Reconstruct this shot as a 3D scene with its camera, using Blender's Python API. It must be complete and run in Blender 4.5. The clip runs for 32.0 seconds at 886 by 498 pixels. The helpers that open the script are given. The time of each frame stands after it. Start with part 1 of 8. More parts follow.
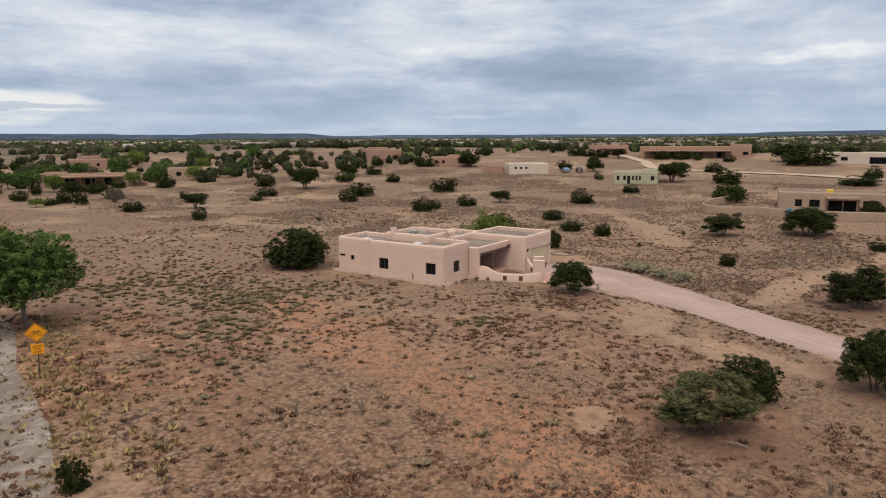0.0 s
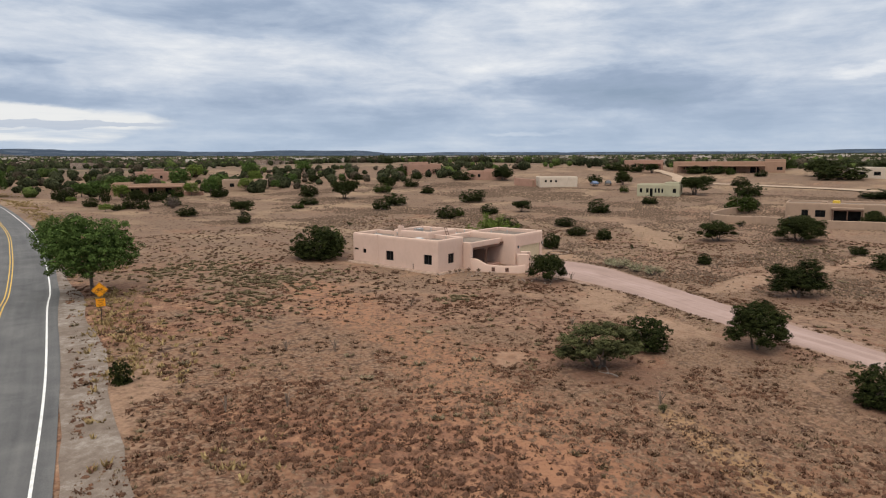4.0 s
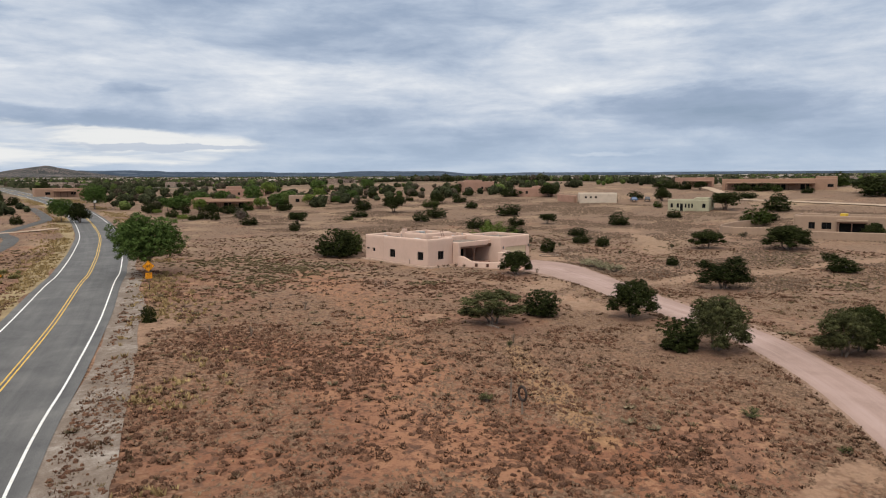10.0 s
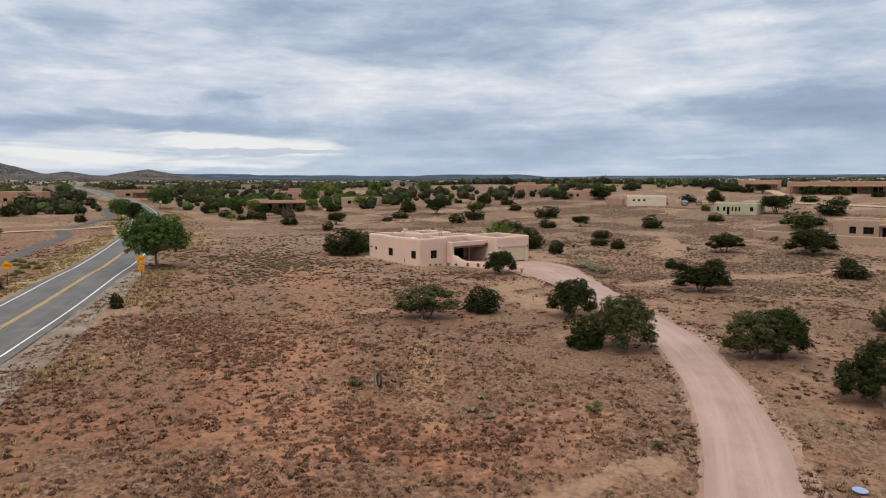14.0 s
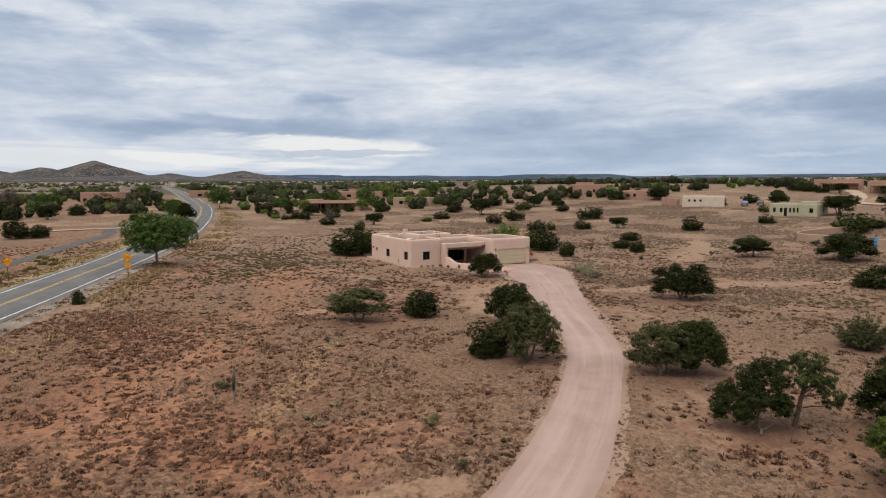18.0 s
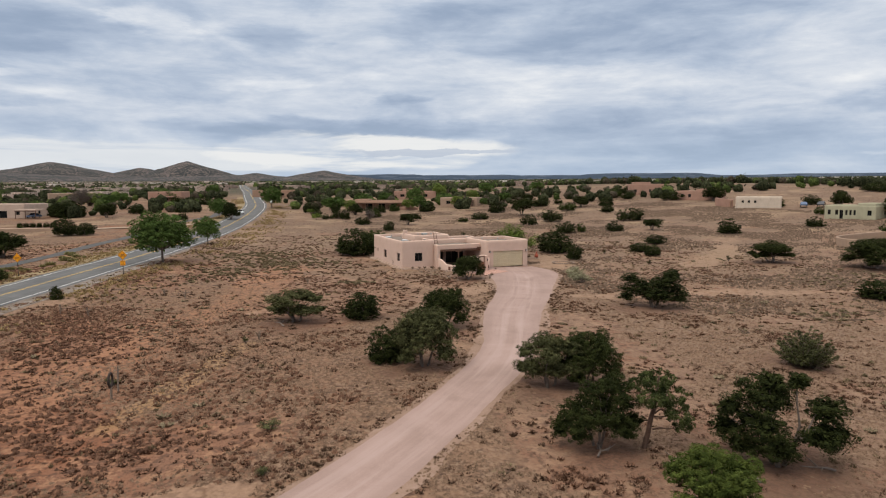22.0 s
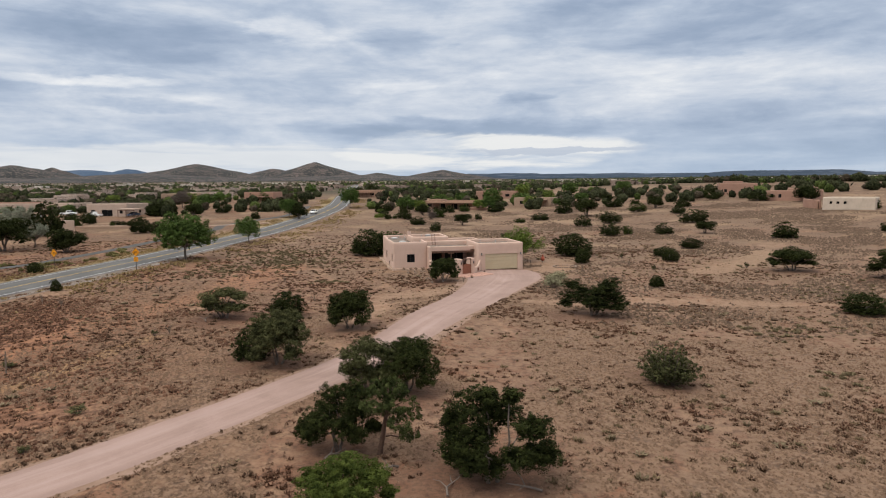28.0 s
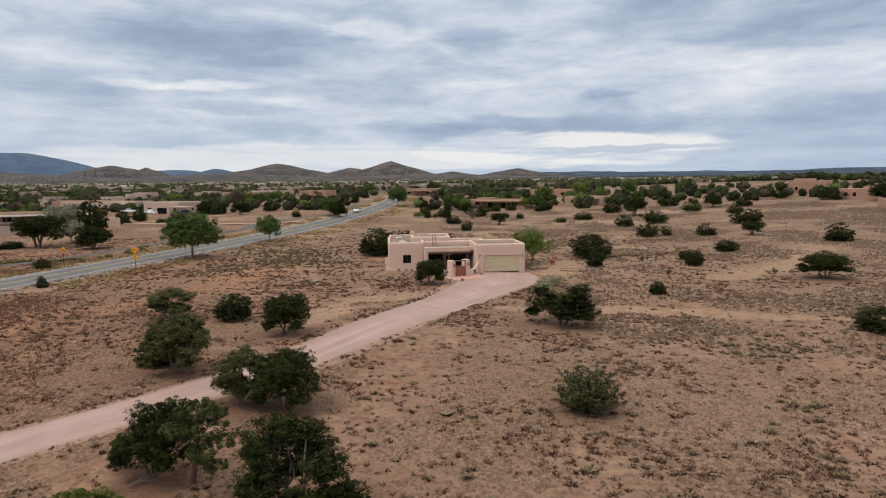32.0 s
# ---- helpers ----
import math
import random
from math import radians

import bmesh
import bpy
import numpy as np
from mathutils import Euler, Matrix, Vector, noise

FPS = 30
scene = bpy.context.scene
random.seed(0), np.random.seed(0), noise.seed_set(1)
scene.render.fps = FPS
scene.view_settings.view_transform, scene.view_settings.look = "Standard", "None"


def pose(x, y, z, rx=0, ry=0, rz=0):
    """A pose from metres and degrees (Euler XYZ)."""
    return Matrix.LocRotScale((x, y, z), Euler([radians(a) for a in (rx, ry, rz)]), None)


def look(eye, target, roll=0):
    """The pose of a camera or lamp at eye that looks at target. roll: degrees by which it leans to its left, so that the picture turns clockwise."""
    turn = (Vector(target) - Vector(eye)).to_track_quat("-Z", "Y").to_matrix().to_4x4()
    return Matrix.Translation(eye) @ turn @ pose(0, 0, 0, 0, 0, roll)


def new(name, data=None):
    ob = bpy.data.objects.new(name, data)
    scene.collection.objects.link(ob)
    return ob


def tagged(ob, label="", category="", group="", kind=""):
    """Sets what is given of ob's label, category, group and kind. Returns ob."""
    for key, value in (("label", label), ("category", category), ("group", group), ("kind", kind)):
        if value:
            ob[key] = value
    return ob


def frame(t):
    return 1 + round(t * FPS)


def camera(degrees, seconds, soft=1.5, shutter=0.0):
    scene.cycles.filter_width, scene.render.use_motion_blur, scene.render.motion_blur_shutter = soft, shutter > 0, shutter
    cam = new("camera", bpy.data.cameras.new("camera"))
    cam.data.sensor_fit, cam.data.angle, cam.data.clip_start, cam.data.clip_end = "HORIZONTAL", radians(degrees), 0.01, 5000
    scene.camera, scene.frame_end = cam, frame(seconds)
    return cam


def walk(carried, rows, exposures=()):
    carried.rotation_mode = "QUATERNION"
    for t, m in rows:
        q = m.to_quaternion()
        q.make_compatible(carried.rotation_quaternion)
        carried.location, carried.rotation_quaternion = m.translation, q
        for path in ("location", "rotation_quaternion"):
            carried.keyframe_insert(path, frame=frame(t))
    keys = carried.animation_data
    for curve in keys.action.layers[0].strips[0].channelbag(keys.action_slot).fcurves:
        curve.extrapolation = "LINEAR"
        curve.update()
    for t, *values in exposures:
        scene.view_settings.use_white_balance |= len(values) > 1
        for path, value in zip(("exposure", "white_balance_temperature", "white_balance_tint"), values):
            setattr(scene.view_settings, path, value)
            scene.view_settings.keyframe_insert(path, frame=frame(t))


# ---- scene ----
# ---- the camera and its path ----
cam = camera(68.2, 32.0, 1.1)
PATH = [
    (0, (-54.252, -36.967, 14.315), (-52.621, -35.855, 13.996), -0.3),
    (1, (-55.814, -40.13, 14.243), (-54.207, -38.979, 13.932), -0.25),
    (2, (-57.29, -42.946, 14.018), (-55.704, -41.764, 13.721), -0.3),
    (3, (-58.198, -45.698, 13.595), (-56.633, -44.484, 13.312), -0.25),
    (6, (-61.63, -54.741, 12.763), (-60.133, -53.437, 12.528), -0.2),
    (7, (-62.565, -58.101, 12.52), (-61.091, -56.767, 12.297), -0.3),
    (8, (-62.871, -61.183, 12.32), (-61.423, -59.82, 12.104), -0.3),
    (9, (-62.928, -64.358, 12.184), (-61.51, -62.963, 11.974), -0.25),
    (10, (-62.328, -67.449, 12.071), (-60.945, -66.019, 11.866), -0.25),
    (11, (-61.014, -70.58, 11.862), (-59.674, -69.109, 11.661), -0.22),
    (12, (-59.052, -73.146, 11.651), (-57.757, -71.633, 11.459), -0.22),
    (13, (-56.659, -75.36, 11.662), (-55.414, -73.807, 11.467), -0.2),
    (14, (-54.015, -77.361, 11.658), (-52.819, -75.77, 11.464), -0.15),
    (17, (-44.908, -82.032, 11.704), (-43.876, -80.33, 11.511), -0.25),
    (18, (-42.068, -83.598, 11.677), (-41.088, -81.865, 11.484), -0.3),
    (19, (-39.118, -84.668, 11.932), (-38.191, -82.907, 11.735), -0.3),
    (20, (-36.129, -85.996, 11.806), (-35.256, -84.208, 11.611), -0.3),
    (21, (-33.385, -87.217, 11.808), (-32.566, -85.403, 11.615), -0.4),
    (22, (-30.572, -88.483, 11.889), (-29.807, -86.645, 11.695), -0.3),
    (23, (-27.681, -89.587, 11.988), (-26.971, -87.728, 11.793), -0.3),
    (24, (-24.735, -90.92, 12.027), (-24.084, -89.039, 11.832), -0.4),
    (25, (-21.834, -92.271, 12.106), (-21.242, -90.37, 11.911), -0.4),
    (28, (-12.972, -94.991, 12.299), (-12.557, -93.044, 12.104), -0.5),
    (29, (-9.703, -95.056, 12.341), (-9.352, -93.097, 12.146), -0.5),
    (30, (-6.634, -94.851, 12.134), (-6.342, -92.882, 11.94), -0.6),
    (31, (-3.776, -93.764, 12.139), (-3.538, -91.788, 11.942), -0.6),
    (32, (-1.082, -92.262, 12.058), (-0.897, -90.281, 11.861), -0.6),
]
walk(cam, [(t, look(eye, target, roll)) for t, eye, target, roll in PATH])

# ---- world, sun ----
world = bpy.data.worlds.new("overcast_sky")
scene.world = world
world.use_nodes = True


class Tree:
    """Short-hand for building node trees."""

    def __init__(self, owner):
        owner.use_nodes = True
        self.t = owner.node_tree
        self.t.nodes.clear()

    def n(self, kind):
        return self.t.nodes.new(kind)

    def link(self, a, b):
        self.t.links.new(a, b)

    def put(self, socket, value):
        if isinstance(value, bpy.types.NodeSocket):
            self.link(value, socket)
        elif value is not None:
            socket.default_value = value

    def math(self, op, a, b=None, c=None, clamp=False):
        m = self.n("ShaderNodeMath")
        m.operation, m.use_clamp = op, clamp
        for s, v in zip(m.inputs, (a, b, c)):
            self.put(s, v)
        return m.outputs[0]

    def mix(self, fac, a, b, blend="MIX"):
        m = self.n("ShaderNodeMix")
        m.data_type, m.blend_type = "RGBA", blend
        self.put(m.inputs[0], fac)
        self.put(m.inputs[6], a if isinstance(a, bpy.types.NodeSocket) else (*a, 1))
        self.put(m.inputs[7], b if isinstance(b, bpy.types.NodeSocket) else (*b, 1))
        return m.outputs[2]

    def noise(self, vec, scale, detail=4.0, rough=0.55, distort=0.0):
        m = self.n("ShaderNodeTexNoise")
        if vec is not None:
            self.link(vec, m.inputs["Vector"])
        m.inputs["Scale"].default_value = scale
        m.inputs["Detail"].default_value = detail
        m.inputs["Roughness"].default_value = rough
        m.inputs["Distortion"].default_value = distort
        return m.outputs[0]

    def ramp(self, fac, *stops):
        m = self.n("ShaderNodeValToRGB")
        self.put(m.inputs[0], fac)
        e = m.color_ramp.elements
        while len(e) < len(stops):
            e.new(0.5)
        for el, (p, c) in zip(e, stops):
            el.position = p
            el.color = (*c, 1) if isinstance(c, tuple) else (c, c, c, 1)
        return m.outputs[0]

    def smooth(self, v, a, b):
        m = self.n("ShaderNodeMapRange")
        m.interpolation_type, m.clamp = "SMOOTHSTEP", True
        self.put(m.inputs[0], v)
        m.inputs[1].default_value, m.inputs[2].default_value = a, b
        return m.outputs[0]

    def scaled(self, vec, s):
        m = self.n("ShaderNodeMapping")
        self.link(vec, m.inputs[0])
        m.inputs[3].default_value = s
        return m.outputs[0]


SUN_EL, SUN_AZ = 58.0, 250.0
w = Tree(world)
sky = w.n("ShaderNodeTexSky")
sky.sky_type, sky.sun_disc = "NISHITA", False
sky.sun_elevation, sky.sun_rotation = radians(SUN_EL), radians(SUN_AZ)
sky.air_density, sky.dust_density = 1.2, 1.0
coords = w.n("ShaderNodeTexCoord").outputs["Generated"]
sep = w.n("ShaderNodeSeparateXYZ")
w.link(coords, sep.inputs[0])
up = w.math("MAXIMUM", sep.outputs[2], 0.0)
# the cloud deck as a plane high above
lift = w.math("ADD", up, 0.05)
deck = w.n("ShaderNodeCombineXYZ")
w.link(w.math("DIVIDE", sep.outputs[0], lift), deck.inputs[0])
w.link(w.math("DIVIDE", sep.outputs[1], lift), deck.inputs[1])
deck.inputs[2].default_value = 0.0
# ragged rims: the directions by which the banks are laid are stirred a little
stir = w.n("ShaderNodeTexNoise")
stir.inputs["Scale"].default_value, stir.inputs["Detail"].default_value, stir.inputs["Roughness"].default_value = 3.2, 6.0, 0.6
w.link(w.scaled(coords, (1.0, 1.0, 4.0)), stir.inputs["Vector"])
stirred = w.n("ShaderNodeVectorMath")
stirred.operation = "MULTIPLY_ADD"
w.link(w.mix(1.0, stir.outputs["Color"], (0.5, 0.5, 0.5), "SUBTRACT"), stirred.inputs[0])
stirred.inputs[1].default_value = (0.26, 0.26, 0.075)
w.link(coords, stirred.inputs[2])
sepw = w.n("ShaderNodeSeparateXYZ")
w.link(stirred.outputs[0], sepw.inputs[0])


def bank(az_deg, up0, half_w, half_h):
    """A bank of cloud about one direction, 1 in its middle and 0 at its rim."""
    a = radians(az_deg)
    ahead = w.math("ADD", w.math("MULTIPLY", sep.outputs[0], math.cos(a)), w.math("MULTIPLY", sep.outputs[1], math.sin(a)))
    side = w.math("SUBTRACT", w.math("MULTIPLY", sepw.outputs[1], math.cos(a)), w.math("MULTIPLY", sepw.outputs[0], math.sin(a)))
    dx, dz = w.math("DIVIDE", side, half_w), w.math("DIVIDE", w.math("SUBTRACT", sepw.outputs[2], up0), half_h)
    d = w.math("ADD", w.math("MULTIPLY", dx, dx), w.math("MULTIPLY", dz, dz))
    return w.math("MULTIPLY", w.smooth(d, 1.0, 0.0), w.smooth(ahead, 0.0, 0.3))


wide = w.scaled(deck.outputs[0], (0.30, 0.34, 1.0))
n1 = w.noise(wide, 0.9, 5.0, 0.45, 0.15)
n2 = w.noise(w.scaled(deck.outputs[0], (0.95, 1.05, 1.0)), 1.0, 6.0, 0.55, 0.2)
puff = w.noise(w.scaled(coords, (1.0, 1.0, 3.6)), 7.5, 8.0, 0.60, 0.25)
wisp = w.noise(w.scaled(coords, (1.6, 1.6, 16.0)), 4.0, 7.0, 0.60, 0.4)
body = w.math("ADD", w.math("MULTIPLY", n1, 0.26), w.math("ADD", w.math("MULTIPLY", n2, 0.09), w.math("MULTIPLY", wisp, 0.13)))
body = w.math("ADD", body, w.math("ADD", w.math("MULTIPLY", puff, 0.46), 0.098))
# banks: azimuth, height, half width, half height, darker or paler
BANKS = ((24.0, 0.103, 0.27, 0.028, -0.19), (20.0, 0.052, 0.40, 0.050, -0.09), (76.0, 0.083, 0.33, 0.022, -0.16),
         (48.0, 0.062, 0.26, 0.040, -0.14), (56.0, 0.225, 0.33, 0.060, -0.16), (102.0, 0.195, 0.22, 0.060, -0.17),
         (82.0, 0.203, 0.08, 0.032, -0.15), (71.3, 0.130, 0.055, 0.013, -0.12), (102.5, 0.104, 0.10, 0.014, -0.13),
         (105.0, 0.136, 0.16, 0.011, 0.16), (82.0, 0.150, 0.08, 0.012, 0.10), (32.0, 0.043, 0.07, 0.007, 0.16))
PALE_BANKS = ((46.0, 0.140, 0.50, 0.042, 0.09), (30.0, 0.217, 0.10, 0.022, 0.12), (4.0, 0.117, 0.09, 0.011, 0.13), (90.0, 0.215, 0.05, 0.030, 0.14), (62.0, 0.165, 0.30, 0.018, 0.06))
for az_, up_0, hw_, hh_, amt in BANKS + PALE_BANKS:
    body = w.math("ADD", body, w.math("MULTIPLY", bank(az_, up_0, hw_, hh_), amt * 0.85))
body = w.math("ADD", w.math("MULTIPLY", w.math("SUBTRACT", body, 0.57), 0.88), 0.582)
shade = w.ramp(body, (0.34, (0.265, 0.345, 0.475)), (0.45, (0.340, 0.420, 0.555)), (0.54, (0.468, 0.545, 0.668)), (0.63, (0.650, 0.700, 0.780)), (0.74, (0.900, 0.910, 0.920)))
thin = w.math("MULTIPLY", w.smooth(body, 0.50, 0.34), 0.08)
skycol = w.mix(1.0, sky.outputs[0], (0.085, 0.085, 0.085), "MULTIPLY")
cover = w.mix(thin, shade, skycol)
# the deck breaks up towards the northern horizon, where brighter sky shows under it
cover = w.mix(w.math("MULTIPLY", w.smooth(up, 0.11, 0.02), 0.50), cover, (0.420, 0.525, 0.665))
gap = w.smooth(w.noise(w.scaled(coords, (2.2, 2.2, 30.0)), 1.3, 5.0, 0.58, 0.5), 0.34, 0.54)
breaks = w.math("MAXIMUM", w.smooth(bank(74.0, 0.046, 0.28, 0.036), 0.0, 0.45), w.math("MULTIPLY", w.smooth(bank(95.0, 0.034, 0.46, 0.034), 0.0, 0.5), 0.72))
cover = w.mix(w.math("MULTIPLY", breaks, w.math("ADD", w.math("MULTIPLY", gap, 0.78), 0.14)), cover, (0.86, 0.862, 0.850))
cover = w.mix(w.math("MULTIPLY", w.smooth(bank(67.5, 0.046, 0.17, 0.0075), 0.0, 0.5), 0.8), cover, (0.50, 0.56, 0.66))
# an overcast sky is about three times as bright overhead as at the horizon
cover = w.mix(w.math("MULTIPLY", w.smooth(up, 0.28, 0.6), 0.85), cover, (0.60, 0.585, 0.56))
lum = w.math("ADD", w.math("MULTIPLY", w.smooth(up, 0.22, 1.0), 1.5), 1.0)
glow = w.n("ShaderNodeVectorMath")
glow.operation = "SCALE"
w.link(cover, glow.inputs[0])
w.link(lum, glow.inputs[3])
bg = w.n("ShaderNodeBackground")
w.link(glow.outputs[0], bg.inputs[0])
bg.inputs[1].default_value = 1.0
w.link(bg.outputs[0], w.n("ShaderNodeOutputWorld").inputs[0])

lamp = bpy.data.lights.new("sun", "SUN")
lamp.energy, lamp.angle, lamp.color = 1.6, radians(25), (1.0, 0.92, 0.80)
sun = new("sun", lamp)
az = radians(SUN_AZ)
sun.matrix_world = look((60 * math.sin(az) * math.cos(radians(SUN_EL)), 60 * math.cos(az) * math.cos(radians(SUN_EL)), 60 * math.sin(radians(SUN_EL))), (0, 0, 0))
scene.view_settings.exposure = 0.0

# ---- materials ----


def shader(name, rough=0.9, metal=0.0, spec=0.3):
    m = bpy.data.materials.new(name)
    t = Tree(m)
    b = t.n("ShaderNodeBsdfPrincipled")
    b.inputs["Roughness"].default_value = rough
    b.inputs["Metallic"].default_value = metal
    b.inputs["Specular IOR Level"].default_value = spec
    t.link(b.outputs[0], t.n("ShaderNodeOutputMaterial").inputs[0])
    return m, t, b


def bump(t, b, height, strength=0.4, dist=0.02):
    k = t.n("ShaderNodeBump")
    k.inputs["Strength"].default_value = strength
    k.inputs["Distance"].default_value = dist
    t.link(height, k.inputs["Height"])
    t.link(k.outputs[0], b.inputs["Normal"])


def pos(t):
    return t.n("ShaderNodeNewGeometry").outputs["Position"]


def plain(name, col, rough=0.8, metal=0.0, var=0.25, scale=3.0, fine=40.0, relief=0.15):
    """Paint, stone, metal or wood with variation at two scales."""
    m, t, b = shader(name, rough, metal)
    p = pos(t)
    a = t.noise(p, scale, 5.0)
    f = t.noise(p, fine, 3.0)
    v = t.math("ADD", t.math("MULTIPLY", a, 0.65), t.math("MULTIPLY", f, 0.35))
    dark = tuple(c * (1 - var) for c in col)
    light = tuple(min(1, c * (1 + var)) for c in col)
    t.link(t.ramp(v, (0.3, dark), (0.5, col), (0.7, light)), b.inputs["Base Color"])
    if relief:
        bump(t, b, f, relief, 0.01)
    return m


def ground_material():
    m, t, b = shader("dry_range_soil", 0.95, 0, 0.12)
    p = pos(t)
    mid = t.noise(p, 0.13, 4.0, 0.6, 0.6)
    small = t.noise(p, 0.9, 4.0, 0.65)
    clump = t.noise(p, 1.7, 3.0, 0.6, 0.3)
    fine = t.noise(p, 4.6, 4.0, 0.72)
    sepx = t.n("ShaderNodeSeparateXYZ")
    t.link(p, sepx.inputs[0])

    def mask(name):
        a = t.n("ShaderNodeAttribute")
        a.attribute_name = name
        return a.outputs["Fac"]

    # red-brown soil, strewn with litter and small stones
    soil = t.ramp(mid, (0.34, (0.198, 0.112, 0.074)), (0.50, (0.212, 0.110, 0.069)), (0.62, (0.220, 0.104, 0.060)), (0.74, (0.232, 0.101, 0.056)))
    soil = t.mix(t.math("MULTIPLY", t.smooth(small, 0.48, 0.62), 0.85), soil, (0.375, 0.218, 0.130))
    soil = t.mix(t.math("MULTIPLY", t.smooth(clump, 0.50, 0.38), 0.68), soil, (0.075, 0.044, 0.032))
    soil = t.mix(t.math("MULTIPLY", t.smooth(fine, 0.52, 0.36), 0.64), soil, (0.058, 0.034, 0.024))
    # close grey-tan turf with dark gaps between its tufts
    cell = t.n("ShaderNodeTexVoronoi")
    cell.inputs["Scale"].default_value = 3.0
    shift = t.n("ShaderNodeVectorMath")
    shift.operation = "MULTIPLY_ADD"
    warp = t.n("ShaderNodeTexNoise")
    warp.inputs["Scale"].default_value = 3.0
    t.link(p, warp.inputs["Vector"])
    t.link(warp.outputs["Color"], shift.inputs[0])
    shift.inputs[1].default_value = (0.35, 0.35, 0.35)
    t.link(p, shift.inputs[2])
    t.link(shift.outputs[0], cell.inputs["Vector"])
    tuft = t.math("ADD", t.math("MULTIPLY", cell.outputs["Distance"], 0.75), t.math("MULTIPLY", t.math("SUBTRACT", fine, 0.5), 1.25))
    turf = t.ramp(tuft, (0.05, (0.262, 0.174, 0.118)), (0.28, (0.208, 0.134, 0.090)), (0.44, (0.118, 0.071, 0.048)), (0.60, (0.062, 0.037, 0.026)))
    turf = t.mix(t.math("MULTIPLY", t.smooth(small, 0.42, 0.60), 0.55), turf, (0.245, 0.136, 0.080))
    grassy = t.smooth(t.math("ADD", mask("turf"), t.math("MULTIPLY", t.math("SUBTRACT", small, 0.5), 0.9)), 0.36, 0.66)
    wash = mask("wash")
    grassy = t.math("MULTIPLY", grassy, t.math("SUBTRACT", 1.0, t.math("MULTIPLY", wash, 0.7)))
    col = t.mix(grassy, soil, turf)
    # the dark red west of the field, and the paler ground east of the drive
    patchy = t.math("ADD", t.math("MULTIPLY", small, 0.6), t.math("MULTIPLY", clump, 0.4))
    col = t.mix(t.math("MULTIPLY", t.math("MULTIPLY", mask("red"), 0.65), t.smooth(patchy, 0.34, 0.58)), col, (0.205, 0.082, 0.044))
    col = t.mix(t.math("MULTIPLY", t.math("MULTIPLY", mask("pale"), 0.50), t.smooth(patchy, 0.36, 0.56)), col, (0.246, 0.166, 0.116))
    col = t.mix(t.math("MULTIPLY", t.math("MULTIPLY", mask("tan"), 0.62), t.smooth(patchy, 0.30, 0.60)), col, (0.206, 0.138, 0.096))
    # bare sandy ways
    open_ = t.smooth(t.math("ADD", mask("bare"), t.math("MULTIPLY", t.math("SUBTRACT", clump, 0.5), 1.1)), 0.45, 0.80)
    sand = t.ramp(small, (0.36, (0.260, 0.142, 0.084)), (0.50, (0.300, 0.178, 0.112)), (0.66, (0.335, 0.215, 0.145)))
    col = t.mix(t.math("MULTIPLY", open_, 0.48), col, sand)
    grit = t.math("ADD", t.math("MULTIPLY", fine, 0.4), t.math("MULTIPLY", clump, 0.6))
    col = t.mix(t.math("MULTIPLY", wash, t.smooth(grit, 0.42, 0.58)), col, (0.282, 0.142, 0.082))
    # worn trails, yards and tracks
    worn = t.smooth(t.math("ADD", mask("worn"), t.math("MULTIPLY", t.math("SUBTRACT", grit, 0.5), 1.6)), 0.30, 0.75)
    col = t.mix(t.math("MULTIPLY", worn, 0.42), col, t.ramp(small, (0.36, (0.300, 0.180, 0.112)), (0.50, (0.345, 0.222, 0.150)), (0.66, (0.380, 0.258, 0.180))))
    strawy = t.smooth(t.math("ADD", mask("straw"), t.math("MULTIPLY", t.math("SUBTRACT", grit, 0.5), 2.0)), 0.25, 0.8)
    col = t.mix(t.math("MULTIPLY", strawy, 0.42), col, (0.360, 0.225, 0.112))
    # dark red-brown under the trees: bare soil with the crowns' shade painted in
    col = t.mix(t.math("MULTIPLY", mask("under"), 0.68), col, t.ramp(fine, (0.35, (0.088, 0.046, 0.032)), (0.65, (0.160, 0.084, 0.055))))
    # bare, lighter flats far to the north and east
    flat = t.math("MULTIPLY", t.smooth(t.math("ADD", t.math("MULTIPLY", sepx.outputs[0], 0.45), sepx.outputs[1]), -10.0, 62.0), 0.55)
    col = t.mix(t.math("MULTIPLY", flat, t.smooth(mid, 0.66, 0.44)), col, (0.160, 0.108, 0.076))
    drift = t.noise(p, 0.055, 3.0, 0.6, 0.4)
    col = t.mix(t.math("MULTIPLY", t.math("MULTIPLY", flat, 1.3), t.smooth(drift, 0.50, 0.62)), col, (0.285, 0.196, 0.126))
    # scrub and pinyon woods close over the far plain
    away = t.n("ShaderNodeVectorMath")
    away.operation = "LENGTH"
    t.link(p, away.inputs[0])
    wood = t.math("MULTIPLY", t.smooth(away.outputs["Value"], 210.0, 420.0), t.smooth(t.noise(p, 0.035, 4.0, 0.7), 0.34, 0.50))
    col = t.mix(t.math("MULTIPLY", wood, 0.92), col, (0.058, 0.056, 0.038))
    t.link(col, b.inputs["Base Color"])
    h = t.math("SUBTRACT", t.math("MULTIPLY", fine, 0.8), t.math("MULTIPLY", t.math("MULTIPLY", cell.outputs["Distance"], grassy), 0.9))
    bump(t, b, h, 0.9, 0.10)
    return m


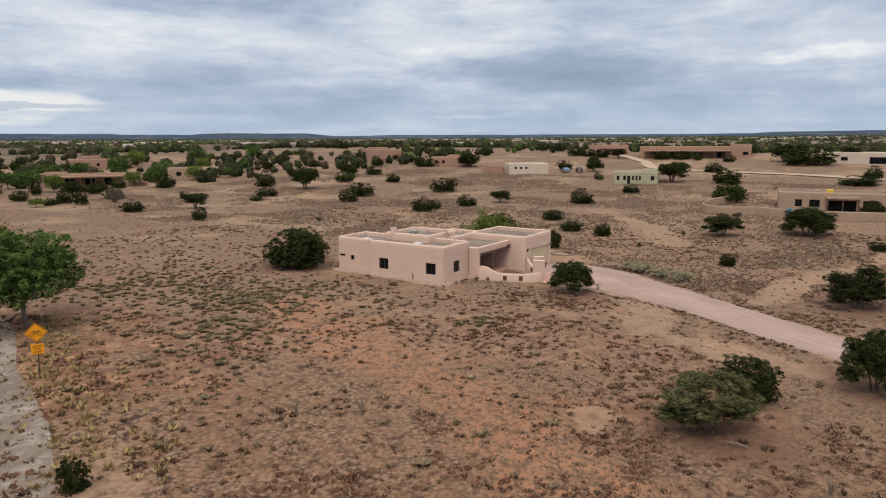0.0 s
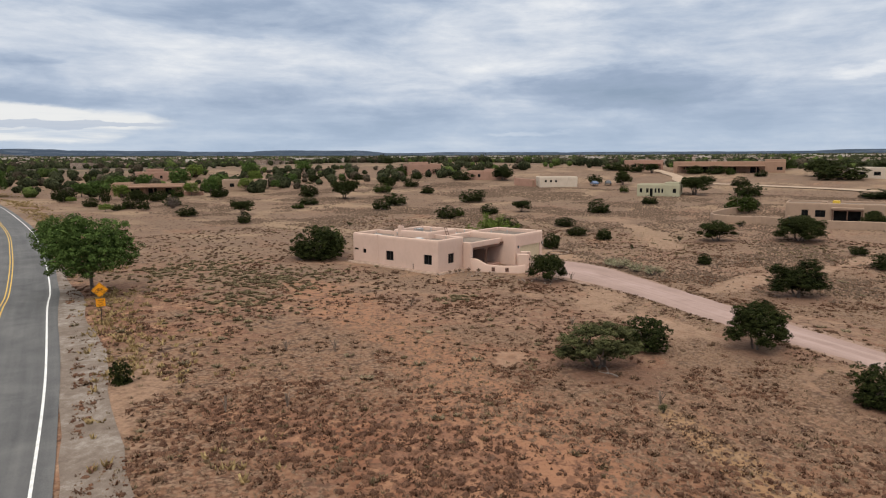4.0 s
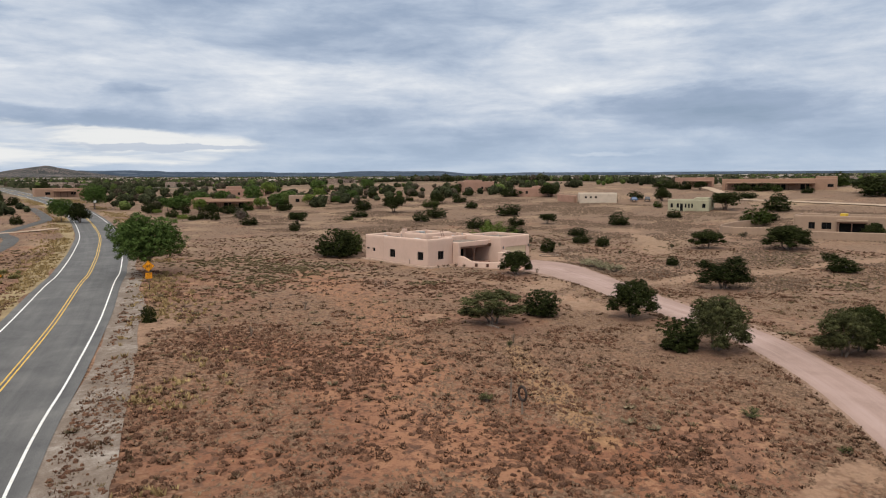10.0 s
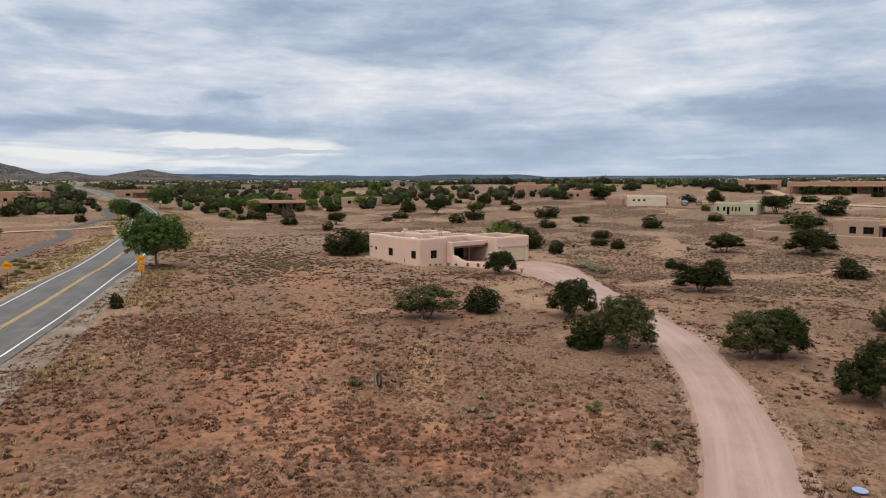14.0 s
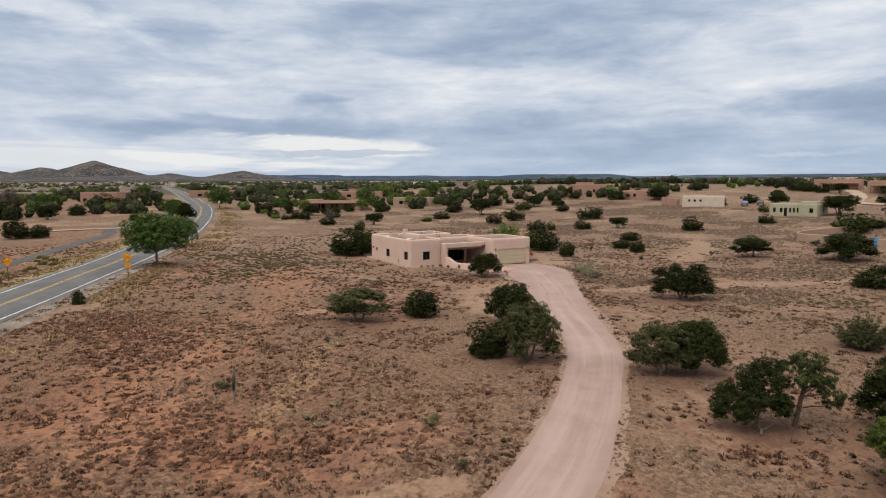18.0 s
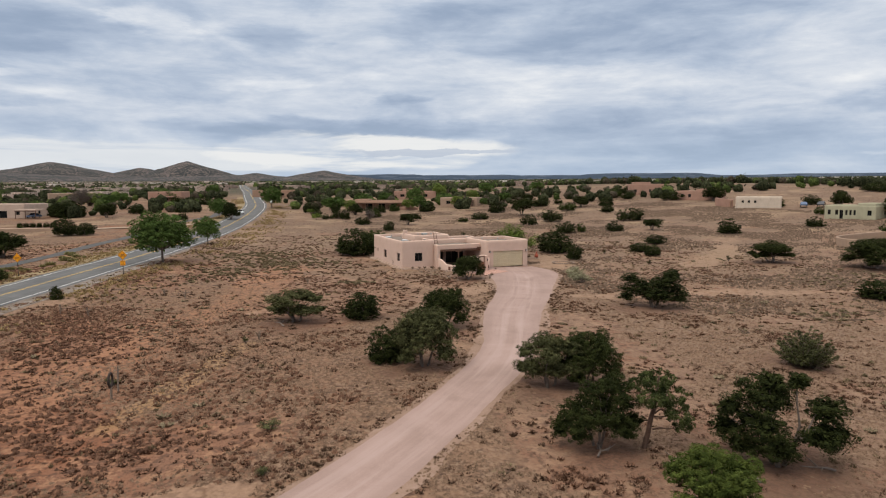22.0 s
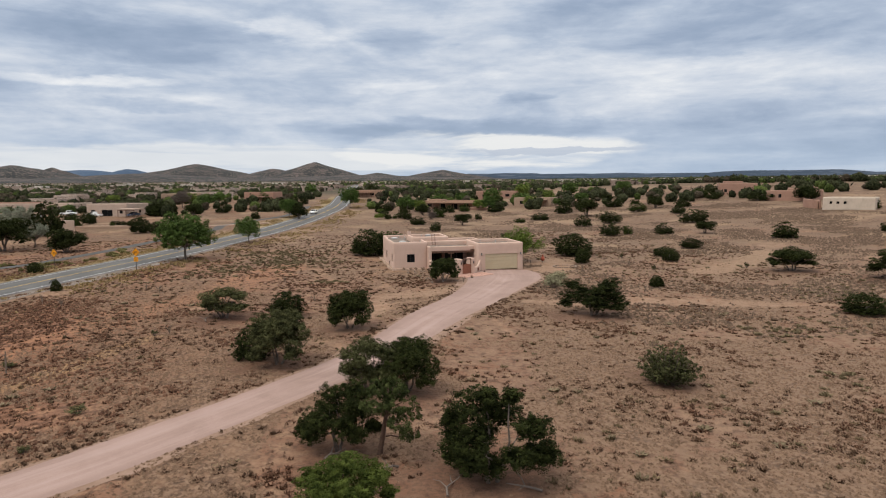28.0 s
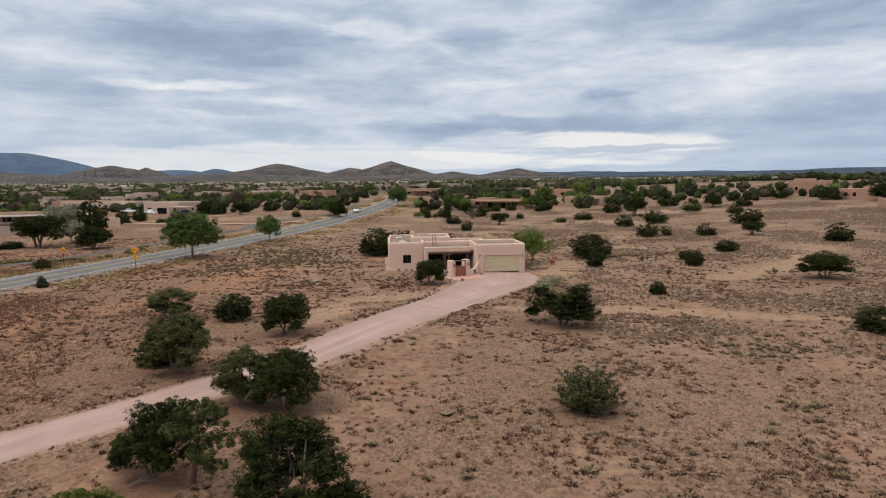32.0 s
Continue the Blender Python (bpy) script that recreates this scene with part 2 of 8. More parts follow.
def tuft_material(name, dark, light):
    """Low tufts: every one its own tone, mottled by blades and gaps."""
    m, t, b = shader(name, 0.95, 0, 0.05)
    r = t.n("ShaderNodeNewGeometry").outputs["Random Per Island"]
    f = t.noise(t.scaled(pos(t), (1.0, 1.0, 0.6)), 26.0, 3.0, 0.7)
    v = t.math("ADD", t.math("MULTIPLY", r, 0.50), t.math("MULTIPLY", t.smooth(f, 0.34, 0.66), 0.50))
    mid = tuple((a + c) / 2 * 0.92 for a, c in zip(dark, light))
    t.link(t.ramp(v, (0.05, dark), (0.5, mid), (0.95, light)), b.inputs["Base Color"])
    bump(t, b, f, 1.0, 0.06)
    return m


def leaf_material(name, dark, light, rough=0.75):
    """Leaves: each its own tone, and sprays of fresher and older growth."""
    m, t, b = shader(name, max(rough, 0.9), 0, 0.04)
    r = t.n("ShaderNodeNewGeometry").outputs["Random Per Island"]
    o = t.n("ShaderNodeObjectInfo").outputs["Random"]
    f = t.smooth(t.noise(pos(t), 2.4, 3.0, 0.6), 0.34, 0.66)
    v = t.math("ADD", t.math("MULTIPLY", r, 0.26), t.math("ADD", t.math("MULTIPLY", o, 0.18), t.math("MULTIPLY", f, 0.56)))
    mid = tuple((a + c) / 2 * 0.9 for a, c in zip(dark, light))
    t.link(t.ramp(v, (0.10, dark), (0.5, mid), (0.90, light)), b.inputs["Base Color"])
    return m


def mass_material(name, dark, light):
    """Crowns of trees far off: lit clumps and shaded hollows painted into the colour."""
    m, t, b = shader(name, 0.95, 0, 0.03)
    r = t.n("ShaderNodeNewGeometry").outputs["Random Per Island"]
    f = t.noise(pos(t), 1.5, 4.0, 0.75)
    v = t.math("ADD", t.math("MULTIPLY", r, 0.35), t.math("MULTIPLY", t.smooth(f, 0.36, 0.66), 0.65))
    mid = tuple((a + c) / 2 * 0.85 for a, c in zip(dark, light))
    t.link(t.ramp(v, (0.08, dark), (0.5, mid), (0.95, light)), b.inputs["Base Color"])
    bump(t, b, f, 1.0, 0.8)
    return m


def stucco(name, col, stain=0.16):
    m, t, b = shader(name, 0.92, 0, 0.2)
    p = pos(t)
    broad = t.noise(p, 0.55, 4.0, 0.55)
    patch = t.noise(t.scaled(p, (1.2, 1.2, 0.7)), 1.6, 4.0, 0.6)
    fine = t.noise(p, 45.0, 3.0, 0.6)
    v = t.math("ADD", t.math("MULTIPLY", broad, 0.5), t.math("ADD", t.math("MULTIPLY", patch, 0.35), t.math("MULTIPLY", fine, 0.15)))
    t.link(t.ramp(v, (0.32, tuple(c * (1 - stain) for c in col)), (0.5, col), (0.68, tuple(min(1, c * (1 + stain * 0.6)) for c in col))), b.inputs["Base Color"])
    bump(t, b, t.math("ADD", t.math("MULTIPLY", fine, 0.4), t.math("MULTIPLY", broad, 0.6)), 0.35, 0.02)
    return m


def lane_material(name, lo, mid_, hi, rough, ruts=None):
    """Road surface: grit, broad patches and streaks that run along the lane."""
    m, t, b = shader(name, rough, 0, 0.25)
    p = pos(t)
    uv = t.n("ShaderNodeUVMap").outputs[0]
    streak = t.noise(t.scaled(uv, (1.5, 0.05, 1.0)), 1.0, 4.0, 0.6)
    a = t.noise(p, 0.3, 4.0, 0.6, 0.5)
    f = t.noise(p, 16.0, 3.0, 0.7)
    v = t.math("ADD", t.math("MULTIPLY", a, 0.42), t.math("ADD", t.math("MULTIPLY", streak, 0.28), t.math("MULTIPLY", f, 0.30)))
    col = t.ramp(v, (0.38, lo), (0.5, mid_), (0.62, hi))
    if ruts:
        # two worn wheel tracks along the lane
        sx = t.n("ShaderNodeSeparateXYZ")
        t.link(uv, sx.inputs[0])
        off = t.math("ADD", t.math("ABSOLUTE", sx.outputs[0]), t.math("MULTIPLY", t.math("SUBTRACT", a, 0.5), 0.8))
        rut = t.smooth(t.math("ABSOLUTE", t.math("SUBTRACT", off, 0.80)), 0.75, 0.05)
        col = t.mix(t.math("MULTIPLY", t.math("MULTIPLY", rut, t.smooth(streak, 0.38, 0.62)), 0.55), col, ruts)
        edge = t.smooth(t.math("ADD", off, t.math("MULTIPLY", t.math("SUBTRACT", f, 0.5), 0.6)), 1.35, 1.9)
        col = t.mix(t.math("MULTIPLY", edge, 0.35), col, lo)
    t.link(col, b.inputs["Base Color"])
    bump(t, b, f, 0.4, 0.015)
    return m


def gravel_material(name, lo, mid_, hi):
    m, t, b = shader(name, 0.95, 0, 0.2)
    p = pos(t)
    a = t.noise(p, 0.35, 5.0, 0.6, 0.5)
    c = t.noise(p, 2.2, 5.0, 0.6)
    f = t.noise(p, 18.0, 3.0, 0.7)
    v = t.math("ADD", t.math("MULTIPLY", a, 0.4), t.math("ADD", t.math("MULTIPLY", c, 0.3), t.math("MULTIPLY", f, 0.3)))
    t.link(t.ramp(v, (0.34, lo), (0.5, mid_), (0.66, hi)), b.inputs["Base Color"])
    bump(t, b, f, 0.5, 0.02)
    return m


def hill_material(name, soil, scrub, scale, amount):
    m, t, b = shader(name, 0.95, 0, 0.1)
    p = pos(t)
    n = t.noise(p, scale, 3.0, 0.75)
    big_ = t.noise(p, scale * 0.12, 3.0, 0.5)
    k = t.smooth(t.math("ADD", t.math("MULTIPLY", n, 0.75), t.math("MULTIPLY", big_, 0.25)), 0.5 - amount, 0.56 - amount)
    t.link(t.mix(k, soil, scrub), b.inputs["Base Color"])
    return m


def glass_material(name="window_glass"):
    m, t, b = shader(name, 0.10, 0.0, 0.10)
    p = pos(t)
    t.link(t.ramp(t.noise(p, 1.2), (0.3, (0.004, 0.005, 0.005)), (0.7, (0.012, 0.013, 0.014))), b.inputs["Base Color"])
    return m


M = {
    "ground": ground_material(),
    "asphalt": lane_material("asphalt", (0.066, 0.064, 0.064), (0.100, 0.097, 0.095), (0.140, 0.134, 0.128), 0.75),
    "path_asphalt": gravel_material("worn_path_asphalt", (0.055, 0.053, 0.051), (0.085, 0.081, 0.078), (0.125, 0.118, 0.112)),
    "drive": lane_material("pink_crushed_gravel", (0.258, 0.176, 0.147), (0.320, 0.220, 0.188), (0.378, 0.268, 0.234), 0.95, (0.388, 0.282, 0.250)),
    "shoulder": gravel_material("grey_gravel", (0.105, 0.076, 0.057), (0.180, 0.140, 0.112), (0.36, 0.32, 0.28)),
    "farroad": gravel_material("pale_dirt_track", (0.29, 0.205, 0.145), (0.37, 0.27, 0.195), (0.45, 0.335, 0.25)),
    "verge": gravel_material("straw_verge", (0.155, 0.108, 0.058), (0.245, 0.180, 0.098), (0.34, 0.265, 0.150)),
    "margin": gravel_material("sandy_margin", (0.185, 0.112, 0.076), (0.255, 0.165, 0.120), (0.325, 0.222, 0.172)),
    "white_line": plain("white_road_paint", (0.68, 0.67, 0.64), 0.7, var=0.3, scale=2.5),
    "yellow_line": plain("yellow_road_paint", (0.56, 0.36, 0.075), 0.7, var=0.4, scale=2.5),
    "stucco": stucco("pink_adobe_stucco", (0.572, 0.408, 0.332), 0.09),
    "stucco_cream": stucco("cream_green_stucco", (0.37, 0.345, 0.24)),
    "stucco_white": stucco("pale_stucco", (0.53, 0.44, 0.355)),
    "stucco_dusty": stucco("dusty_pink_stucco", (0.43, 0.325, 0.262)),
    "stucco_tan": stucco("tan_stucco", (0.335, 0.235, 0.170)),
    "stucco_pink": stucco("rose_stucco", (0.345, 0.205, 0.152)),
    "stucco_brown": stucco("brown_stucco", (0.32, 0.20, 0.14)),
    "roof": gravel_material("gravel_roofing", (0.120, 0.094, 0.077), (0.185, 0.146, 0.120), (0.255, 0.205, 0.168)),
    "concrete": plain("weathered_concrete", (0.34, 0.24, 0.18), 0.9, var=0.3),
    "flag": plain("pink_paving", (0.46, 0.27, 0.21), 0.9, var=0.25),
    "frame": plain("dark_window_frame", (0.045, 0.038, 0.034), 0.5, relief=0),
    "glass": glass_material(),
    "garage": plain("almond_garage_paint", (0.50, 0.41, 0.275), 0.6, var=0.08, scale=1.0),
    "wood": plain("red_brown_gate_wood", (0.26, 0.105, 0.065), 0.75, var=0.3, scale=6),
    "beam": plain("dark_stained_beam", (0.12, 0.065, 0.045), 0.8, var=0.3, scale=5),
    "old_wood": plain("grey_weathered_wood", (0.20, 0.15, 0.115), 0.9, var=0.3, scale=8),
    "bark": plain("juniper_bark", (0.135, 0.105, 0.086), 0.95, var=0.4, scale=7, fine=30, relief=0.6),
    "pine_bark": plain("brown_pine_bark", (0.105, 0.062, 0.045), 0.95, var=0.4, scale=7, fine=30, relief=0.6),
    "dead": plain("bleached_dead_wood", (0.17, 0.135, 0.115), 0.95, var=0.3, scale=6),
    "metal": plain("galvanised_metal", (0.42, 0.42, 0.41), 0.45, 0.8, var=0.15),
    "dark_metal": plain("dark_metal", (0.05, 0.045, 0.042), 0.5, 0.5, var=0.2),
    "skylight": plain("milky_skylight_dome", (0.50, 0.48, 0.46), 0.25, var=0.05, relief=0),
    "sign": plain("orange_yellow_sign_face", (0.80, 0.31, 0.01), 0.45, var=0.08, relief=0),
    "sign_black": plain("black_sign_ink", (0.012, 0.011, 0.010), 0.5, relief=0),
    "rubber": plain("cracked_tyre_rubber", (0.042, 0.031, 0.026), 0.95, var=0.3),
    "carpaint": plain("white_car_paint", (0.74, 0.74, 0.73), 0.25, var=0.03, relief=0),
    "carpaint_blue": plain("blue_grey_car_paint", (0.10, 0.14, 0.22), 0.25, var=0.05, relief=0),
    "carpaint_grey": plain("dark_grey_car_paint", (0.07, 0.07, 0.075), 0.25, var=0.05, relief=0),
    "clay": plain("terracotta", (0.30, 0.075, 0.045), 0.85, var=0.25),
    "stone": plain("field_stone", (0.25, 0.185, 0.145), 0.95, var=0.35, scale=4),
    "blue": plain("blue_door_paint", (0.10, 0.26, 0.44), 0.6, var=0.1),
    "lid": plain("pale_blue_plastic", (0.22, 0.30, 0.46), 0.5, var=0.08, relief=0),
    "white": plain("white_trim_paint", (0.76, 0.75, 0.72), 0.6, var=0.06),
    "yellow": plain("faded_yellow_plastic", (0.62, 0.40, 0.05), 0.6, var=0.1),
    "juniper": leaf_material("juniper_foliage", (0.008, 0.011, 0.004), (0.047, 0.056, 0.017)),
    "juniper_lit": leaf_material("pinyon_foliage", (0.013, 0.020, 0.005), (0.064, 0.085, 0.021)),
    "pine": leaf_material("pine_needles", (0.020, 0.028, 0.010), (0.092, 0.108, 0.037)),
    "fresh_pinyon": leaf_material("fresh_pinyon_needles", (0.018, 0.029, 0.006), (0.105, 0.130, 0.030)),
    "grey_pine": leaf_material("grey_green_foliage", (0.028, 0.031, 0.013), (0.130, 0.130, 0.056)),
    "leafy": leaf_material("ash_leaves", (0.028, 0.050, 0.012), (0.115, 0.170, 0.046)),
    "spring": leaf_material("spring_green_leaves", (0.056, 0.088, 0.016), (0.190, 0.232, 0.056)),
    "olive": leaf_material("silver_olive_leaves", (0.150, 0.160, 0.115), (0.340, 0.350, 0.265)),
    "sage": leaf_material("sagebrush_leaves", (0.115, 0.088, 0.054), (0.300, 0.240, 0.155)),
    "chamisa": leaf_material("chamisa_leaves", (0.160, 0.150, 0.088), (0.380, 0.355, 0.225)),
    "drygrass": leaf_material("dry_grass_blades", (0.130, 0.088, 0.056), (0.330, 0.245, 0.155), 0.9),
    "straw": leaf_material("golden_straw", (0.200, 0.135, 0.062), (0.400, 0.295, 0.145), 0.9),
    "snakeweed": leaf_material("snakeweed_tufts", (0.090, 0.057, 0.038), (0.215, 0.140, 0.090), 0.9),
    "grama": tuft_material("grama_tufts", (0.112, 0.070, 0.047), (0.272, 0.176, 0.118)),
    "brown_tuft": tuft_material("brown_tufts", (0.056, 0.032, 0.023), (0.185, 0.104, 0.068)),
    "far_tuft": tuft_material("further_tufts", (0.085, 0.056, 0.042), (0.215, 0.145, 0.104)),
    "range_tuft": tuft_material("range_weeds", (0.060, 0.041, 0.030), (0.185, 0.125, 0.088)),
    "weed": tuft_material("snakeweed_mounds", (0.066, 0.041, 0.028), (0.225, 0.140, 0.090)),
    "tussock": tuft_material("tussock_blades", (0.056, 0.029, 0.020), (0.235, 0.126, 0.080)),
    "sage_tuft": tuft_material("sagebrush_mounds", (0.110, 0.086, 0.050), (0.350, 0.280, 0.168)),
    "verge_green": tuft_material("verge_weeds", (0.130, 0.115, 0.050), (0.360, 0.325, 0.140)),
    "grey_twig": leaf_material("bare_grey_twigs", (0.080, 0.062, 0.052), (0.190, 0.150, 0.128)),
    "olive_tuft": tuft_material("olive_tufts", (0.105, 0.076, 0.045), (0.290, 0.215, 0.128)),
    "hill": hill_material("scrub_hill", (0.150, 0.118, 0.107), (0.034, 0.037, 0.037), 0.130, 0.062),
    # the blue of distance haze is put into these two base colours
    "mesa": hill_material("hazed_wooded_mesa", (0.070, 0.088, 0.118), (0.034, 0.050, 0.076), 0.012, 0.06),
    "mountain": hill_material("haze_blue_mountain", (0.074, 0.106, 0.160), (0.058, 0.089, 0.140), 0.012, 0.03),
    "fartree": leaf_material("distant_tree_foliage", (0.014, 0.019, 0.011), (0.086, 0.098, 0.050)),
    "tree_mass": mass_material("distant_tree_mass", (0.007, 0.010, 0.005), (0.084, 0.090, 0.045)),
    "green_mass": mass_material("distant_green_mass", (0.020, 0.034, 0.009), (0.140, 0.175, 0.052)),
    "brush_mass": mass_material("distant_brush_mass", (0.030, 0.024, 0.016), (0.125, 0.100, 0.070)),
    "farpale": leaf_material("distant_pale_walls", (0.34, 0.26, 0.21), (0.80, 0.74, 0.68), 0.95),
    "farwall": leaf_material("distant_house_walls", (0.17, 0.114, 0.090), (0.56, 0.45, 0.38), 0.95),
}

# ---- helpers ----


def ground_z(x, y):
    """The height of the land: a gentle rise to the north and east, then a wide plain."""
    u = np.clip(x, -120, 230)
    v = np.clip(y, -160, 260)
    near = (-1.5848 + 0.03832 * u + 0.03226 * v + 0.03992 * np.sqrt((u - 40) ** 2 + 900)
            - 0.02403 * np.sqrt((u + 25) ** 2 + 400) - 0.01483 * np.sqrt((v + 45) ** 2 + 400)
            + 0.00361 * np.sqrt((v - 20) ** 2 + 900) + 0.00436 * np.sqrt((u - 90) ** 2 + 400) + 0.00774 * np.sqrt((v - 75) ** 2 + 900))
    near = near - 0.62 * np.exp(-((x + 34.2) ** 2 + (y + 44.5) ** 2) / 70.0)
    near = near - 0.8 * np.exp(-((x + 35) ** 2) / 288.0 - ((y + 66) ** 2) / 162.0)
    r = np.hypot(x, y)
    s = np.clip((r - 235) / 200, 0, 1)
    s = s * s * (3 - 2 * s)
    plain_ = 8.0 + 2.6 * (x * 0.9 + y * 0.2) / (r + 1) + 0.0095 * np.maximum(r - 400, 0)
    return near * (1 - s) + plain_ * s


def gz(x, y):
    return float(ground_z(x, y))


def value_noise(x, y, size, seed):
    """Smooth random field between 0 and 1, with cells of that size."""
    tab = np.random.RandomState(seed).rand(256, 256)
    fx, fy = np.asarray(x) / size, np.asarray(y) / size
    ix, iy = np.floor(fx).astype(int), np.floor(fy).astype(int)
    u, v = fx - ix, fy - iy
    u, v = u * u * (3 - 2 * u), v * v * (3 - 2 * v)
    a, b_ = tab[ix % 256, iy % 256], tab[(ix + 1) % 256, iy % 256]
    c, d = tab[ix % 256, (iy + 1) % 256], tab[(ix + 1) % 256, (iy + 1) % 256]
    return (a * (1 - u) + b_ * u) * (1 - v) + (c * (1 - u) + d * u) * v


def mesh_of(name, verts, faces, mat=None, smooth=False):
    me = bpy.data.meshes.new(name)
    me.from_pydata([tuple(v) for v in verts], [], [tuple(f) for f in faces])
    if mat:
        me.materials.append(mat)
    if smooth:
        me.polygons.foreach_set("use_smooth", [True] * len(me.polygons))
    me.update()
    return me


def tri_mesh(name, v, k, mat):
    """A mesh out of an array of corner points, k corners to a face."""
    me = bpy.data.meshes.new(name)
    v = np.asarray(v, dtype=np.float32).reshape(-1, 3)
    n = len(v)
    me.vertices.add(n)
    me.vertices.foreach_set("co", v.ravel())
    me.loops.add(n)
    me.loops.foreach_set("vertex_index", np.arange(n, dtype=np.int32))
    me.polygons.add(n // k)
    me.polygons.foreach_set("loop_start", np.arange(0, n, k, dtype=np.int32))
    me.polygons.foreach_set("loop_total", np.full(n // k, k, dtype=np.int32))
    me.materials.append(mat)
    me.update(calc_edges=True)
    return me


def part(name, data, mat, parent, label=""):
    """One mesh object under a thing or part, from a bmesh or a mesh."""
    if isinstance(data, bmesh.types.BMesh):
        me = bpy.data.meshes.new(name)
        data.to_mesh(me)
        data.free()
        data = me
    if mat and not data.materials:
        data.materials.append(mat)
    ob = new(name, data)
    if parent is not None:
        ob.parent = parent
    return tagged(ob, label)


def thing(name, at, label, category, group="", kind="", rz=0.0):
    ob = new(name)
    ob.empty_display_size = 0.3
    ob.matrix_world = pose(*at, 0, 0, rz)
    return tagged(ob, label, category, group, kind)


def box_bm(x0, x1, y0, y1, z0, z1, bevel=0.0, bm=None, segs=1):
    own = bmesh.new()
    bmesh.ops.create_cube(own, size=1.0)
    for v in own.verts:
        v.co = Vector(((x0 + x1) / 2 + v.co.x * (x1 - x0), (y0 + y1) / 2 + v.co.y * (y1 - y0), (z0 + z1) / 2 + v.co.z * (z1 - z0)))
    if bevel:
        bmesh.ops.bevel(own, geom=own.edges[:], offset=bevel, segments=segs, affect="EDGES", profile=0.5)
    if bm is None:
        return own
    me = bpy.data.meshes.new("tmp")
    own.to_mesh(me)
    own.free()
    bm.from_mesh(me)
    bpy.data.meshes.remove(me)
    return bm


def tube_bm(points, radii, sides=8, bm=None, cap=True):
    """A tapered tube along points."""
    bm = bm or bmesh.new()
    rings = []
    for i, (p, r) in enumerate(zip(points, radii)):
        p = Vector(p)
        a = Vector(points[max(0, i - 1)])
        b_ = Vector(points[min(len(points) - 1, i + 1)])
        d = (b_ - a).normalized()
        side = d.cross(Vector((0.31, 0.17, 0.93)))
        if side.length < 0.1:
            side = d.cross(Vector((1, 0, 0)))
        side.normalize()
        other = d.cross(side)
        rings.append([bm.verts.new(p + r * (math.cos(math.tau * k / sides) * side + math.sin(math.tau * k / sides) * other)) for k in range(sides)])
    for a, b_ in zip(rings, rings[1:]):
        for k in range(sides):
            bm.faces.new((a[k], a[(k + 1) % sides], b_[(k + 1) % sides], b_[k]))
    if cap:
        bm.faces.new(rings[-1])
        bm.faces.new(rings[0][::-1])
    bmesh.ops.recalc_face_normals(bm, faces=bm.faces[:])
    return bm


def lathe_bm(profile, sides=16, bm=None):
    """A body of revolution about z from (radius, height) pairs."""
    bm = bm or bmesh.new()
    rings = [[bm.verts.new((r * math.cos(math.tau * k / sides), r * math.sin(math.tau * k / sides), z)) for k in range(sides)] for r, z in profile]
    for a, b_ in zip(rings, rings[1:]):
        for k in range(sides):
            bm.faces.new((a[k], a[(k + 1) % sides], b_[(k + 1) % sides], b_[k]))
    bm.faces.new(rings[-1])
    bm.faces.new(rings[0][::-1])
    return bm


def curve_through(pts, step):
    """Points at even steps along a smooth curve through pts, with the way along it."""
    p = np.array(pts, dtype=float)
    ext = np.vstack([2 * p[0] - p[1], p, 2 * p[-1] - p[-2]])
    out = []
    for i in range(1, len(ext) - 2):
        a, b_, c, d = ext[i - 1:i + 3]
        n = max(2, int(np.hypot(*(c - b_)[:2]) / step))
        for s in np.arange(n) / n:
            out.append(0.5 * (2 * b_ + (c - a) * s + (2 * a - 5 * b_ + 4 * c - d) * s * s + (3 * b_ - a - 3 * c + d) * s ** 3))
    out.append(p[-1])
    out = np.array(out)
    way = np.gradient(out[:, :2], axis=0)
    way /= np.linalg.norm(way, axis=1)[:, None]
    return out, way


def strip_mesh(name, line, way, left, right, lift, mat, cols=2, ragged=0.0, seed=3):
    """A band along a line on the land, from left to right of it (metres, left positive)."""
    n = len(line)
    left, right = np.broadcast_to(left, n).astype(float), np.broadcast_to(right, n).astype(float)
    if ragged:
        wob = [0.35 * value_noise(line[:, 0] + 50 * k, line[:, 1], 1.1, seed) + value_noise(line[:, 0] + 50 * k, line[:, 1], 9.0, seed) - 0.67 for k in (0, 1)]
        left, right = left + wob[0] * ragged, right + wob[1] * ragged
    nor = np.stack([-way[:, 1], way[:, 0]], 1)
    verts, faces = [], []
    for i in range(n):
        for k in range(cols + 1):
            s = left[i] + (right[i] - left[i]) * k / cols
            x, y = line[i, 0] + nor[i, 0] * s, line[i, 1] + nor[i, 1] * s
            verts.append((x, y, gz(x, y) + lift))
    for i in range(n - 1):
        for k in range(cols):
            a = i * (cols + 1) + k
            faces.append((a, a + 1, a + cols + 2, a + cols + 1)[::-1])
    me = mesh_of(name, verts, faces, mat)
    far_along = np.concatenate([[0], np.cumsum(np.hypot(*np.diff(line[:, :2], axis=0).T))])
    uv = me.uv_layers.new(name="UVMap")
    across = [left[i] + (right[i] - left[i]) * k / cols for i in range(n) for k in range(cols + 1)]
    vi = np.empty(len(me.loops), dtype=np.int32)
    me.loops.foreach_get("vertex_index", vi)
    uv.data.foreach_set("uv", np.stack([np.array(across)[vi], far_along[vi // (cols + 1)]], 1).astype(np.float32).ravel())
    return me

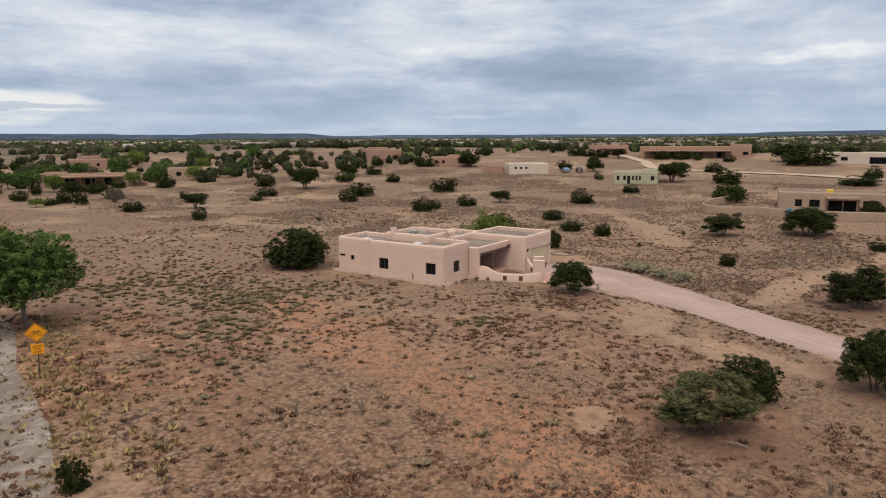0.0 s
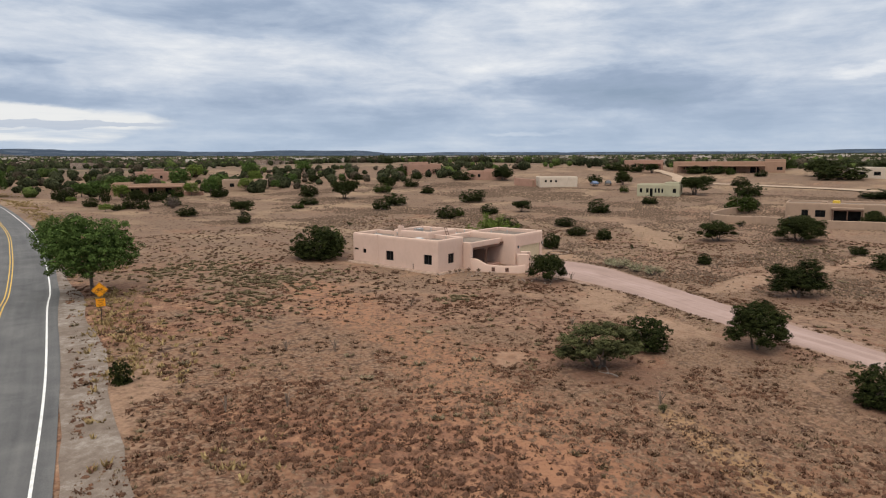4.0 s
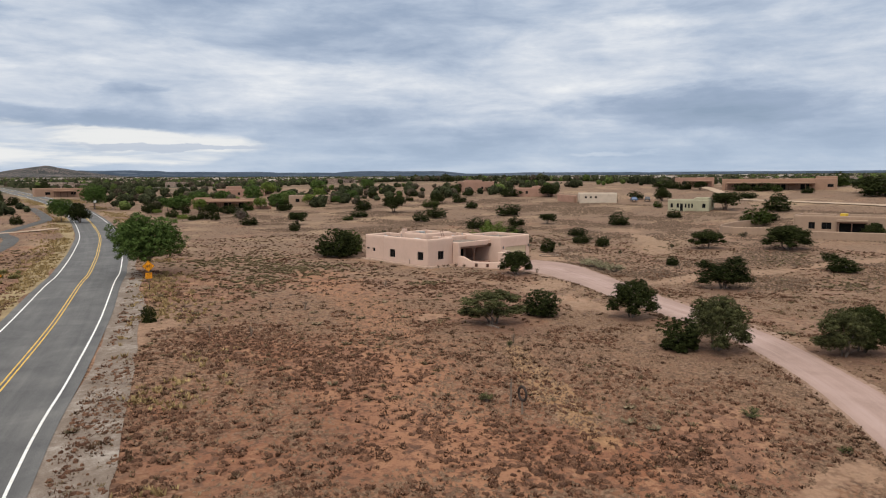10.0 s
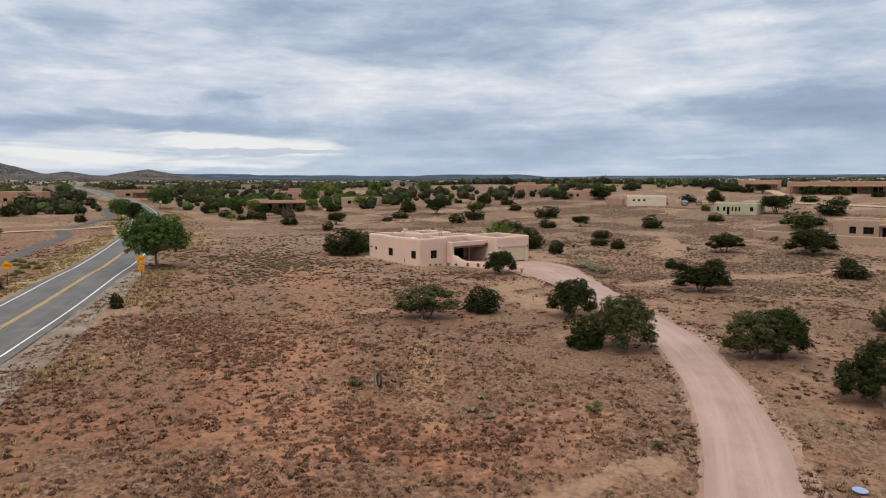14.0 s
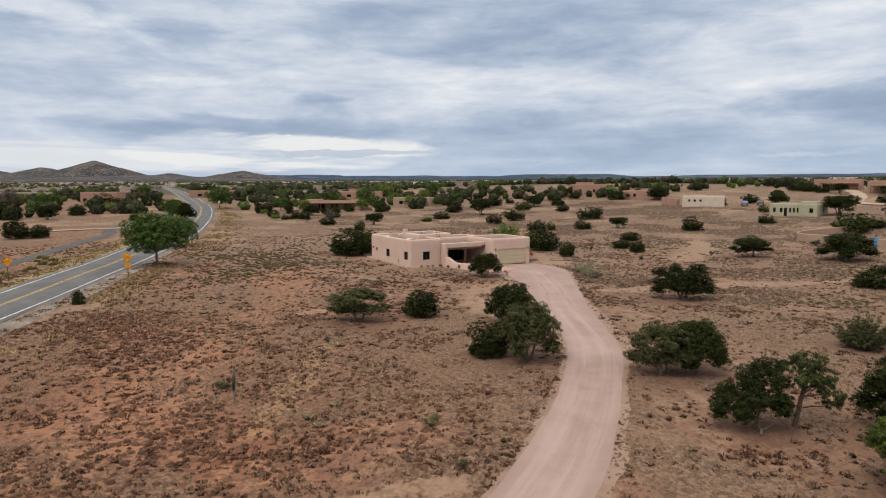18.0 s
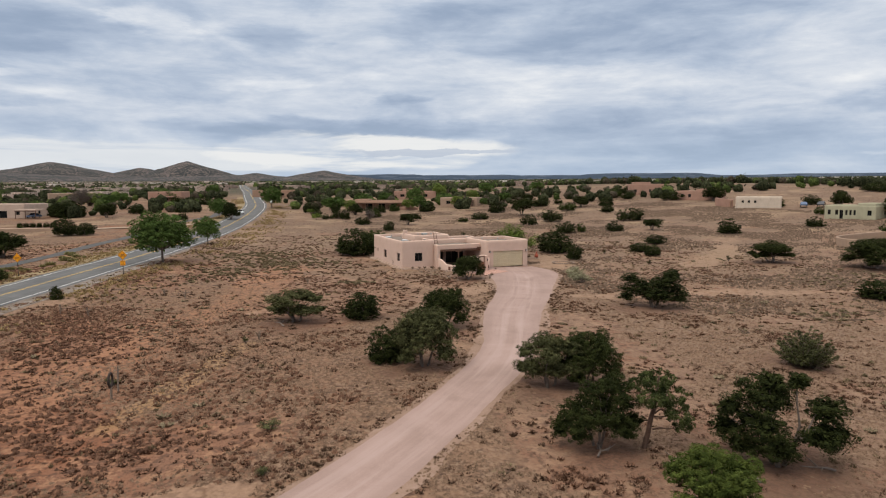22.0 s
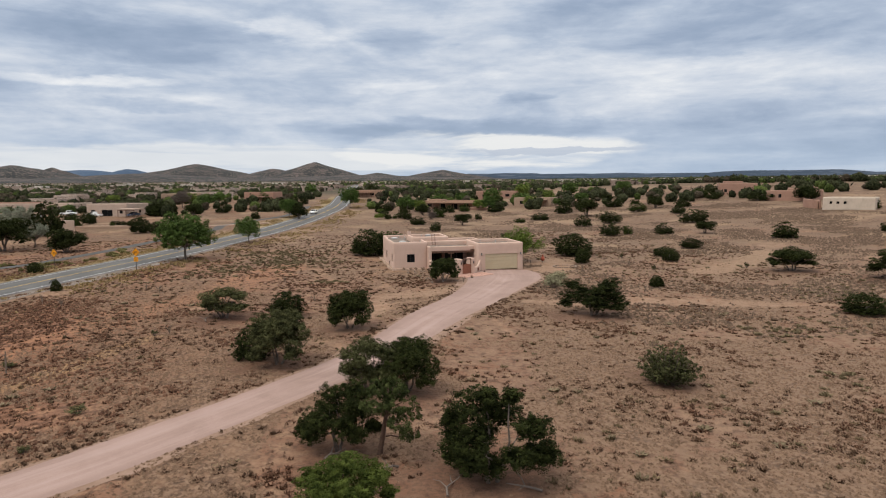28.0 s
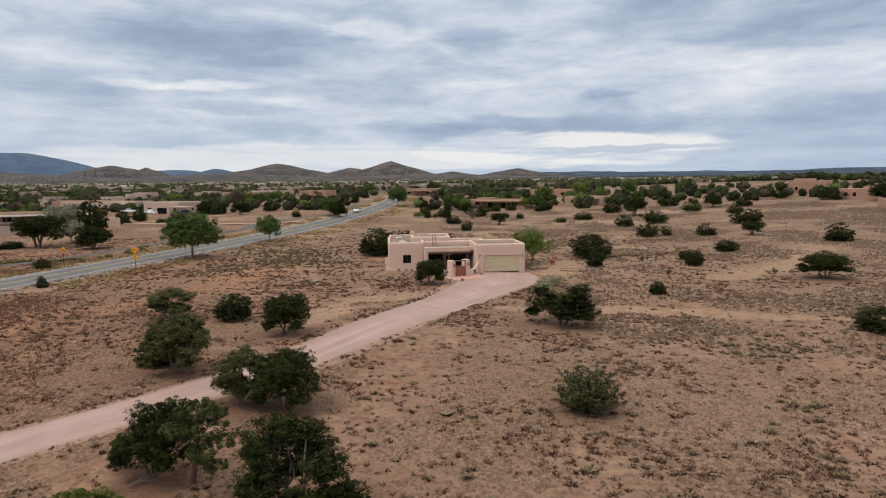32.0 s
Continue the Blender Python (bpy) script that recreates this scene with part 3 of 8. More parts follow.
# where the junipers stand: x, y, width, height
RANGE_WEST = [
    (19.8, 68, 3.3, 2.8), (18.9, 88, 4.7, 2.8), (31, 85, 4.9, 3.4), (29.9, -21.5, 2.1, 1.6), (39.3, 5.8, 0.7, 0.8), (15.6, 112.0, 1.8, 1.8),
    (13.2, 109.8, 2.5, 2.1), (17.3, 147.0, 4.1, 3.7), (14.6, 167.5, 1.3, 1.6), (21.9, 134.8, 2.8, 4.3), (27.6, 128.5, 5.8, 3.8), (30.4, 115.1, 4.7, 2.9),
    (19.0, 293.7, 8.0, 5.3), (31.8, 343.7, 6.8, 7.6), (-69.9, 45.7, 9.3, 6.7), (-73.3, 79.9, 8.1, 9.7), (-56.6, 39.2, 7.2, 4.5), (-75.9, 106.4, 4.0, 4.0),
    (-74.8, 116.1, 4.2, 3.1), (-40.8, 146.8, 5.9, 3.8), (-48.4, 133.1, 5.2, 4.4), (-27.3, 113.8, 3.2, 2.9), (-60.3, 143.6, 10.5, 5.5), (-65.6, 104.2, 1.4, 1.4),
    (-75.6, 279.0, 9.8, 5.2), (-74.9, 45.3, 5.4, 1.6), (-26.3, 192.2, 5.9, 3.5), (-27.6, 148.6, 4.2, 2.1), (-14.2, 112.2, 5.3, 5.3), (31.8, 49.3, 1.3, 0.8),
    (13.3, 123.8, 4.5, 2.7), (37.1, -8.3, 0.8, 0.7),
]
RANGE_EAST = [
    (74.6, 35.3, 4.4, 2.8), (66.9, 39.2, 4.6, 2.7), (55.5, 43, 5.4, 3.1), (59.6, 42.4, 2.6, 2.4), (57.7, 14.4, 3.9, 2), (44.9, 0, 3, 2.2),
    (81.4, 18.5, 5.9, 3.5), (69.8, 72, 7, 3.7), (40.7, 102.9, 2.4, 2.2), (48.9, 86.7, 3.5, 1.6), (57.2, 92.4, 6.0, 2.5), (72.1, 110.2, 6.7, 4.8),
    (73.8, 96.3, 7.4, 5.6), (59.9, 67.4, 5.0, 3.3), (50.5, -11.0, 0.8, 0.8), (45.5, 140.0, 4.9, 3.3), (56.3, 133.5, 6.0, 3.6), (57.0, 225.1, 6.7, 4.5),
    (47.4, 6.3, 3.8, 1.7), (64.9, 203.1, 6.0, 3.7), (52.1, -36.4, 2.6, 1.4), (74.3, -14.4, 2.0, 1.0), (41.5, -41.0, 4.6, 2.2),
]
RANGE_FAR = [
    (87, 59, 8, 4), (128.3, 12.1, 8, 5.5), (103, 15, 4.5, 2.5), (96.1, 122.2, 8.1, 4.1), (92.9, 99.1, 6.3, 3.3), (103.9, 107.2, 5.8, 4.3),
    (123.0, 141.1, 5.0, 2.7), (112.1, 103.7, 5.9, 3.5), (98.9, 85.2, 5.3, 2.8), (135.9, 122.1, 5.7, 3.1), (137.9, 132.0, 5.5, 4.6), (142.1, 104.8, 9.3, 4.2),
    (152.5, 142.9, 9.7, 4.9), (105.6, 147.8, 4.6, 3.0), (129.9, -1.7, 8.1, 4.5), (157.7, 7.9, 5.6, 3.4), (96.6, -8.6, 8.0, 5.2), (136.9, -30.5, 9.9, 2.6),
    (151.5, -33.2, 5.3, 3.9), (201.6, -25.6, 5.8, 5.3), (189.1, -14.5, 16.9, 7.6), (199.8, -6.6, 8.8, 6.2), (236.1, 12.3, 10.2, 6.6), (194.3, 10.5, 4.8, 2.6),
    (200.2, 35.7, 7.2, 3.6), (201.5, 28.6, 8.0, 3.6), (106.9, -6.7, 7.4, 2.7), (148.6, 42.2, 6.0, 5.0), (141.0, 57.0, 4.4, 3.0), (207.3, 72.7, 9.4, 3.8), (201.1, 59.4, 6.5, 4.1), (200.0, 52.5, 6.0, 3.8), (204.0, 66.0, 6.5, 3.6), (84.6, -35.0, 4.6, 3.2), (197.9, 21.9, 4.0, 3.1), (147.6, 89.3, 8.2, 5.3), (202.1, 199.9, 6.0, 4.2), (106.8, 126.4, 4.0, 2.4), (159.3, 132.3, 6.6, 3.3),
    (151.1, 53.5, 5.8, 3.5), (127.3, 32.4, 3.0, 2.4), (168.2, 21.1, 6.0, 2.8),
]
RANGE_BUSHES = RANGE_WEST + RANGE_EAST + RANGE_FAR
JT = "dark green juniper tree with several twisted stems"
# the trees beside the drive and house, one by one
NEAR_TREES = [
    (-9.2, -37.3, 4.9, 3.8, "rounded", 1, "juniper", "round dark juniper tree beside the gravel drive"),
    (-15.0, -47.5, 5.2, 4.5, "rounded", 2, "grey_pine", "grey-green pinyon tree leaning over the drive"),
    (-16.9, -45.6, 3.1, 2.6, "dense", 1, "juniper", "dense dark juniper beside a larger pinyon"),
    (-14.8, -31.2, 3.6, 2.6, "dense", 2, "juniper", "low rounded juniper on reddish soil"),
    (-20.6, -30.5, 6.4, 3.1, "flat", 1, "grey_pine", "thin half-dead juniper with bare grey branches"),
    (-9.2, -54.4, 4.9, 3.8, "flat", 2, "grey_pine", "half-dead grey juniper with an open crown beside the drive"),
    (-6.8, -54.9, 4.6, 3.9, "rounded", 3, "juniper", JT),
    (-11.6, -62.6, 4.6, 4.0, "spreading", 4, "juniper", "spreading juniper with grey dead limbs at its foot"),
    (-4.9, -67.3, 6.4, 4.8, "two_headed", 5, "juniper", "wide juniper with open crown and bare silver limbs"),
    (10.6, -56.4, 4.7, 2.9, "ragged", 1, "grey_pine", "ragged rounded scrub juniper in dry grass"),
    (14.9, -35.4, 7.4, 4.0, "pair", 6, "juniper", "wide juniper tree with a side branch near the ground"),
    (4.8, -11.9, 4.9, 3.4, "rounded", 7, "juniper", "small dark juniper before the courtyard wall"),
    (61.3, -27.0, 9.2, 4.7, "rounded", 8, "juniper", "broad juniper tree with many stems"),
    (54.0, -15.9, 7.0, 3.7, "umbrella", 9, "juniper", "umbrella-shaped juniper with bare stems below"),
    (-1.9, 19.6, 7.0, 5.0, "dense", 3, "juniper", "large dense juniper beside the pink house"),
    (2.8, 22.6, 5.0, 4.2, "dense", 1, "juniper_lit", "juniper behind the pink house"),
    (33.0, 12.1, 6.8, 4.4, "dense", 2, "juniper", "large juniper by the side yard"),
    (30.5, 2.1, 2.9, 2.7, "dense", 3, "juniper", "small juniper by the side yard"),
]
LOW_PINYON = (-11.7, -70.1, 4.6, 3.3)
# azimuth, distance, width, height, cover
HILLS = [
    (99.0, 2809, 610, 84, "hill"), (89.1, 2958, 453, 95, "hill"), (92.7, 3008, 379, 71, "hill"),
    (112.1, 2615, 472, 72, "hill"), (109.5, 2713, 293, 66, "hill"), (83.6, 3109, 504, 46, "hill"),
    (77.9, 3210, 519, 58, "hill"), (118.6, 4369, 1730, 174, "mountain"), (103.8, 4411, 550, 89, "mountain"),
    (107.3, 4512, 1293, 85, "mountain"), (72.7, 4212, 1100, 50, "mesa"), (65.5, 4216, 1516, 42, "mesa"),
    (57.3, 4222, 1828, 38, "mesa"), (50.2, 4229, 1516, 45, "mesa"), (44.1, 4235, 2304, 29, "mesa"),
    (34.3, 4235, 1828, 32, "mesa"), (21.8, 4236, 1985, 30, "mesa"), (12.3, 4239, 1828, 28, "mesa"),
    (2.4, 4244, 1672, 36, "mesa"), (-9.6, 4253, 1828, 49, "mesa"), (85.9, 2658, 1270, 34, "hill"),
    (103.5, 2610, 1148, 41, "hill"), (122.1, 2422, 1154, 49, "hill"), (133.3, 2632, 952, 78, "hill"),
]

# ---- the land ----


def spaced(lo, hi, step, reach, growth):
    """Even steps between lo and hi, growing ones out to reach."""
    mid = list(np.arange(lo, hi + step / 2, step))
    d, s, up_ = mid[-1], step, []
    while d < reach:
        s *= growth
        d += s
        up_.append(min(d, reach))
    d, s, down = mid[0], step, []
    while d > -reach:
        s *= growth
        d -= s
        down.append(max(d, -reach))
    return np.array(down[::-1] + mid + up_)


ROAD = [(-112, -175), (-88, -110), (-74, -72), (-60.5, -35), (-54.6, -20.9), (-48.2, -5.2), (-40.6, 15.1), (-36.7, 25), (-28, 51), (-18.6, 83), (-6.8, 136), (2, 190), (9.5, 270), (19, 370), (34, 545), (72, 950)]
DRIVE = [(-92, -108, 5), (-62, -84, 4.6), (-40.3, -72.0, 4.2), (-26.1, -63.0, 4.0), (-21.2, -59.5, 3.8), (-16.1, -55.2, 3.7), (-10.9, -50.0, 3.8), (-6.9, -44.8, 4.2), (-1, -34.5, 5.2), (5.9, -24.4, 6.0), (10.9, -15.8, 8.3), (13.9, -9.3, 9.8), (15.3, -3.2, 7.6)]
BIKE = [(-110, 6), (-80, 9), (-64, 13), (-56.5, 18), (-52.6, 26), (-49.2, 35), (-46.6, 43), (-43.8, 53), (-40.5, 61.5), (-37.6, 69.5), (-35.0, 80), (-34.5, 91), (-30.5, 100), (-23.0, 115), (-18.3, 126), (-14.0, 152), (-10.8, 178)]
road, road_way = curve_through(ROAD, 2.5)
drive3, drive_way = curve_through(DRIVE, 0.5)
drive, drive_w = drive3[:, :2], drive3[:, 2]
bike, bike_way = curve_through(BIKE, 2.0)


def far_from(x, y, line, half):
    """True where a point is further from the line than half."""
    keep = np.ones(len(x), bool)
    half = np.broadcast_to(half, len(line))
    for (px, py), h in zip(line, half):
        keep &= (x - px) ** 2 + (y - py) ** 2 > h * h
    return keep


xs, ys = spaced(-88, 72, 1.25, 4700, 1.13), spaced(-98, 70, 1.25, 4700, 1.13)
gx, gy = np.meshgrid(xs, ys, indexing="ij")
dips = 0.10 * value_noise(gx, gy, 2.3, 5) + 0.16 * value_noise(gx, gy, 9.0, 6)
clear = np.full(gx.size, 99.0)
for line_, half_ in ((drive[::4], 3.2), (road[road[:, 1] < 250], 7.0), (bike, 2.0)):
    for px, py in line_:
        clear = np.minimum(clear, np.hypot(gx.ravel() - px, gy.ravel() - py) - half_)
clear = np.clip(clear / 4, 0, 1).reshape(gx.shape)
hz_ = ground_z(gx, gy) - 0.01 - dips * clear * np.clip(1.4 - np.hypot(gx, gy) / 400, 0, 1)
nx, ny = gx.shape


def land_z(x, y):
    """The height of the ground's own surface, dips and all."""
    i_, j_ = np.clip(np.searchsorted(xs, x) - 1, 0, nx - 2), np.clip(np.searchsorted(ys, y) - 1, 0, ny - 2)
    u, v = (x - xs[i_]) / (xs[i_ + 1] - xs[i_]), (y - ys[j_]) / (ys[j_ + 1] - ys[j_])
    return (hz_[i_, j_] * (1 - u) + hz_[i_ + 1, j_] * u) * (1 - v) + (hz_[i_, j_ + 1] * (1 - u) + hz_[i_ + 1, j_ + 1] * u) * v


idx = np.arange(nx * ny).reshape(nx, ny)
quads = np.stack([idx[:-1, :-1], idx[1:, :-1], idx[1:, 1:], idx[:-1, 1:]], -1).reshape(-1, 4)
land = mesh_of("ground", np.stack([gx, gy, hz_], -1).reshape(-1, 3).tolist(), quads.tolist(), M["ground"], True)


def near_line(x, y, pts, half):
    """1 on a line of points and 0 further from it than half."""
    best = np.full(np.shape(x), 1e9)
    for (ax, ay), (bx, by) in zip(pts, pts[1:]):
        dx, dy = bx - ax, by - ay
        s_ = np.clip(((x - ax) * dx + (y - ay) * dy) / (dx * dx + dy * dy), 0, 1)
        best = np.minimum(best, np.hypot(x - ax - s_ * dx, y - ay - s_ * dy))
    best = best + half * 0.9 * (value_noise(x, y, 3.1, 66) - 0.5) + half * 0.5 * (value_noise(x, y, 1.3, 67) - 0.5)
    k_ = np.clip((half - best) / (0.6 * half), 0, 1)
    return k_ * k_ * (3 - 2 * k_)


WASH = (((-15.5, 6), (-24.0, -18.0), (-33.5, -34.0), (-38.0, -43.0), (-44.0, -50.0)), 4.2)
STRAW = [(((-26.0, -37.0), (-29.8, -43.0), (-34.5, -50.0)), 1.5)]
WORN = [(((-60.0, -56.0), (-28.5, -60.0)), 1.0, 1.0), (((12.0, -28.0), (22.0, -29.5), (32.0, -33.0), (44.0, -37.0), (64.0, -44.0)), 2.4, 0.85), (((26.0, -36.0), (23.3, -46.2), (19.5, -53.0), (14.0, -64.0)), 0.8, 0.42),
        (((11.0, -10.0), (4.0, -19.0), (-4.0, -22.5)), 4.2, 1.0), (((22.0, -4.0), (27.0, 6.0)), 4.5, 1.0), (((-9.0, -37.0), (-5.0, -24.0)), 2.6, 1.0), (((24.5, -60.3), (30.0, -62.0)), 3.0, 0.45), (((-24.0, -25.2), (-22.2, -24.6)), 1.0, 1.0),
        (((-47.0, -18.0), (-40.0, -8.0)), 2.6, 1.0), (((43.0, -12.0), (58.0, -3.0), (74.0, 12.0)), 3.2, 1.0)]


def turf_at(x, y):
    return np.clip((0.5 * value_noise(x, y, 13.0, 61) + 0.5 * value_noise(x, y, 4.5, 62) - 0.34) / 0.36 + 0.35 * np.clip((x + 22) / 24, 0, 1), 0, 1)


def bare_at(x, y):
    return np.clip(1 - np.abs(0.6 * value_noise(x, y, 17.0, 63) + 0.4 * value_noise(x, y, 7.0, 64) - 0.5) / 0.045, 0, 1) * np.clip((x + 34) / 22, 0.30, 1) * (1 - 0.55 * np.clip(x / 10, 0, 1) * np.clip((-38 - y) / 8, 0, 1))


def worn_at(x, y):
    return np.maximum.reduce([k_[0] * near_line(x, y, p_, h_) for p_, h_, *k_ in WORN])


def straw_at(x, y):
    return np.maximum.reduce([near_line(x, y, p_, h_) for p_, h_ in STRAW])


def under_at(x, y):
    """Ground under the trees: bare red soil without grass, and the mask of their painted shade."""
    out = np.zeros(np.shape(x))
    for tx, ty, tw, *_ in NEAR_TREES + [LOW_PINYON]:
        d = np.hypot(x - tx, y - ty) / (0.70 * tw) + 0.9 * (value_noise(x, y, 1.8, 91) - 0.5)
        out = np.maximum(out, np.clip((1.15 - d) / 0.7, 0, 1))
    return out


def red_at(x, y):
    return np.exp(-((x + 40) ** 2 + (y + 42) ** 2) / 420.0) * (0.5 + 0.5 * value_noise(x, y, 8.0, 68))


def pale_at(x, y):
    return np.clip((x + 2 - 0.10 * y) / 26, 0, 1) * (0.35 + 0.65 * value_noise(x, y, 11.0, 69))


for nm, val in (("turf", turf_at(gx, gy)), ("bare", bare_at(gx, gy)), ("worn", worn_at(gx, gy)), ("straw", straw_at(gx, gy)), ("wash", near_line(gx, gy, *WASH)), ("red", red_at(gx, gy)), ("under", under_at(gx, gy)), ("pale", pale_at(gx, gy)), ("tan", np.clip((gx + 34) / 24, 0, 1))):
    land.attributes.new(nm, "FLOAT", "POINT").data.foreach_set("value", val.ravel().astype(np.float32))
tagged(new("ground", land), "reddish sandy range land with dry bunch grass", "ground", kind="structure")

# paved road with its painted lines
tagged(new("road", strip_mesh("road", road, road_way, 4.35, -4.35, 0.045, M["asphalt"], 4, 0.12)), "grey two-lane asphalt road curving through range land", "road", kind="structure")
for nm, a, b_, mt, lb in (("edge_line", 3.62, 3.48, "white_line", "white painted edge line"), ("edge_line", -3.48, -3.62, "white_line", "white painted edge line"),
                          ("centre_line", 0.20, 0.09, "yellow_line", "yellow painted centre line"), ("centre_line", -0.09, -0.20, "yellow_line", "yellow painted centre line")):
    tagged(new(nm, strip_mesh(nm, road, road_way, a, b_, 0.052, M[mt], 1)), lb, "road marking", kind="structure")
near_road = (road[:, 1] > -120) & (road[:, 1] < 40)
sh, shw = road[near_road], road_way[near_road]
fade = np.clip((40 - sh[:, 1]) / 40, 0, 1)
tagged(new("road_shoulder", strip_mesh("road_shoulder", sh, shw, -4.2, -4.9 - 2.2 * fade, 0.02, M["shoulder"], 3, 0.9)), "grey gravel shoulder beside the road", "shoulder", kind="structure")
tagged(new("road_shoulder", strip_mesh("road_shoulder", road[:180], road_way[:180], 7.0, 4.2, 0.02, M["verge"], 3, 2.2)), "sandy verge beside the road", "shoulder", kind="structure")
tagged(new("driveway", strip_mesh("driveway", drive, drive_way, drive_w / 2, -drive_w / 2, 0.012, M["drive"], 6, 0.35)), "pinkish crushed-gravel driveway leading to the garage", "driveway", kind="structure")
tagged(new("drive_margin", strip_mesh("drive_margin", drive, drive_way, drive_w / 2 + 0.45, -drive_w / 2 - 0.45, 0.004, M["margin"], 6, 1.3, 8)), "sandy margin strewn with gravel along the drive", "margin", kind="structure")
tagged(new("bike_path", strip_mesh("bike_path", bike, bike_way, 1.3, -1.3, 0.05, M["path_asphalt"], 2, 0.15)), "dark winding asphalt path beside the road", "path", kind="structure")
for pts, wd in (([(-19.5, 101), (-31, 93.5), (-40, 93.5), (-50, 94), (-61, 100.5), (-73, 105.6)], 2.6), ([(232, 70), (190, 40), (165, 27), (160, 5), (157, -15), (150, -40), (140, -90)], 4.0)):
    ln, wy = curve_through(pts, 3.0)
    tagged(new("dirt_track", strip_mesh("dirt_track", ln, wy, wd / 2, -wd / 2, 0.06, M["farroad"], 2, 0.8)), "pale dirt track across the range", "track", kind="structure")

# ---- the hills ----


def hill(name, az_deg, dist, width, height, mat, label, seed, depth=0.6, lumps=0.10):
    """A long mound that stands across the view at that azimuth (degrees from the x axis)."""
    nu, nv = 72, 20
    a = radians(az_deg)
    cx, cy = dist * math.cos(a), dist * math.sin(a)
    base = gz(cx, cy) - 6
    height = height - 0.003 * (dist - 400)
    u, v = np.meshgrid(np.linspace(-1, 1, nu), np.linspace(-1, 1, nv), indexing="ij")
    prof = np.clip((1 - np.abs(u)) * (1.0 if mat == "hill" else 1.5), 0, 1)
    prof = prof ** 1.7 * (1.5 - 0.5 * prof) if mat == "hill" else (prof * prof * (3 - 2 * prof) if mat == "mesa" else np.cos(u * math.pi / 2) ** 1.6)
    ridge = prof * np.clip(1 - v * v, 0, 1) ** 0.8
    along, across = u * width / 2, v * width / 2 * depth
    x = cx - math.sin(a) * along + math.cos(a) * across
    y = cy + math.cos(a) * along + math.sin(a) * across
    bumps = value_noise(x, y, width * 0.13, seed) * 0.6 + value_noise(x, y, width * 0.05, seed + 1) * 0.4
    z = base + (height + 6) * ridge * (1 - lumps + 2 * lumps * bumps * (0.4 + 0.6 * ridge))
    i = np.arange(nu * nv).reshape(nu, nv)
    f = np.stack([i[:-1, :-1], i[1:, :-1], i[1:, 1:], i[:-1, 1:]], -1).reshape(-1, 4)
    ob = new(name, mesh_of(name, np.stack([x, y, z], -1).reshape(-1, 3).tolist(), f.tolist(), M[mat], True))
    return tagged(ob, label, "hill", "hills on the horizon", "structure")


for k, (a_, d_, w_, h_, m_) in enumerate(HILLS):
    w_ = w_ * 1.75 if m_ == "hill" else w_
    hill("hill" if m_ == "hill" else "distant_ridge", a_, d_, w_, h_, m_, {"hill": "rounded hill dotted with dark scrub", "mesa": "long low wooded mesa on the horizon", "mountain": "distant mountain with haze blue in its colour"}[m_], 20 + 3 * k)

# ---- plants ----


def leaf_tris(rs, centres, radii, per, leaf, flat=0.75):
    """Small leaf triangles scattered through clumps."""
    n = len(centres)
    d = rs.normal(size=(n, per, 3))
    d /= np.linalg.norm(d, axis=2)[..., None]
    r = rs.rand(n, per, 1) ** 0.45
    p = centres[:, None, :] + d * r * radii[:, None, None] * np.array([1, 1, flat])
    a = rs.normal(size=(n, per, 3))
    b = rs.normal(size=(n, per, 3))
    a += d * 0.8
    a /= np.linalg.norm(a, axis=2)[..., None]
    b /= np.linalg.norm(b, axis=2)[..., None]
    s = leaf * (0.6 + 0.9 * rs.rand(n, per, 1))
    return np.stack([p - b * s * 0.55, p + b * s * 0.55, p + a * s * 1.25], 2).reshape(-1, 3)


def shell_points(rs, lobes, n, low=-0.5, ways=False):
    """Clump centres on the outside of a group of lobes, clear of the others."""
    out, way = [], []
    arr = np.array(lobes)
    sizes = arr[:, 3] ** 2
    share = sizes / sizes.sum()
    tries = 0
    while len(out) < n and tries < n * 12:
        tries += 1
        cx, cy, cz, r, fz = lobes[rs.choice(len(lobes), p=share)]
        d = rs.normal(size=3)
        d /= np.linalg.norm(d)
        if d[2] < low:
            continue
        k = 0.74 + 0.26 * rs.rand()
        p = np.array([cx + d[0] * r * k, cy + d[1] * r * k, cz + d[2] * r * k * fz])
        if p[2] < 0.03:
            continue
        if ways and (((p - arr[:, :3]) ** 2).sum(1) < (0.55 * arr[:, 3]) ** 2).any():
            continue
        out.append(p)
        way.append(d)
    return (np.array(out), np.array(way)) if ways else np.array(out)


def spray_tris(rs, centres, ways, radii, per, leaf, flat=0.85):
    """Rounded tufts of scale-leaves: each leaf lies along the tuft's surface, turned outwards."""
    n = len(centres)
    d = rs.normal(size=(n, per, 3)) + ways[:, None, :] * 0.9 + np.array([0, 0, 0.35])
    d /= np.linalg.norm(d, axis=2)[..., None]
    p = centres[:, None, :] + d * (0.55 + 0.5 * rs.rand(n, per, 1)) * radii[:, None, None] * np.array([1, 1, flat])
    nor = d + 0.28 * rs.normal(size=d.shape)
    nor /= np.linalg.norm(nor, axis=2)[..., None]
    a = np.cross(nor, rs.normal(size=d.shape))
    a /= np.linalg.norm(a, axis=2)[..., None] + 1e-9
    b = np.cross(nor, a)
    s = leaf * (0.6 + 0.8 * rs.rand(n, per, 1))
    return np.stack([p - a * s * 0.55, p + a * s * 0.55, p + b * s * 1.15 + d * s * 0.25], 2).reshape(-1, 3)


CROWNS = {}
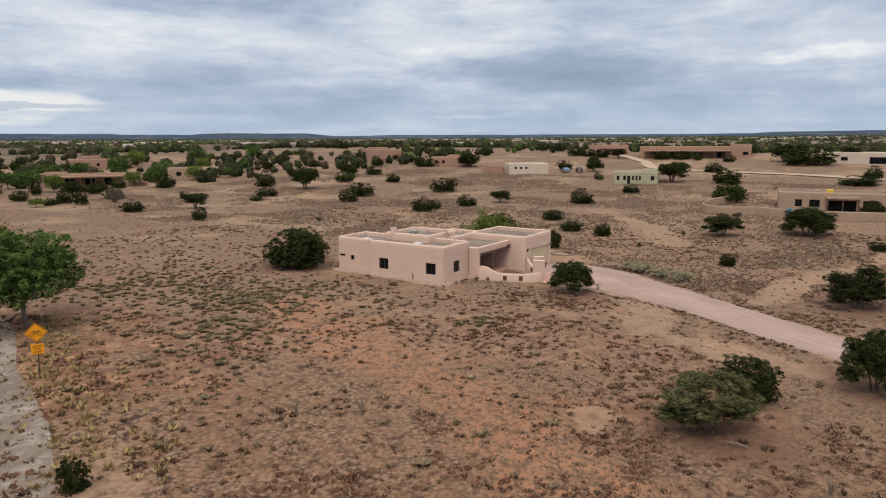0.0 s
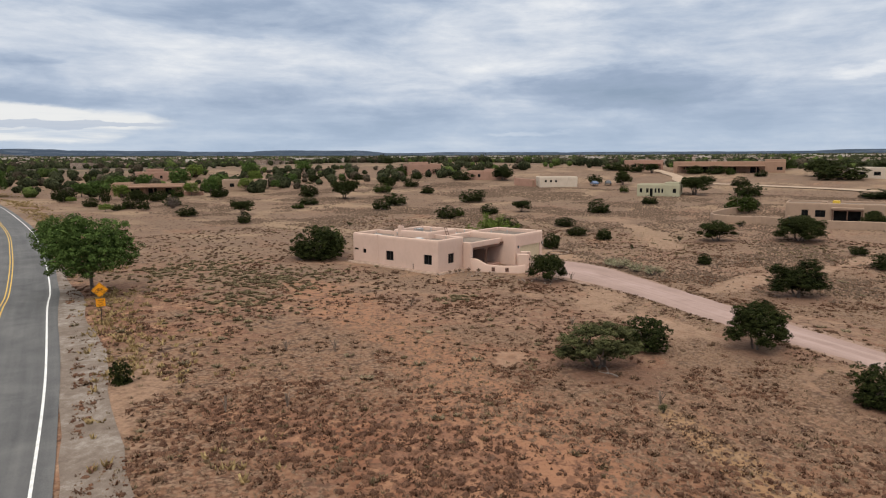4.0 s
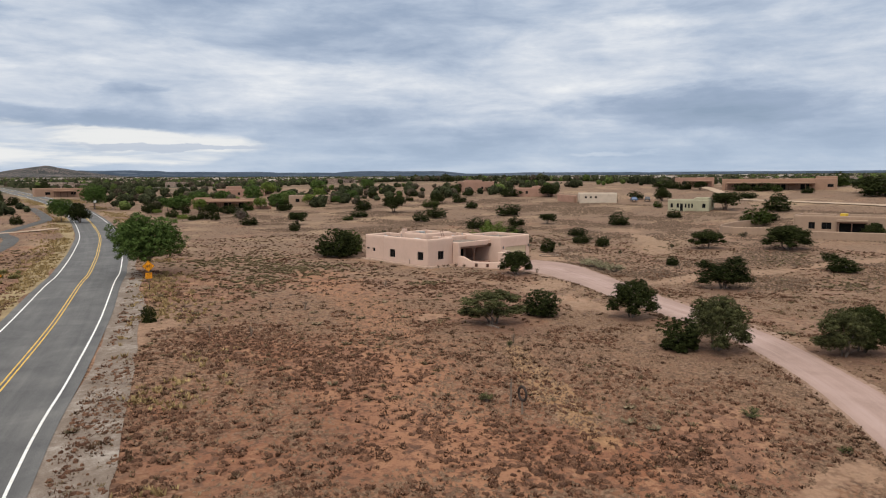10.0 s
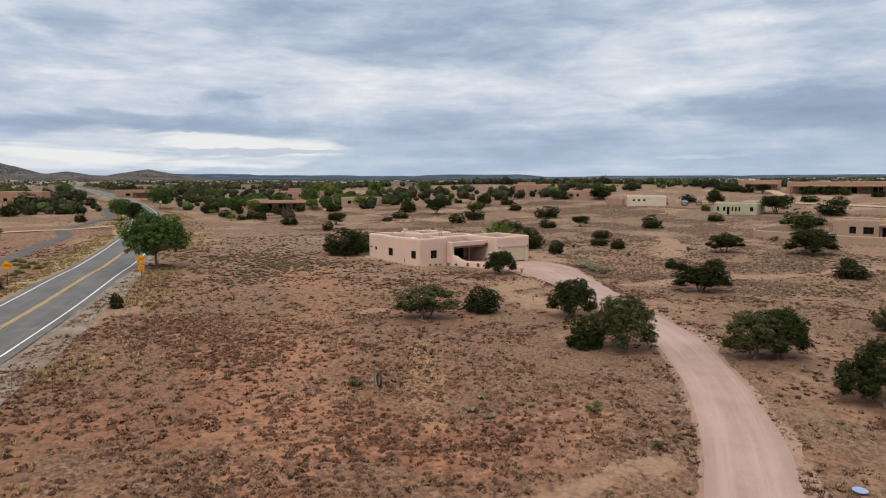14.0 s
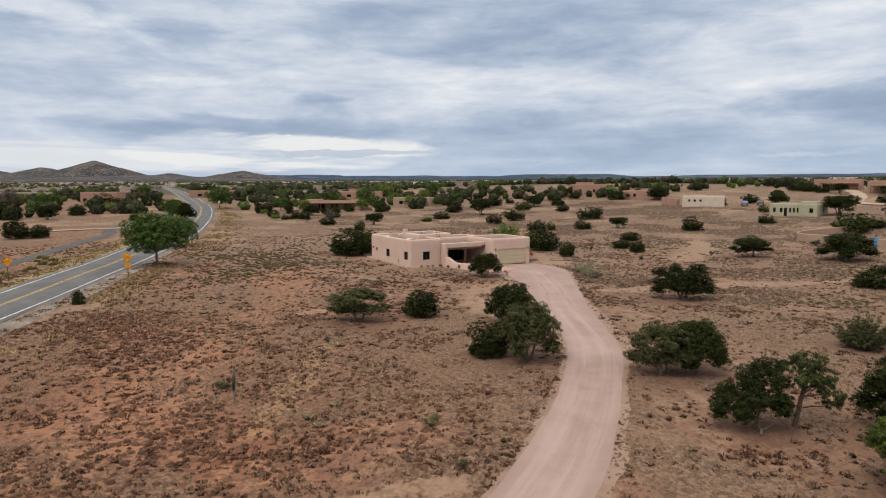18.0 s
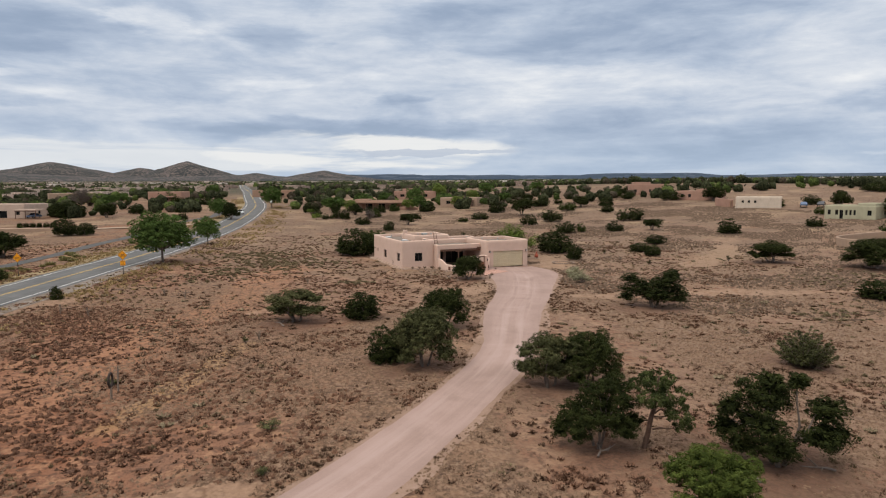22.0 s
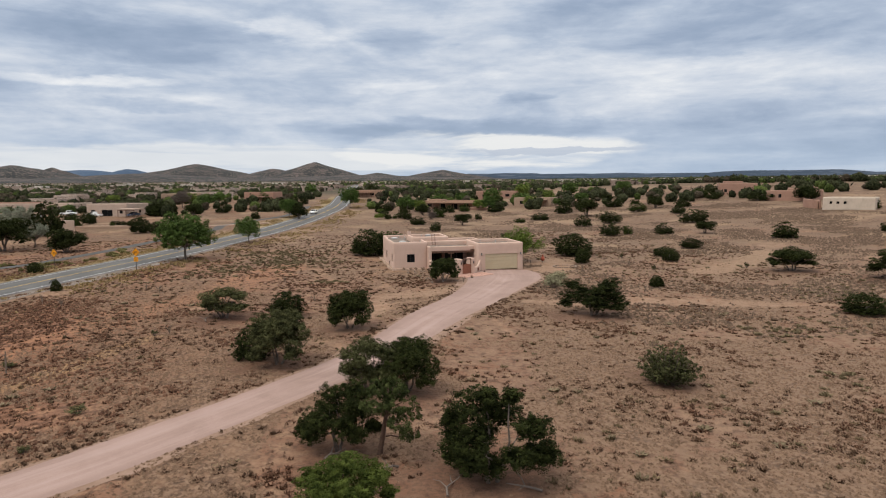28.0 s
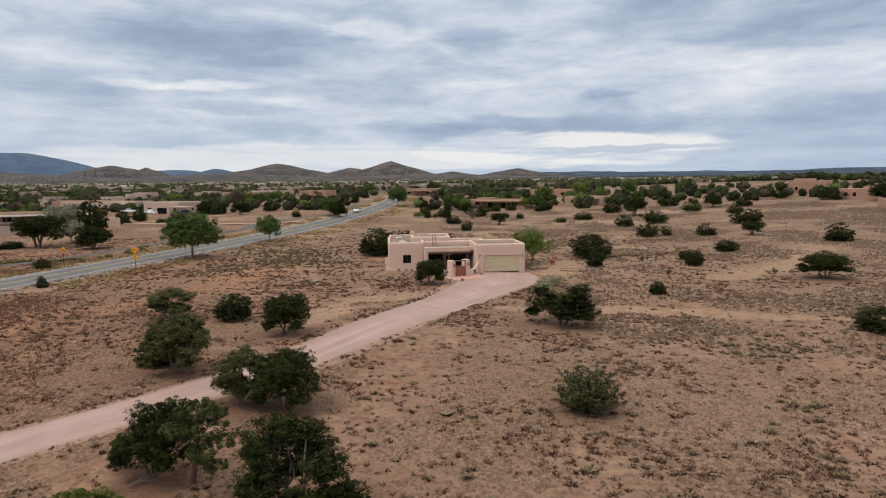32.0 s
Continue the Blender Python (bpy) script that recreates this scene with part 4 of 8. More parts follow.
# foliage masses of the trees nearest the drive, in shares of their width and height: x, y, z, radius
MASSES = {
    "two_headed": [(-0.14, 0.0, 0.70, 0.19), (-0.05, 0.05, 0.84, 0.12), (-0.33, 0.02, 0.56, 0.10), (0.13, 0.06, 0.86, 0.075), (0.30, 0.0, 0.60, 0.14), (0.37, 0.05, 0.40, 0.13), (0.24, -0.1, 0.42, 0.12), (-0.26, -0.08, 0.28, 0.13), (-0.05, -0.18, 0.32, 0.13), (-0.02, 0.22, 0.60, 0.16), (-0.16, 0.20, 0.42, 0.12), (-0.10, -0.12, 0.50, 0.15), (0.32, 0.18, 0.30, 0.12), (-0.34, 0.1, 0.36, 0.11), (0.02, -0.05, 0.22, 0.12)],
    "spreading": [(-0.32, -0.02, 0.40, 0.17), (-0.22, 0.12, 0.52, 0.16), (-0.02, 0.0, 0.72, 0.19), (0.16, 0.12, 0.78, 0.16), (0.26, 0.0, 0.62, 0.15), (-0.06, -0.20, 0.50, 0.16), (0.20, -0.16, 0.48, 0.15), (0.08, 0.28, 0.55, 0.15), (-0.38, -0.12, 0.28, 0.10), (0.30, -0.08, 0.34, 0.13), (-0.18, -0.22, 0.30, 0.13), (0.05, 0.10, 0.42, 0.16), (0.34, 0.18, 0.38, 0.12)],
    "umbrella": [(0.0, 0.0, 0.78, 0.20), (-0.26, 0.0, 0.62, 0.16), (0.26, 0.04, 0.62, 0.17), (0.0, -0.26, 0.62, 0.16), (0.04, 0.27, 0.62, 0.16), (-0.20, -0.20, 0.66, 0.14), (0.20, 0.20, 0.68, 0.14), (0.36, -0.12, 0.46, 0.10), (-0.37, 0.1, 0.45, 0.10), (0.2, -0.2, 0.66, 0.14), (-0.18, 0.2, 0.7, 0.14), (0.12, 0.05, 0.46, 0.16), (-0.14, -0.06, 0.45, 0.16), (0.0, 0.2, 0.40, 0.13), (0.26, 0.16, 0.40, 0.11), (-0.3, -0.14, 0.36, 0.11)],
    "rounded": [(0.0, 0.0, 0.62, 0.26), (-0.22, 0.0, 0.46, 0.20), (0.22, 0.05, 0.48, 0.21), (0.0, -0.22, 0.46, 0.21), (0.0, 0.23, 0.48, 0.20), (-0.16, -0.16, 0.70, 0.15), (0.15, 0.14, 0.76, 0.15), (0.18, -0.18, 0.66, 0.15), (-0.15, 0.16, 0.72, 0.14), (0.33, -0.08, 0.28, 0.12), (-0.33, 0.08, 0.28, 0.12), (-0.1, -0.32, 0.26, 0.11)],
    "flat": [(-0.30, 0.0, 0.62, 0.13), (-0.12, 0.08, 0.76, 0.14), (0.08, 0.0, 0.80, 0.13), (0.26, 0.04, 0.68, 0.11), (0.0, -0.2, 0.62, 0.12), (0.02, 0.22, 0.66, 0.12), (0.38, 0.0, 0.50, 0.07), (-0.2, -0.16, 0.5, 0.10), (-0.2, 0.02, 0.36, 0.15), (0.1, -0.1, 0.42, 0.13), (0.28, -0.05, 0.42, 0.10), (-0.36, 0.05, 0.38, 0.10), (0.0, 0.12, 0.34, 0.13)],
    "pair": [(-0.28, 0.0, 0.52, 0.16), (-0.30, 0.04, 0.74, 0.12), (-0.16, 0.05, 0.60, 0.11), (0.16, 0.0, 0.62, 0.18), (0.30, 0.04, 0.50, 0.15), (0.22, 0.05, 0.80, 0.14), (0.10, -0.15, 0.42, 0.13), (0.34, -0.05, 0.32, 0.11), (-0.35, -0.06, 0.32, 0.10), (0.06, 0.2, 0.56, 0.14), (0.0, 0.0, 0.50, 0.16), (-0.06, 0.06, 0.34, 0.14), (0.12, 0.0, 0.28, 0.14)],
}


def crown(kind, seed, mat):
    """Meshes of one unit-wide, unit-high plant: trunk and crown."""
    key = (kind, seed, mat)
    if key in CROWNS:
        return CROWNS[key]
    rs = np.random.RandomState(100 + seed * 7 + len(kind))
    trunk = bmesh.new()

    def limb(a, b, r0, r1, wob=0.05, sides=6):
        a, b = np.array(a, float), np.array(b, float)
        n = 5
        pts = [a + (b - a) * i / (n - 1) + (rs.normal(size=3) * wob * math.sin(math.pi * i / (n - 1))) for i in range(n)]
        tube_bm([tuple(p) for p in pts], [r0 + (r1 - r0) * i / (n - 1) for i in range(n)], sides, trunk)

    if kind in MASSES:
        squash = 1.05
        lobes = [(a, b, c * (0.94 if c > 0.55 else 0.93 if kind == "rounded" else 0.80), r * {"rounded": 1.06, "flat": 1.10, "pair": 1.05}.get(kind, 0.93), squash) for a, b, c, r in MASSES[kind]]
        forks = [(0.11 * math.cos(math.tau * (j + 0.5 * rs.rand()) / 3), 0.11 * math.sin(math.tau * (j + 0.5 * rs.rand()) / 3), 0.20 + 0.10 * rs.rand()) for j in range(3)]
        for f in forks:
            limb((f[0] * 0.3, f[1] * 0.3, -0.06), f, 0.019, 0.013, 0.012)
        for a, b, c, r in MASSES[kind]:
            limb(min(forks, key=lambda f: (f[0] - a) ** 2 + (f[1] - b) ** 2), (a * 0.9, b * 0.9, c), 0.010, 0.003, 0.02)
        # rounded knots of leaf on the outside of each mass
        area = sum(l[3] ** 2 for l in lobes)
        c, out = shell_points(rs, lobes, int(1450 * area), -0.8, True)
        rad = 0.030 + 0.034 * rs.rand(len(c))
        tris = spray_tris(rs, c, out, rad, 84, 0.0098)
        tris = np.vstack([tris, leaf_tris(rs, np.array([l[:3] for l in lobes]), np.array([l[3] * 0.72 for l in lobes]), 420, 0.026, 1.0)])
        stray, out = shell_points(rs, [(a, b, c_, r * 1.22, squash) for a, b, c_, r, _ in lobes], 90, -0.3, True)
        tris = np.vstack([tris, spray_tris(rs, stray, out, 0.014 + 0.020 * rs.rand(len(stray)), 26, 0.010)])
    elif kind in ("dense", "densefar"):
        n = 6 if kind == "dense" else 5
        lobes = [(0, 0, 0.44, 0.39, 1.22)]
        for i in range(n):
            a, q = math.tau * (i + 0.5 * rs.rand()) / n, 0.20 + 0.10 * rs.rand()
            lobes.append((q * math.cos(a), q * math.sin(a), 0.22 + 0.38 * rs.rand(), 0.20 + 0.10 * rs.rand(), 1.2))
            lobes.append((0.27 * math.cos(a + 0.5), 0.27 * math.sin(a + 0.5), 0.13 + 0.06 * rs.rand(), 0.19, 0.9))
        c, out = shell_points(rs, lobes, 290 if kind == "dense" else 140, -0.6, True)
        rad = 0.038 + 0.036 * rs.rand(len(c))
        tris = spray_tris(rs, c, out, rad, 44 if kind == "dense" else 24, 0.020 if kind == "dense" else 0.031)
        inner = leaf_tris(rs, np.array([l[:3] for l in lobes]), np.array([l[3] * 0.72 for l in lobes]), 110, 0.048, 1.1)
        tris = np.vstack([tris, inner])
        for i in range(3):
            a = math.tau * rs.rand()
            limb((0.02 * i, 0, -0.06), (0.16 * math.cos(a), 0.16 * math.sin(a), 0.5), 0.035, 0.012)
    elif kind in ("open", "sparse"):
        # several stems that carry rounded pads of foliage
        stems = 12 if kind == "open" else 8
        forks = [(0.10 * math.cos(math.tau * (j + 0.4 * rs.rand()) / 4), 0.10 * math.sin(math.tau * (j + 0.4 * rs.rand()) / 4), 0.24 + 0.08 * rs.rand()) for j in range(4)]
        for f in forks:
            limb((f[0] * 0.35, f[1] * 0.35, -0.06), f, 0.022, 0.015, 0.012)
        lobes = []
        for i in range(stems):
            a = math.tau * (i + 0.6 * rs.rand()) / stems
            q = 0.14 + 0.22 * rs.rand()
            z = (0.24 + 0.50 * rs.rand()) if kind == "open" else (0.45 + 0.35 * rs.rand() - 0.2 * (q > 0.28))
            lobes.append((q * math.cos(a), q * math.sin(a), z, (0.17 if kind == "open" else 0.12) + 0.07 * rs.rand(), 1.05))
            limb(min(forks, key=lambda f: (f[0] - q * math.cos(a)) ** 2 + (f[1] - q * math.sin(a)) ** 2), (q * math.cos(a) * 0.85, q * math.sin(a) * 0.85, z), 0.017, 0.005, 0.02)
        lobes += [(0.04, 0.02, 0.74, 0.20, 1.0), (-0.1, 0.08, 0.62, 0.18, 1.0)]
        limb((0, 0, -0.06), (0.03, 0.02, 0.7), 0.028, 0.010, 0.03)
        n = 380 if kind == "open" else 130
        c, out = shell_points(rs, lobes, n, -0.6, True)
        rad = 0.035 + 0.035 * rs.rand(len(c))
        tris = spray_tris(rs, c, out, rad, 40 if kind == "open" else 56, 0.017)
        inner = leaf_tris(rs, np.array([l[:3] for l in lobes]), np.array([l[3] * 0.8 for l in lobes]), 150 if kind == "open" else 40, 0.05, 0.9)
        tris = np.vstack([tris, inner])
    elif kind in ("ash", "ashfar"):
        lobes = [(0, 0, 0.66, 0.27, 1.1)]
        for i in range(15):
            a = math.tau * (i * 0.382 + 0.1 * rs.rand())
            q = 0.20 + 0.13 * rs.rand()
            z = 0.36 + 0.42 * (i + rs.rand()) / 15
            q *= 1.08 - 0.9 * abs(z - 0.5) ** 1.3
            lobes.append((q * math.cos(a), q * math.sin(a), z, 0.15 + 0.05 * rs.rand(), 1.15))
            limb((0, 0, 0.26), (q * 0.8 * math.cos(a), q * 0.8 * math.sin(a), z), 0.016, 0.004, 0.02)
        limb((0, 0, -0.04), (0.005, 0.0, 0.30), 0.019, 0.015, 0.004, 8)
        c, out = shell_points(rs, lobes, 520 if kind == "ash" else 200, -0.75, True)
        rad = 0.03 + 0.035 * rs.rand(len(c))
        tris = spray_tris(rs, c, out, rad, 48 if kind == "ash" else 18, 0.0135 if kind == "ash" else 0.028, 1.0)
        inner = leaf_tris(rs, np.array([l[:3] for l in lobes]), np.array([l[3] * 0.8 for l in lobes]), 90 if kind == "ash" else 40, 0.04 if kind == "ash" else 0.06, 1.0)
        tris = np.vstack([tris, inner])
    elif kind == "pine":
        # a leaning stem with a crown of flat plates
        limb((0, 0, -0.04), (0.12, 0.02, 0.50), 0.040, 0.03, 0.01, 8)
        limb((0.12, 0.02, 0.50), (0.18, 0.0, 0.90), 0.03, 0.01, 0.01)
        lobes = [(0.16, 0.0, 0.86, 0.24, 0.40), (-0.06, 0.1, 0.74, 0.18, 0.40), (0.36, 0.05, 0.68, 0.22, 0.38), (0.12, -0.2, 0.68, 0.2, 0.40), (0.46, -0.10, 0.48, 0.17, 0.40), (0.40, 0.2, 0.52, 0.16, 0.40), (0.52, 0.05, 0.32, 0.12, 0.42), (0.14, 0.22, 0.76, 0.18, 0.40), (0.20, 0.0, 0.56, 0.18, 0.35)]
        for l in lobes[1:]:
            limb((0.08 + 0.1 * l[2], 0.02, l[2] - 0.08), l[:3], 0.012, 0.004, 0.02)
        c, out = shell_points(rs, lobes, 300, -0.9, True)
        tris = spray_tris(rs, c, out, 0.030 + 0.030 * rs.rand(len(c)), 60, 0.014, 0.7)
    elif kind == "ragged":
        # a heap of rising sprays, each ending in a point
        c, out, rad = [], [], []
        for i in range(74):
            a, q = math.tau * (i * 0.382 + 0.08 * rs.rand()), 0.46 * ((i + 0.5) / 74) ** 0.6
            top = (0.62 + 0.34 * rs.rand()) * (1 - 0.62 * (q / 0.46) ** 2)
            foot, tip = np.array([0.3 * q * math.cos(a), 0.3 * q * math.sin(a), 0.0]), np.array([q * math.cos(a), q * math.sin(a), top])
            limb(foot, tip, 0.008, 0.003, 0.02, 4)
            for s_ in (0.35, 0.55, 0.7, 0.82, 0.93, 1.02):
                c.append(foot + (tip - foot) * s_ + rs.normal(size=3) * 0.012)
                out.append((math.cos(a) * q, math.sin(a) * q, 0.5))
                rad.append(0.066 - 0.040 * s_)
        tris = spray_tris(rs, np.array(c), np.array(out), np.array(rad), 60, 0.013, 1.3)
        tris = np.vstack([tris, leaf_tris(rs, np.array([(0.0, 0.0, 0.30), (0.18, 0.0, 0.22), (-0.18, 0.0, 0.22), (0.0, 0.18, 0.22), (0.0, -0.18, 0.22)]), np.array([0.22, 0.18, 0.18, 0.18, 0.18]), 380, 0.03, 1.0)])
    elif kind == "airy":
        # young leaves on many thin rising branches
        tips = []
        for i in range(34):
            a, q, z = math.tau * rs.rand(), 0.12 + 0.36 * rs.rand() ** 0.7, 0.56 + 0.40 * rs.rand()
            z *= 1 - 0.35 * (q / 0.48) ** 2
            tip = np.array([q * math.cos(a), q * math.sin(a), z])
            limb((0.01 * math.cos(a), 0.01 * math.sin(a), 0.20 + 0.08 * rs.rand()), tip, 0.009, 0.003, 0.02, 5)
            for s in (0.68, 0.80, 0.90, 1.0, 1.08):
                tips.append(tip * s + np.array([0, 0, 0.12 * (1 - s)]) + rs.normal(size=3) * 0.02)
        limb((0, 0, -0.05), (0, 0, 0.28), 0.026, 0.018, 0.004, 8)
        c = np.array(tips)
        tris = leaf_tris(rs, c, 0.055 + 0.04 * rs.rand(len(c)), 52, 0.021, 1.0)
    else:
        # low twiggy shrub
        tips = []
        for i in range(26):
            a, q = math.tau * rs.rand(), 0.42 * rs.rand() ** 0.6
            tip = np.array([q * math.cos(a), q * math.sin(a), (0.5 + 0.45 * rs.rand()) * (1 - 0.5 * (q / 0.45) ** 2)])
            limb((0.02 * math.cos(a), 0.02 * math.sin(a), -0.05), tip, 0.012, 0.004, 0.03, 4)
            tips += [tip, tip * 0.8, tip * 0.6]
        c = np.array(tips)
        tris = leaf_tris(rs, c, 0.06 + 0.05 * rs.rand(len(c)), 22, 0.032, 0.9)
    tris[:, 2] = np.maximum(tris[:, 2], -0.02)
    tm = bpy.data.meshes.new("trunk")
    trunk.to_mesh(tm)
    trunk.free()
    tm.materials.append(M["pine_bark" if kind == "pine" else "bark"])
    CROWNS[key] = tm, tri_mesh("crown", tris, 3, M[mat])
    return CROWNS[key]


def plant(name, x, y, wide, high, kind, seed, mat, label, category, group="", turn=None, sink=0.0):
    tm, cm = crown(kind, seed, mat)
    ob = thing(name, (x, y, gz(x, y) - 0.08 - sink), label, category, group)
    turn = (x * 37.7 + y * 11.3) % 360 if turn is None else turn
    ob.matrix_world = pose(x, y, gz(x, y) - 0.08 - sink, 0, 0, turn) @ Matrix.Diagonal((wide, wide, high, 1))
    part("trunk", tm, None, ob)
    part("crown", cm, None, ob)
    return ob


for x, y, wd, ht, kind, seed, mat, lab in NEAR_TREES:
    plant("juniper_tree" if mat != "grey_pine" else "pinyon_tree", x, y, wd, ht, kind, seed, mat, lab, "tree", "trees on the range", -40 if kind in MASSES else None)
plant("pine_tree", -9.6, -63.6, 3.5, 4.1, "pine", 1, "pine", "small leaning pine with a bare brown trunk", "tree", "trees on the range", -48)
plant("pinyon_tree", *LOW_PINYON, "umbrella", 10, "fresh_pinyon", "bright green low pinyon tree", "tree", "trees on the range")
plant("ash_tree", -31.9, 17.4, 10.0, 8.0, "ash", 1, "leafy", "full green street tree with a single trunk by the road", "tree", "trees along the road")
plant("ash_tree", -24.1, 45.1, 5.5, 5.4, "ash", 2, "leafy", "young green street tree by the road", "tree", "trees along the road")
plant("ash_tree", 5.4, 168.0, 9.4, 8.6, "ash", 3, "leafy", "green street tree by the road bend", "tree", "trees along the road")
plant("ash_tree", -17.2, 116.5, 6.8, 6.2, "ash", 5, "leafy", "green street tree by the road", "tree", "trees along the road")
plant("leafy_tree", 22.2, 7.3, 7.2, 5.6, "airy", 1, "spring", "fresh green leafy tree beside the garage", "tree")
plant("olive_tree", -67.0, 53.5, 5.5, 5.0, "airy", 4, "olive", "silver-grey olive tree by the path", "tree")
plant("olive_tree", -80.5, 80.0, 9.5, 8.0, "airy", 5, "olive", "silver-grey olive tree behind a dark juniper", "tree")
plant("bare_tree", -60.6, 186.0, 8.5, 7.5, "airy", 6, "grey_twig", "leafless grey-brown tree among houses", "tree")
for x, y, wd, ht in ((-63, 144.8, 5.6, 4.6), (-59.8, 143.0, 5.4, 4.8), (-56.8, 141.2, 5.2, 4.4), (-28, 197, 5, 3.8), (-22.5, 196.5, 5, 3.6), (-17, 195, 5, 3.8), (-12.5, 194, 4.5, 3.4)):
    plant("hedge_bush", x, y, wd, ht, "dense", 1 + int(wd * 10) % 3, "juniper", "tall black-green hedge bush beside a tan house", "bush", "hedge bushes by the houses")
for x, y, wd, ht in ((-52.6, 79.2, 5.5, 4.4), (-48.4, 78.2, 4.6, 3.0), (-77.0, 122.0, 5.0, 3.4), (-78.3, 112.0, 4.2, 4.0)):
    plant("juniper_bush", x, y, wd, ht, "dense", 2, "juniper", "rounded dark juniper bush across the road", "bush", "junipers across the road")
for k in range(6):
    plant("shrub", -66.6 + 1.6 * k, 109.2 - 0.8 * k, 1.5, 1.5, "dense", 4, "juniper", "small clipped dark shrub in a row", "shrub", "row of clipped shrubs", sink=0.15)
plant("bush", -42.0, -9.9, 1.4, 1.9, "dense", 1, "juniper", "upright dark bush on the road shoulder", "bush", sink=0.28)
for x, y, wd, ht in ((19.6, -14.2, 3.4, 1.5), (17.9, -17.0, 3.0, 1.4), (17.2, -19.4, 3.2, 1.4), (20.8, -12.2, 2.4, 1.2)):
    plant("chamisa_bush", x, y, wd, ht, "shrub", 2, "chamisa", "pale grey-green chamisa bush beside the drive", "bush", "chamisa beside the drive")
for x, y, wd, ht in ((-51.0, 8.6, 2.3, 1.8),):
    plant("bush", x, y, wd, ht, "dense", 2, "juniper", "dark bush beside the road sign", "bush", "bushes along the road")

for x, y, wd, ht in ((14.8, 149.2, 2.9, 3.8), (13.8, 141.9, 3.0, 4.0), (18.3, 113.6, 3.6, 3.3), (19.1, 108.5, 3.2, 3.7), (34, 131, 5.4, 3.0), (39, 137, 4.6, 3.0), (53.6, 131, 4.5, 2.6)):
    plant("juniper_bush", x, y, wd, ht, "densefar", 2, "juniper", "dark juniper before a long brown house", "bush", "junipers before the brown house")
plant("bare_bush", 26.9, 109.1, 4.9, 3.6, "shrub", 6, "grey_twig", "leafless grey-brown bush on pale ground", "bush")
# junipers spread over the range
k = 0
for x, y, wd, ht in RANGE_BUSHES:
    k += 1
    far = math.hypot(x + 40, y + 70) > 135
    if ht < 1.1:
        plant("bush", x, y, wd * 1.2, ht * 1.2, "shrub", 3, "juniper", "small dark bush in dry grass", "bush", "bushes on the range")
    elif ht / wd > 0.62 and wd > 4.2 and k % 2:
        plant("juniper_tree", x, y, wd, ht, "open", 11 + k % 3, "juniper", "dark juniper tree on the dry range", "tree", "junipers on the range")
    else:
        plant("juniper_bush", x, y, wd, ht, "densefar" if far else "dense", 1 + k % 5, "juniper_lit" if k % 6 == 0 else "juniper", "rounded dark juniper bush on the dry range", "bush", "junipers on the range")
for x, y, wd, ht, mt in ((25.3, 158, 7.5, 6, "leafy"), (24.7, 145, 9, 8, "leafy"), (29, 141, 6, 6.5, "spring"), (42, 171, 9, 8, "leafy"), (51.4, 142, 6, 6, "spring"), (53, 134, 6.5, 8.4, "leafy"), (71.5, 142, 6.5, 6.5, "spring"), (81.2, 139, 4.2, 4.8, "leafy"), (83.5, 154, 6.5, 8.5, "spring"), (74, 162, 9, 7, "leafy"), (14, 137.3, 3.4, 2.4, "spring"), (10.1, 108.7, 4.0, 2.8, "spring"), (66, 175, 10, 10, "leafy"), (96, 150, 7, 6, "leafy"), (52, 172, 8, 8, "leafy"),
                         (-60, 200, 9, 8, "spring"), (-95, 220, 8, 7, "spring"), (-48.5, 206, 8, 7, "leafy"), (-51.6, 182, 8, 7.5, "leafy"), (-82, 300, 11, 8, "spring"), (-30, 215, 8, 7, "leafy"), (-8, 300, 10, 9, "leafy"), (110, 195, 10, 9, "leafy"), (135, 190, 9, 8, "leafy"), (90, 205, 9, 9, "spring")):
    plant("leafy_tree", x, y, wd * 0.9, ht * 0.72, "ashfar", 4 + int(x) % 2, mt, "green garden tree near a low house", "tree", "garden trees")

# ---- adobe building ----


def rounded_outline(pts, radius):
    """Corner points of a closed outline, with the corners rounded: (x, y, side, place along the side)."""
    n, out = len(pts), []
    for i in range(n):
        a, p, b = (Vector(pts[(i + k) % n]) for k in (-1, 0, 1))
        d0, d1 = (p - a).normalized(), (b - p).normalized()
        r = radius if d0.cross(d1) > 0 else radius * 0.35
        s, e = p - d0 * r, p + d1 * r
        for k in range(5):
            u = k / 4
            q = s * (1 - u) ** 2 + p * 2 * u * (1 - u) + e * u * u
            out.append((q.x, q.y, (i - 1) % n if k < 2 else i))
    return out


